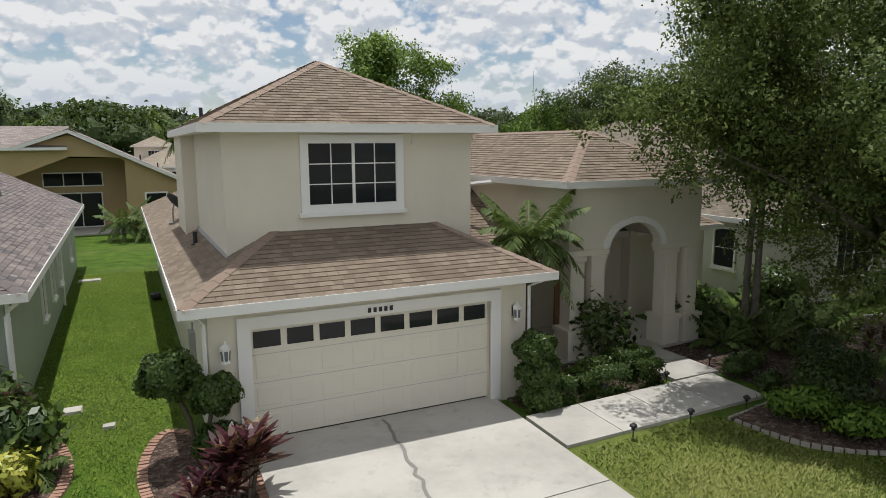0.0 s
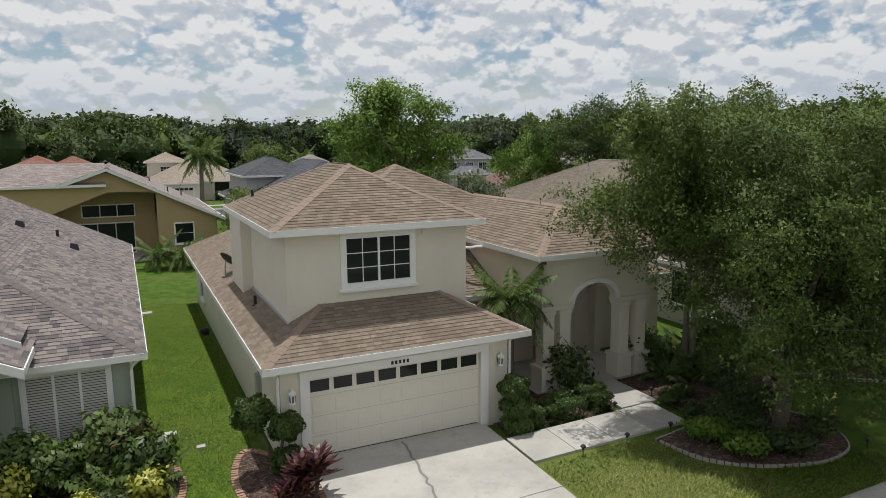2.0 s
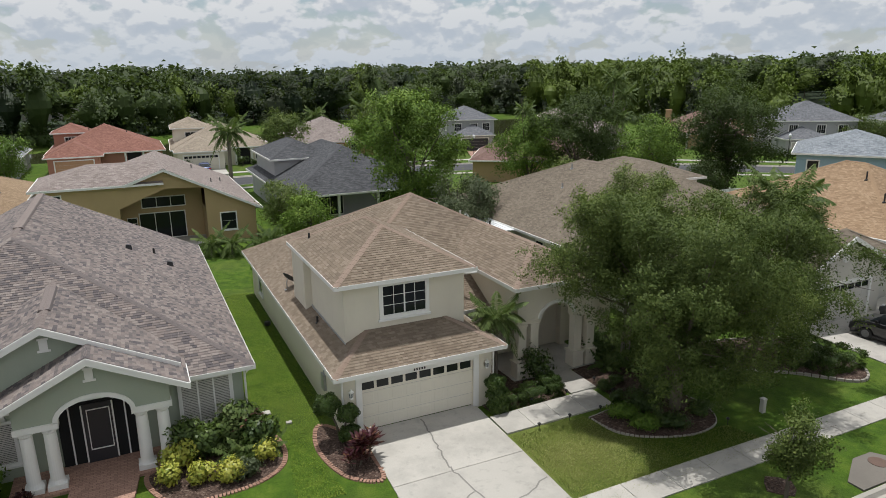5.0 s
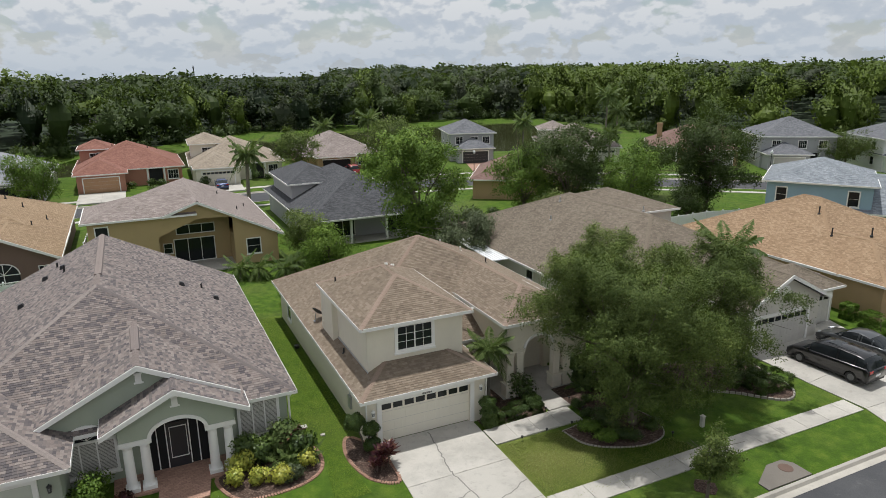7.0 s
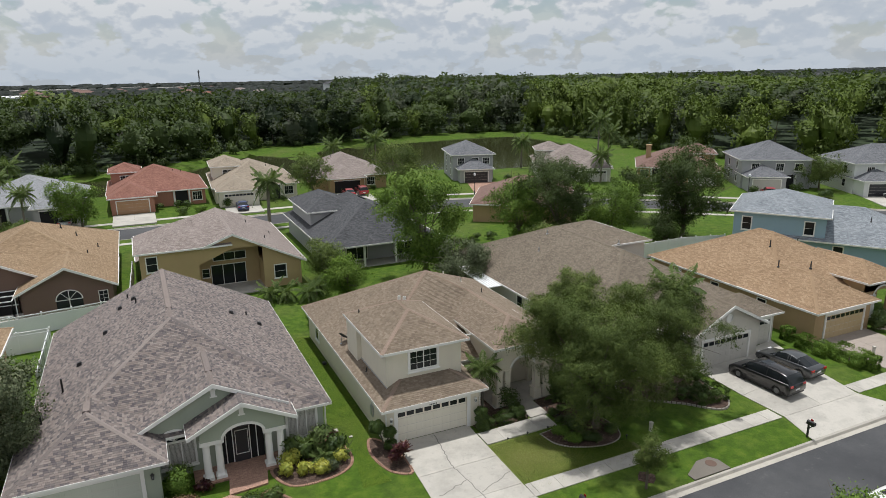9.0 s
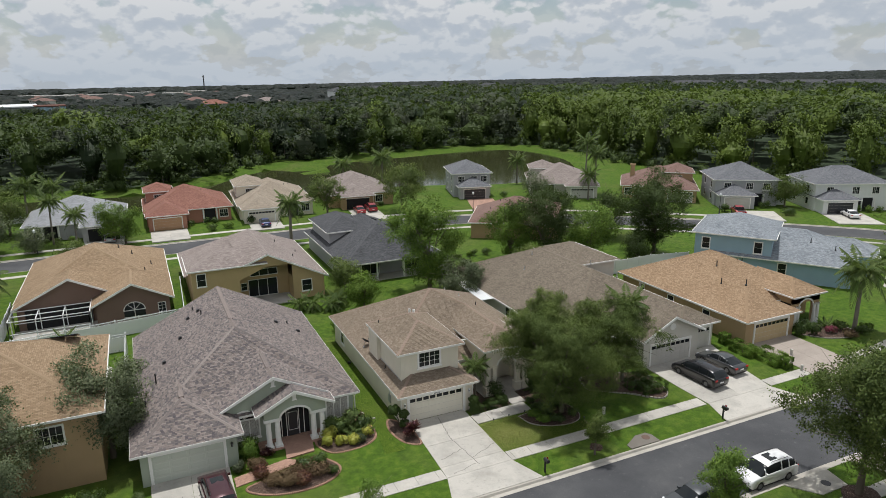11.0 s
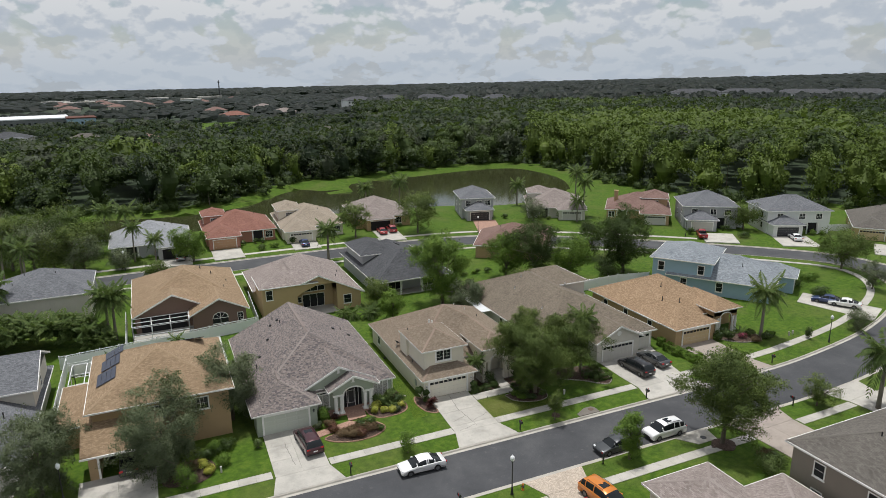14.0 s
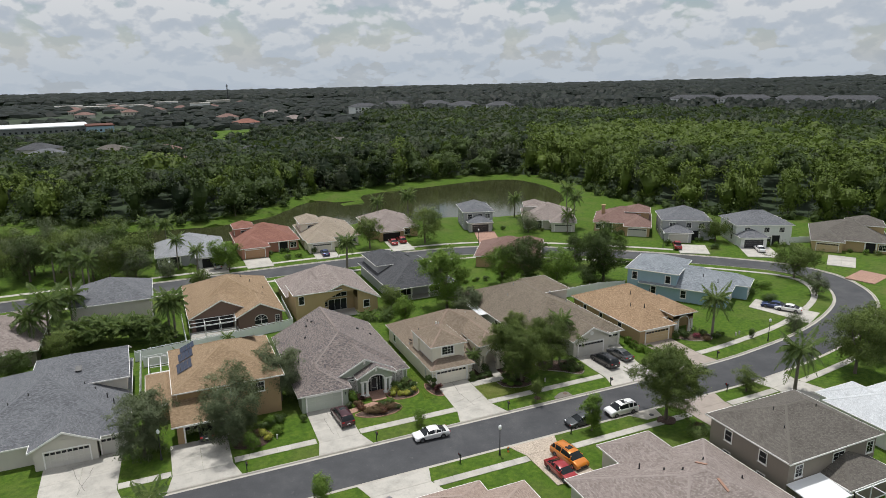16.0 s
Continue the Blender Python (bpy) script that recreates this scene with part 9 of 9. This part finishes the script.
car("red pickup on a pale driveway", 90.8, 58.2, 144, CP["red"], "pickup", -0.1, "pickup truck")
car("red car on a driveway", 24.4, 95.6, 174, CP["red"], "sedan", -0.1)
car("red crossover on a driveway", 27.2, 96.4, 174, CP["red"], "suv", -0.1)
car("dark blue car on a driveway", 4.6, 92.8, 177, CP["blue"], "sedan", -0.1)
car("silver car in an open garage", -22.2, 93.0, 180, CP["silver"], "sedan", -0.1)
car("black car in an open garage", -31.4, 11.9, 180, CP["black"], "sedan", -0.02)

# ---- fences, lamps and small things ----
def vinyl_fence(label, pts, h=1.8, lattice=True):
    F = empty("fence", label, "fence", *pts[0])
    ox, oy = pts[0]
    for (x0, y0), (x1, y1) in zip(pts, pts[1:]):
        l = math.hypot(x1 - x0, y1 - y0)
        n = max(1, round(l / 2.4))
        a = math.degrees(math.atan2(y1 - y0, x1 - x0))
        for i in range(n + 1):
            m = pose(x0 - ox + (x1 - x0) * i / n, y0 - oy + (y1 - y0) * i / n, 0, 0, 0, a)
            ps = Shape().box(-0.065, 0.065, -0.065, 0.065, -0.5, h + 0.05).hull([(-0.08, -0.08, h + 0.05), (0.08, -0.08, h + 0.05), (0.08, 0.08, h + 0.05), (-0.08, 0.08, h + 0.05)], [(-0.015, -0.015, h + 0.14), (0.015, -0.015, h + 0.14), (0.015, 0.015, h + 0.14), (-0.015, 0.015, h + 0.14)])
            part("post", ps.moved(m), M["vinyl"], F)
            if i < n:
                w = l / n - 0.13
                pn = Shape().box(0.065, 0.065 + w, -0.02, 0.02, -0.3, h - (0.32 if lattice else 0.05))
                part("fence_panel", pn.moved(m), M["vinyl"], F)
                rl = Shape().box(0.065, 0.065 + w, -0.035, 0.035, h - 0.09, h - 0.02).box(0.065, 0.065 + w, -0.035, 0.035, h - 0.36, h - 0.28)
                if lattice:
                    for j in range(int(w / 0.2)):
                        u = 0.1 + 0.2 * j
                        for q in (0, 1):
                            b0, b1 = (u, u + 0.19) if q else (u + 0.19, u)
                            rl.hull([(b0, -0.008, h - 0.28), (b0 + 0.03, -0.008, h - 0.28), (b0 + 0.03, 0.008, h - 0.28), (b0, 0.008, h - 0.28)], [(b1, -0.008, h - 0.09), (b1 + 0.03, -0.008, h - 0.09), (b1 + 0.03, 0.008, h - 0.09), (b1, 0.008, h - 0.09)])
                part("rail", rl.moved(m), M["vinyl"], F)
    return F


vinyl_fence("white vinyl privacy fence with lattice top", [(-40.2, 41.0), (-13.3, 44.9)])
vinyl_fence("white vinyl fence along a side yard", [(-19.6, 38.4), (-19.6, 29.5)], lattice=False)
vinyl_fence("white vinyl fence between gardens", [(-38.9, 38.0), (-19.6, 39.2)])
vinyl_fence("white vinyl fence beside a pool", [(-39.3, 25.0), (-39.3, 40.6)], lattice=False)
vinyl_fence("white vinyl fence beside the ochre house", [(-13.3, 45.0), (-12.9, 58.0)], lattice=False)
vinyl_fence("white vinyl fence beside a brown house", [(-32.0, 42.4), (-32.2, 56.0)], lattice=False)
vinyl_fence("white vinyl fence behind the orange roof", [(39.5, 37.5), (50.5, 38.0), (56.5, 36.6)], lattice=False)
vinyl_fence("white picket fence by a lawn", [(119.0, 50.0), (128.5, 46.0), (133.0, 49.0)], 1.5, False)
vinyl_fence("white fence beside a grey house", [(101.0, 66.0), (106.5, 60.5)], 1.6, False)
vinyl_fence("white fence near the pond", [(-44, 118), (-36, 118), (-36, 108)], 1.5, False)


def street_lamp(x, y, h=4.0):
    Lp = empty("street_lamp", "black street lamp with a white globe", "street lamp", x, y, lot_height(x, y))
    part("base", Shape().lathe([(0.16, -0.1), (0.16, 0.1), (0.12, 0.2), (0.10, 0.7), (0.075, 0.8), (0.0, 0.8)], 0, 0, 12), M["black"], Lp, smooth=True)
    part("post", Shape().tube([(0, 0, 0.7), (0, 0, h - 0.5)], [0.06, 0.045], 10).lathe([(0.05, h - 0.55), (0.1, h - 0.5), (0.12, h - 0.42), (0.0, h - 0.40)], 0, 0, 12), M["black"], Lp)
    part("globe", Shape().lathe([(0.10, h - 0.42), (0.19, h - 0.30), (0.22, h - 0.12), (0.19, h + 0.03), (0.10, h + 0.12), (0.04, h + 0.15), (0.03, h + 0.24), (0.0, h + 0.26)], 0, 0, 14), M["vinyl"], Lp, "frosted white globe", smooth=True)


for x, y in ((1.7, -8.4), (61.1, 3.4), (-37.0, 8.0), (-33.0, 89.5), (46.0, 86.0), (88.0, 60.4)):
    street_lamp(x, y)


def mailbox(x, y, rz=0):
    B = empty("mailbox", "black mailbox on a post by the kerb", "mailbox", x, y, lot_height(x, y), rz)
    part("post", Shape().box(-0.05, 0.05, -0.05, 0.05, -0.1, 1.0).box(-0.04, 0.04, -0.35, 0.2, 0.9, 0.97).tube([(0, 0.0, 0.6), (0, -0.25, 0.9)], 0.03, 6), M["black"], B)
    sh = Shape()
    arc = [(0.11 * math.cos(a), 1.12 + 0.11 * math.sin(a)) for a in (math.pi * k / 8 for k in range(9))]
    p = [(0.11, 0.98)] + arc + [(-0.11, 0.98)]
    sh.hull([(u, -0.42, w) for u, w in p], [(u, 0.1, w) for u, w in p])
    part("box", sh, M["black"], B)
    part("flag", Shape().box(0.112, 0.122, -0.2, -0.02, 1.1, 1.3), M["redlight"], B)


for x, y in ((8.3, 1.35), (26.0, 1.35), (-11.2, 1.35), (-27.6, 1.35), (47.9, 1.9)):
    mailbox(x, y)
for x, y in ((-3.5, -7.9), (12.6, -7.9), (40.2, -7.6), (-21.5, -7.9)):
    mailbox(x, y, 180)


def hydrant(x, y):
    Hd = empty("fire_hydrant", "small fire hydrant with coloured cap on the verge", "hydrant", x, y, lot_height(x, y))
    part("barrel", Shape().lathe([(0.16, -0.05), (0.16, 0.05), (0.10, 0.08), (0.10, 0.5), (0.13, 0.53), (0.12, 0.6), (0.06, 0.68), (0.03, 0.74), (0, 0.74)], 0, 0, 12), CP["orange"], Hd, smooth=True)
    part("outlet", Shape().tube([(-0.2, 0, 0.4), (0.2, 0, 0.4)], 0.06, 8).tube([(0, -0.18, 0.38), (0, 0, 0.38)], 0.075, 8), CP["blue"], Hd)


hydrant(3.0, -8.2)


def path_light(x, y):
    Q = empty("path_light", "small dark path light on a stake", "path light", x, y, lot_height(x, y))
    part("stake", Shape().tube([(0, 0, -0.05), (0, 0, 0.26)], 0.012, 6), M["black"], Q)
    part("hood", Shape().lathe([(0.075, 0.25), (0.07, 0.28), (0.02, 0.32), (0, 0.325)], 0, 0, 12).lathe([(0.035, 0.18), (0.04, 0.25), (0.0, 0.25)], 0, 0, 10), M["black"], Q)


for x, y in ((8.25, 9.05), (9.75, 9.1), (11.3, 9.1), (9.1, 10.95), (10.9, 10.95), (12.75, 11.4), (15.3, 6.1), (12.75, 10.1)):
    path_light(x, y)


def utility_pedestal(x, y, h=0.55):
    Q = empty("utility_post", "small pale utility pedestal on the lawn", "utility post", x, y, lot_height(x, y))
    part("case", Shape().box(-0.09, 0.09, -0.09, 0.09, -0.05, h).box(-0.11, 0.11, -0.11, 0.11, h, h + 0.06), M["greydoor"], Q)


for x, y in ((17.4, 6.2), (42.0, 7.5), (39.8, 4.6), (-23.0, 6.9), (57.8, 7.4), (58.8, 7.6)):
    utility_pedestal(x, y)
# storm drain by the kerb
SD = empty("storm_drain", "concrete storm drain with an open kerb inlet", "storm drain", 17.8, 1.6, lot_height(17.8, 1.6), kind="structure")
lid = Shape().prism([(-1.75, -0.62), (1.05, -0.62), (1.05, 0.35), (0.75, 0.78), (-0.25, 0.78), (-1.75, -0.05)], -0.12, 0.05)
part("drain_lid", lid, M["drain"], SD, "dark stained concrete lid")
# near-black block stands for the unlit hole of the inlet
part("inlet", Shape().box(-1.7, 1.0, -0.80, -0.66, -0.24, -0.01), M["dark"], SD)
part("manhole", Shape().lathe([(0.34, 0.05), (0.34, 0.066), (0.30, 0.070), (0.0, 0.066)], 0.35, 0.22, 18), M["rust"], SD, "rusty round manhole cover")
MH = empty("manhole_apron", "concrete manhole apron on the verge", "manhole", 25.2, -8.6, lot_height(25.2, -8.6), kind="structure")
part("apron", Shape().prism([(-2.6, 1.2), (-1.2, -0.7), (1.4, -0.7), (1.8, 1.2)], -0.1, 0.05), M["kerb"], MH)
part("manhole", Shape().lathe([(0.34, 0.05), (0.34, 0.066), (0.0, 0.066)], 0.2, 0.1, 18), M["black"], MH)
for x, y, w, d in ((-1.35, 15.2, 0.5, 0.35), (-1.55, 30.4, 0.9, 0.45), (-0.6, 14.0, 0.25, 0.2)):
    st = empty("stepping_stone", "flat pale splash stone on the grass", "stone", x, y, lot_height(x, y))
    part("slab", Shape().hull([(-w / 2, -d / 2, -0.03), (w / 2, -d / 2, -0.03), (w / 2, d / 2, -0.03), (-w / 2, d / 2, -0.03)], [(-w * 0.45, -d * 0.42, 0.06), (w * 0.42, -d * 0.45, 0.06), (w * 0.46, d * 0.4, 0.07), (-w * 0.42, d * 0.45, 0.06)]), M["concrete"], st)
HB = empty("hose_reel", "dark garden hose reel by the wall", "hose reel", 0.75, 25.4, -0.12)
part("hose", Shape().lathe([(0.10, 0.05), (0.17, 0.08), (0.19, 0.17), (0.17, 0.26), (0.10, 0.30), (0.0, 0.28)], 0, 0, 14), M["black"], HB)

# ---- distance ----
def far_building(name, label, x, y, w, d, h, wall, roofm, rz=0, flat=False, z=None, rows=1):
    z = lot_height(x, y) if z is None else z
    H = empty(name, label, "building", x, y, z, rz)
    part("wall", Shape().box(-w / 2, w / 2, -d / 2, d / 2, -2, h), M[wall], H)
    if flat:
        part("roof", Shape().box(-w / 2 - 0.5, w / 2 + 0.5, -d / 2 - 0.5, d / 2 + 0.5, h, h + 0.8), M[roofm], H)
    else:
        s, c = hip_faces(-w / 2 - 1, w / 2 + 1, -d / 2 - 1, d / 2 + 1, h, 0.4, "x" if w > d else "y")
        sh = Shape()
        for q in s:
            sh.face(q, slope_uv(q))
        part("roof", sh, M[roofm], H)
    for r in range(rows):
        for i in range(int(w / 4)):
            part("window", Shape().box(-w / 2 + 4 * i + 1.2, -w / 2 + 4 * i + 2.8, -d / 2 - 0.08, -d / 2 - 0.01, 1 + 3 * r, 2.5 + 3 * r), M["glass"], H)
    return H


for x, y, w, d, h, rz in ((184, 641, 30, 16, 7, 10), (237, 689, 34, 16, 7, -8), (274, 656, 34, 18, 7, 0), (287, 606, 30, 18, 7, 15), (289, 524, 26, 16, 9, -20), (600, 585, 60, 20, 7, -40), (642, 544, 60, 20, 7, -40), (655, 478, 60, 20, 7, -45), (690, 440, 60, 20, 7, -45)):
    far_building("apartment_building", "distant pale apartment block with a grey roof", x, y, w, d, h + 3, "whitewall", "roof_dgrey", rz, rows=3)
far_building("shopping_centre", "distant white flat-roofed shopping centre", -122, 580, 78, 46, 5.0, "paleglass", "white_roof", 8, True)
far_building("shopping_centre", "distant shop front with a red band on its roof", -72, 560, 20, 24, 5.0, "bluewall", "roof_red", 8, True)
for x, y in ((-134, 1073), (-84, 1163), (-33, 1100), (12, 987), (-102, 829), (-54, 872), (91, 561), (-20, 930), (40, 640), (-120, 960), (95, 700), (60, 1010), (-70, 1010), (120, 1180)):
    far_building("house", "distant house with a hip roof among trees", x, y, 18, 14, 4.2, "creamgrey", "roof_mottled" if x % 2 else "roof_mauve", (x * 7) % 60 - 30)
for i, (x, y) in enumerate(WOOD_HOUSES):
    far_building("house", "house with a weathered hip roof deep in the wood", x, y, 18, 14, 7.5, "creamgrey", ("roof_dgrey", "roof_grey", "roof_taupe", "roof_mauve")[i % 4], (i * 37) % 50 - 25)
for i, (x, y, w, h, mat) in enumerate(((-150, 1180, 40, 6, "whitewall"), (-95, 1230, 34, 6, "tanwall"), (-55, 1120, 34, 6, "whitewall"), (0, 1240, 36, 7, "whitewall"), (48, 1120, 30, 6, "whitewall"), (-110, 1090, 40, 6, "creamgrey"), (90, 1260, 40, 7, "creamgrey"))):
    far_building("commercial_building", "distant pale flat-roofed commercial building", x, y, w, 16, h, mat, "concrete", 6, True)
far_building("house", "distant house with a red hip roof by a field", 44, 530, 20, 14, 4.5, "whitewall", "roof_red", 5)
fld = Shape().face([(x, y, lot_height(x, y) + 0.12) for x, y in FIELD])
tagged(part("field", fld, M["lawn"], None), "mown green field far beyond the wood", "field", kind="structure")
MT = empty("radio_mast", "distant slim lattice radio mast", "mast", 114, 1319, lot_height(114, 1319))
ms = Shape()
for sx, sy in ((-1.5, -1.5), (1.5, -1.5), (0, 1.5)):
    ms.tube([(sx, sy, -2), (sx * 0.25, sy * 0.25, 36)], 0.35, 5)
for k in range(10):
    ms.tube([(-1.5 * (1 - k / 13), -1.5 * (1 - k / 13), 3.5 * k), (1.5 * (1 - k / 13), -1.5 * (1 - k / 13), 3.5 * k + 3.5)], 0.2, 4)
part("lattice", ms, M["black"], MT)
part("antenna", Shape().box(-1.8, 1.8, -0.6, 0.6, 31, 34), M["steel"], MT)

# ---- pieces: paving slabs, shingles ----
def sidewalk(label, side, x_from, x_to, skip):
    """Square slabs along the road at that side."""
    W = empty("sidewalk", label, "sidewalk", kind="structure")
    line = [p for p in CENTRE]
    fine = []
    for p, q in zip(line, line[1:]):
        n = max(1, int(math.dist(p, q) / 0.5))
        fine += [lerp2(p, q, i / n) for i in range(n)]
    a, b = offset(fine, side * 6.85), offset(fine, side * 8.05)
    i = 0
    while i + 3 < len(fine):
        x0, x1 = sorted((a[i][0], a[i + 3][0]))
        f0, f1 = 0.0, 1.0
        for u, v in skip:
            if u <= x0 and v >= x1:
                f1 = -1.0
            elif x0 < u < x1:
                f1 = min(f1, (u - x0) / (x1 - x0))
            elif x0 < v < x1:
                f0 = max(f0, (v - x0) / (x1 - x0))
        if x_from < fine[i][0] < x_to and fine[i][1] < 50 and f1 - f0 > 0.1:
            q = [tuple(lerp2(a[i], a[i + 3], f0)), tuple(lerp2(a[i], a[i + 3], f1)), tuple(lerp2(b[i], b[i + 3], f1)), tuple(lerp2(b[i], b[i + 3], f0))]
            part("slab", slab_mesh(q, lift=0.006), M["concrete"], W)
        i += 3
    return W


sidewalk("pale concrete sidewalk beside the verge", 1, -75, 104, ((1.45, 6.9), (-18.3, -12.6), (26.6, 34.6), (40.1, 46.5), (-36.0, -28.8), (-50.3, -41.8), (74.2, 80.6)))
sidewalk("pale concrete sidewalk across the road", -1, -40, 72, ((4.5, 9.5), (30.2, 37.6), (-15.7, -8.0), (46.8, 52.7)))
for s in (1, -1):
    k = next(i for i, p in enumerate(CENTRE) if p[1] > 50)
    strip("pavement", s * 6.85, s * 8.05, -0.19, -0.17, M["concrete"], "pale concrete sidewalk on the back street", "sidewalk", k, None)


def tabs(slope, w=0.30, h=0.14, seed=0, gap=0.012, lift=0.017):
    """Shingle tabs of one slope: corner lists, each tilted a little so that it laps the course below."""
    a, b = Vector(slope[0]), Vector(slope[1])
    u = (b - a).normalized()
    n = (b - a).cross(Vector(slope[2]) - a).normalized()
    if n.z < 0:
        n = -n
    v = n.cross(u)
    if v.z < 0:
        v = -v
    p2 = [((Vector(p) - a).dot(u), (Vector(p) - a).dot(v)) for p in slope]
    top = max(p[1] for p in p2)
    lo, hi = min(p[0] for p in p2), max(p[0] for p in p2)
    r = random.Random(seed)
    out = []
    for j in range(int(top / h) + 1):
        shift = (0.5 * w * (j % 2)) + r.uniform(-0.03, 0.03)
        x = lo - shift
        yc = (j + 0.5) * h
        cut = [p[0] + (q[0] - p[0]) * (yc - p[1]) / (q[1] - p[1]) for p, q in zip(p2, p2[1:] + p2[:1]) if (p[1] - yc) * (q[1] - yc) < 0]
        if len(cut) < 2:
            continue
        left, right = min(cut) + 0.01, max(cut) - 0.01
        while x < hi:
            ww = w * r.choice((0.8, 1.0, 1.0, 1.25))
            e0, e1 = max(x + gap / 2, left), min(x + ww - gap / 2, right)
            z0, z1 = lift + r.uniform(0.0, 0.005), 0.004
            if e1 - e0 > 0.03:
                y0, y1 = j * h - 0.012, (j + 1) * h + 0.004
                q = [(e0, y0, z0), (e1, y0, z0), (e1, y1, z1), (e0, y1, z1)]
                f = [(e0, y0, 0.0), (e1, y0, 0.0)]
                out.append([a + u * e[0] + v * e[1] + n * e[2] for e in q] + [a + u * e[0] + v * e[1] + n * e[2] for e in f])
            x += ww
    return out


def tab_shape(t):
    return [[t[0], t[1], t[2], t[3]], [t[4], t[5], t[1], t[0]]]


def shingled(house, slopes, mat, base, name="shingles"):
    """The shingles of several slopes joined as one field."""
    me_v, me_f = [], []
    for k, s in enumerate(slopes):
        for t in tabs(s, w=0.22, seed=base + k):
            i = len(me_v)
            me_v += [tuple(p) for p in t]
            me_f += [(i, i + 1, i + 2, i + 3), (i + 4, i + 5, i + 1, i)]
    me = bpy.data.meshes.new(name)
    me.from_pydata(me_v, [], me_f)
    me.materials.append(mat)
    o = new(name, me)
    o.parent = house
    o.matrix_parent_inverse = Matrix.Translation(-house.location)
    tagged(o, kind="stuff")


shingled(MAIN, MAIN_LOW[:5] + MAIN_LOW[6:] + MAIN_PORCH + MAIN_UPPER, M["tabs_main"], 10)
for t in tabs(MAIN_LOW[5], w=0.22, seed=3):
    c = sum((Vector(p) for p in t), Vector()) / 6
    sh = Shape()
    for f in tab_shape(t):
        sh.face([Vector(p) - c for p in f])
    o = new("shingle", sh.mesh("shingle", M["tabs_main"]))
    o.parent = MAIN
    o.matrix_parent_inverse = Matrix.Translation(-MAIN.location)
    o.location = c
shingled(SAGE, [s for g in SAGE_SLOPES for s in g], M["tabs_lh"], 40)


def grass_field(label, poly, per, seed, h=0.05, leaf="grass"):
    """Blades of grass over a patch of lawn."""
    rng = np.random.default_rng(seed)
    xs, ys = [p[0] for p in poly], [p[1] for p in poly]
    n = int((max(xs) - min(xs)) * (max(ys) - min(ys)) * per)
    p = np.stack([rng.uniform(min(xs), max(xs), n), rng.uniform(min(ys), max(ys), n)], 1)
    p = np.array([q for q in p if inside(poly, *q)])
    n = len(p)
    gx = {}
    z = np.array([gx.setdefault((round(a * 2), round(b * 2)), lot_height(round(a * 2) / 2, round(b * 2) / 2)) for a, b in p]) - 0.015
    a = rng.uniform(0, 6.28, n)
    hh = h * rng.uniform(0.5, 1.25, n)
    d = np.stack([np.cos(a), np.sin(a), 0 * a], 1)
    s = np.stack([-np.sin(a), np.cos(a), 0 * a], 1) * 0.0085
    b = np.concatenate([p, z[:, None]], 1)
    m = b + d * (hh * 0.35)[:, None] + np.stack([0 * a, 0 * a, hh * 0.7], 1)
    t = b + d * (hh * 0.95)[:, None] + np.stack([0 * a, 0 * a, hh], 1)
    up = np.stack([0.35 * rng.normal(size=n), 0.35 * rng.normal(size=n), np.ones(n)], 1)
    up /= np.linalg.norm(up, axis=1)[:, None]
    tagged(new("grass", quads_mesh("grass", np.stack([b - s, b + s, m + s * 0.9, t], 1), M["leaf_" + leaf], up)), label, "grass", kind="stuff")


grass_field("short green grass between the two houses", [(-2.1, 14.4), (-1.0, 12.0), (-1.3, 10.5), (-1.6, 8.4), (0.1, 8.4), (-0.2, 11.4), (0.4, 13.4), (1.0, 14.0), (1.0, 32), (-2.1, 32)], 850, 1)
grass_field("short dry green grass on the front lawn", [(6.95, 9.1), (10.5, 9.1), (10.7, 7.4), (12.0, 6.4), (15.2, 6.1), (16.0, 4.2), (7.0, 4.0)], 900, 2, 0.05, "drygrass")
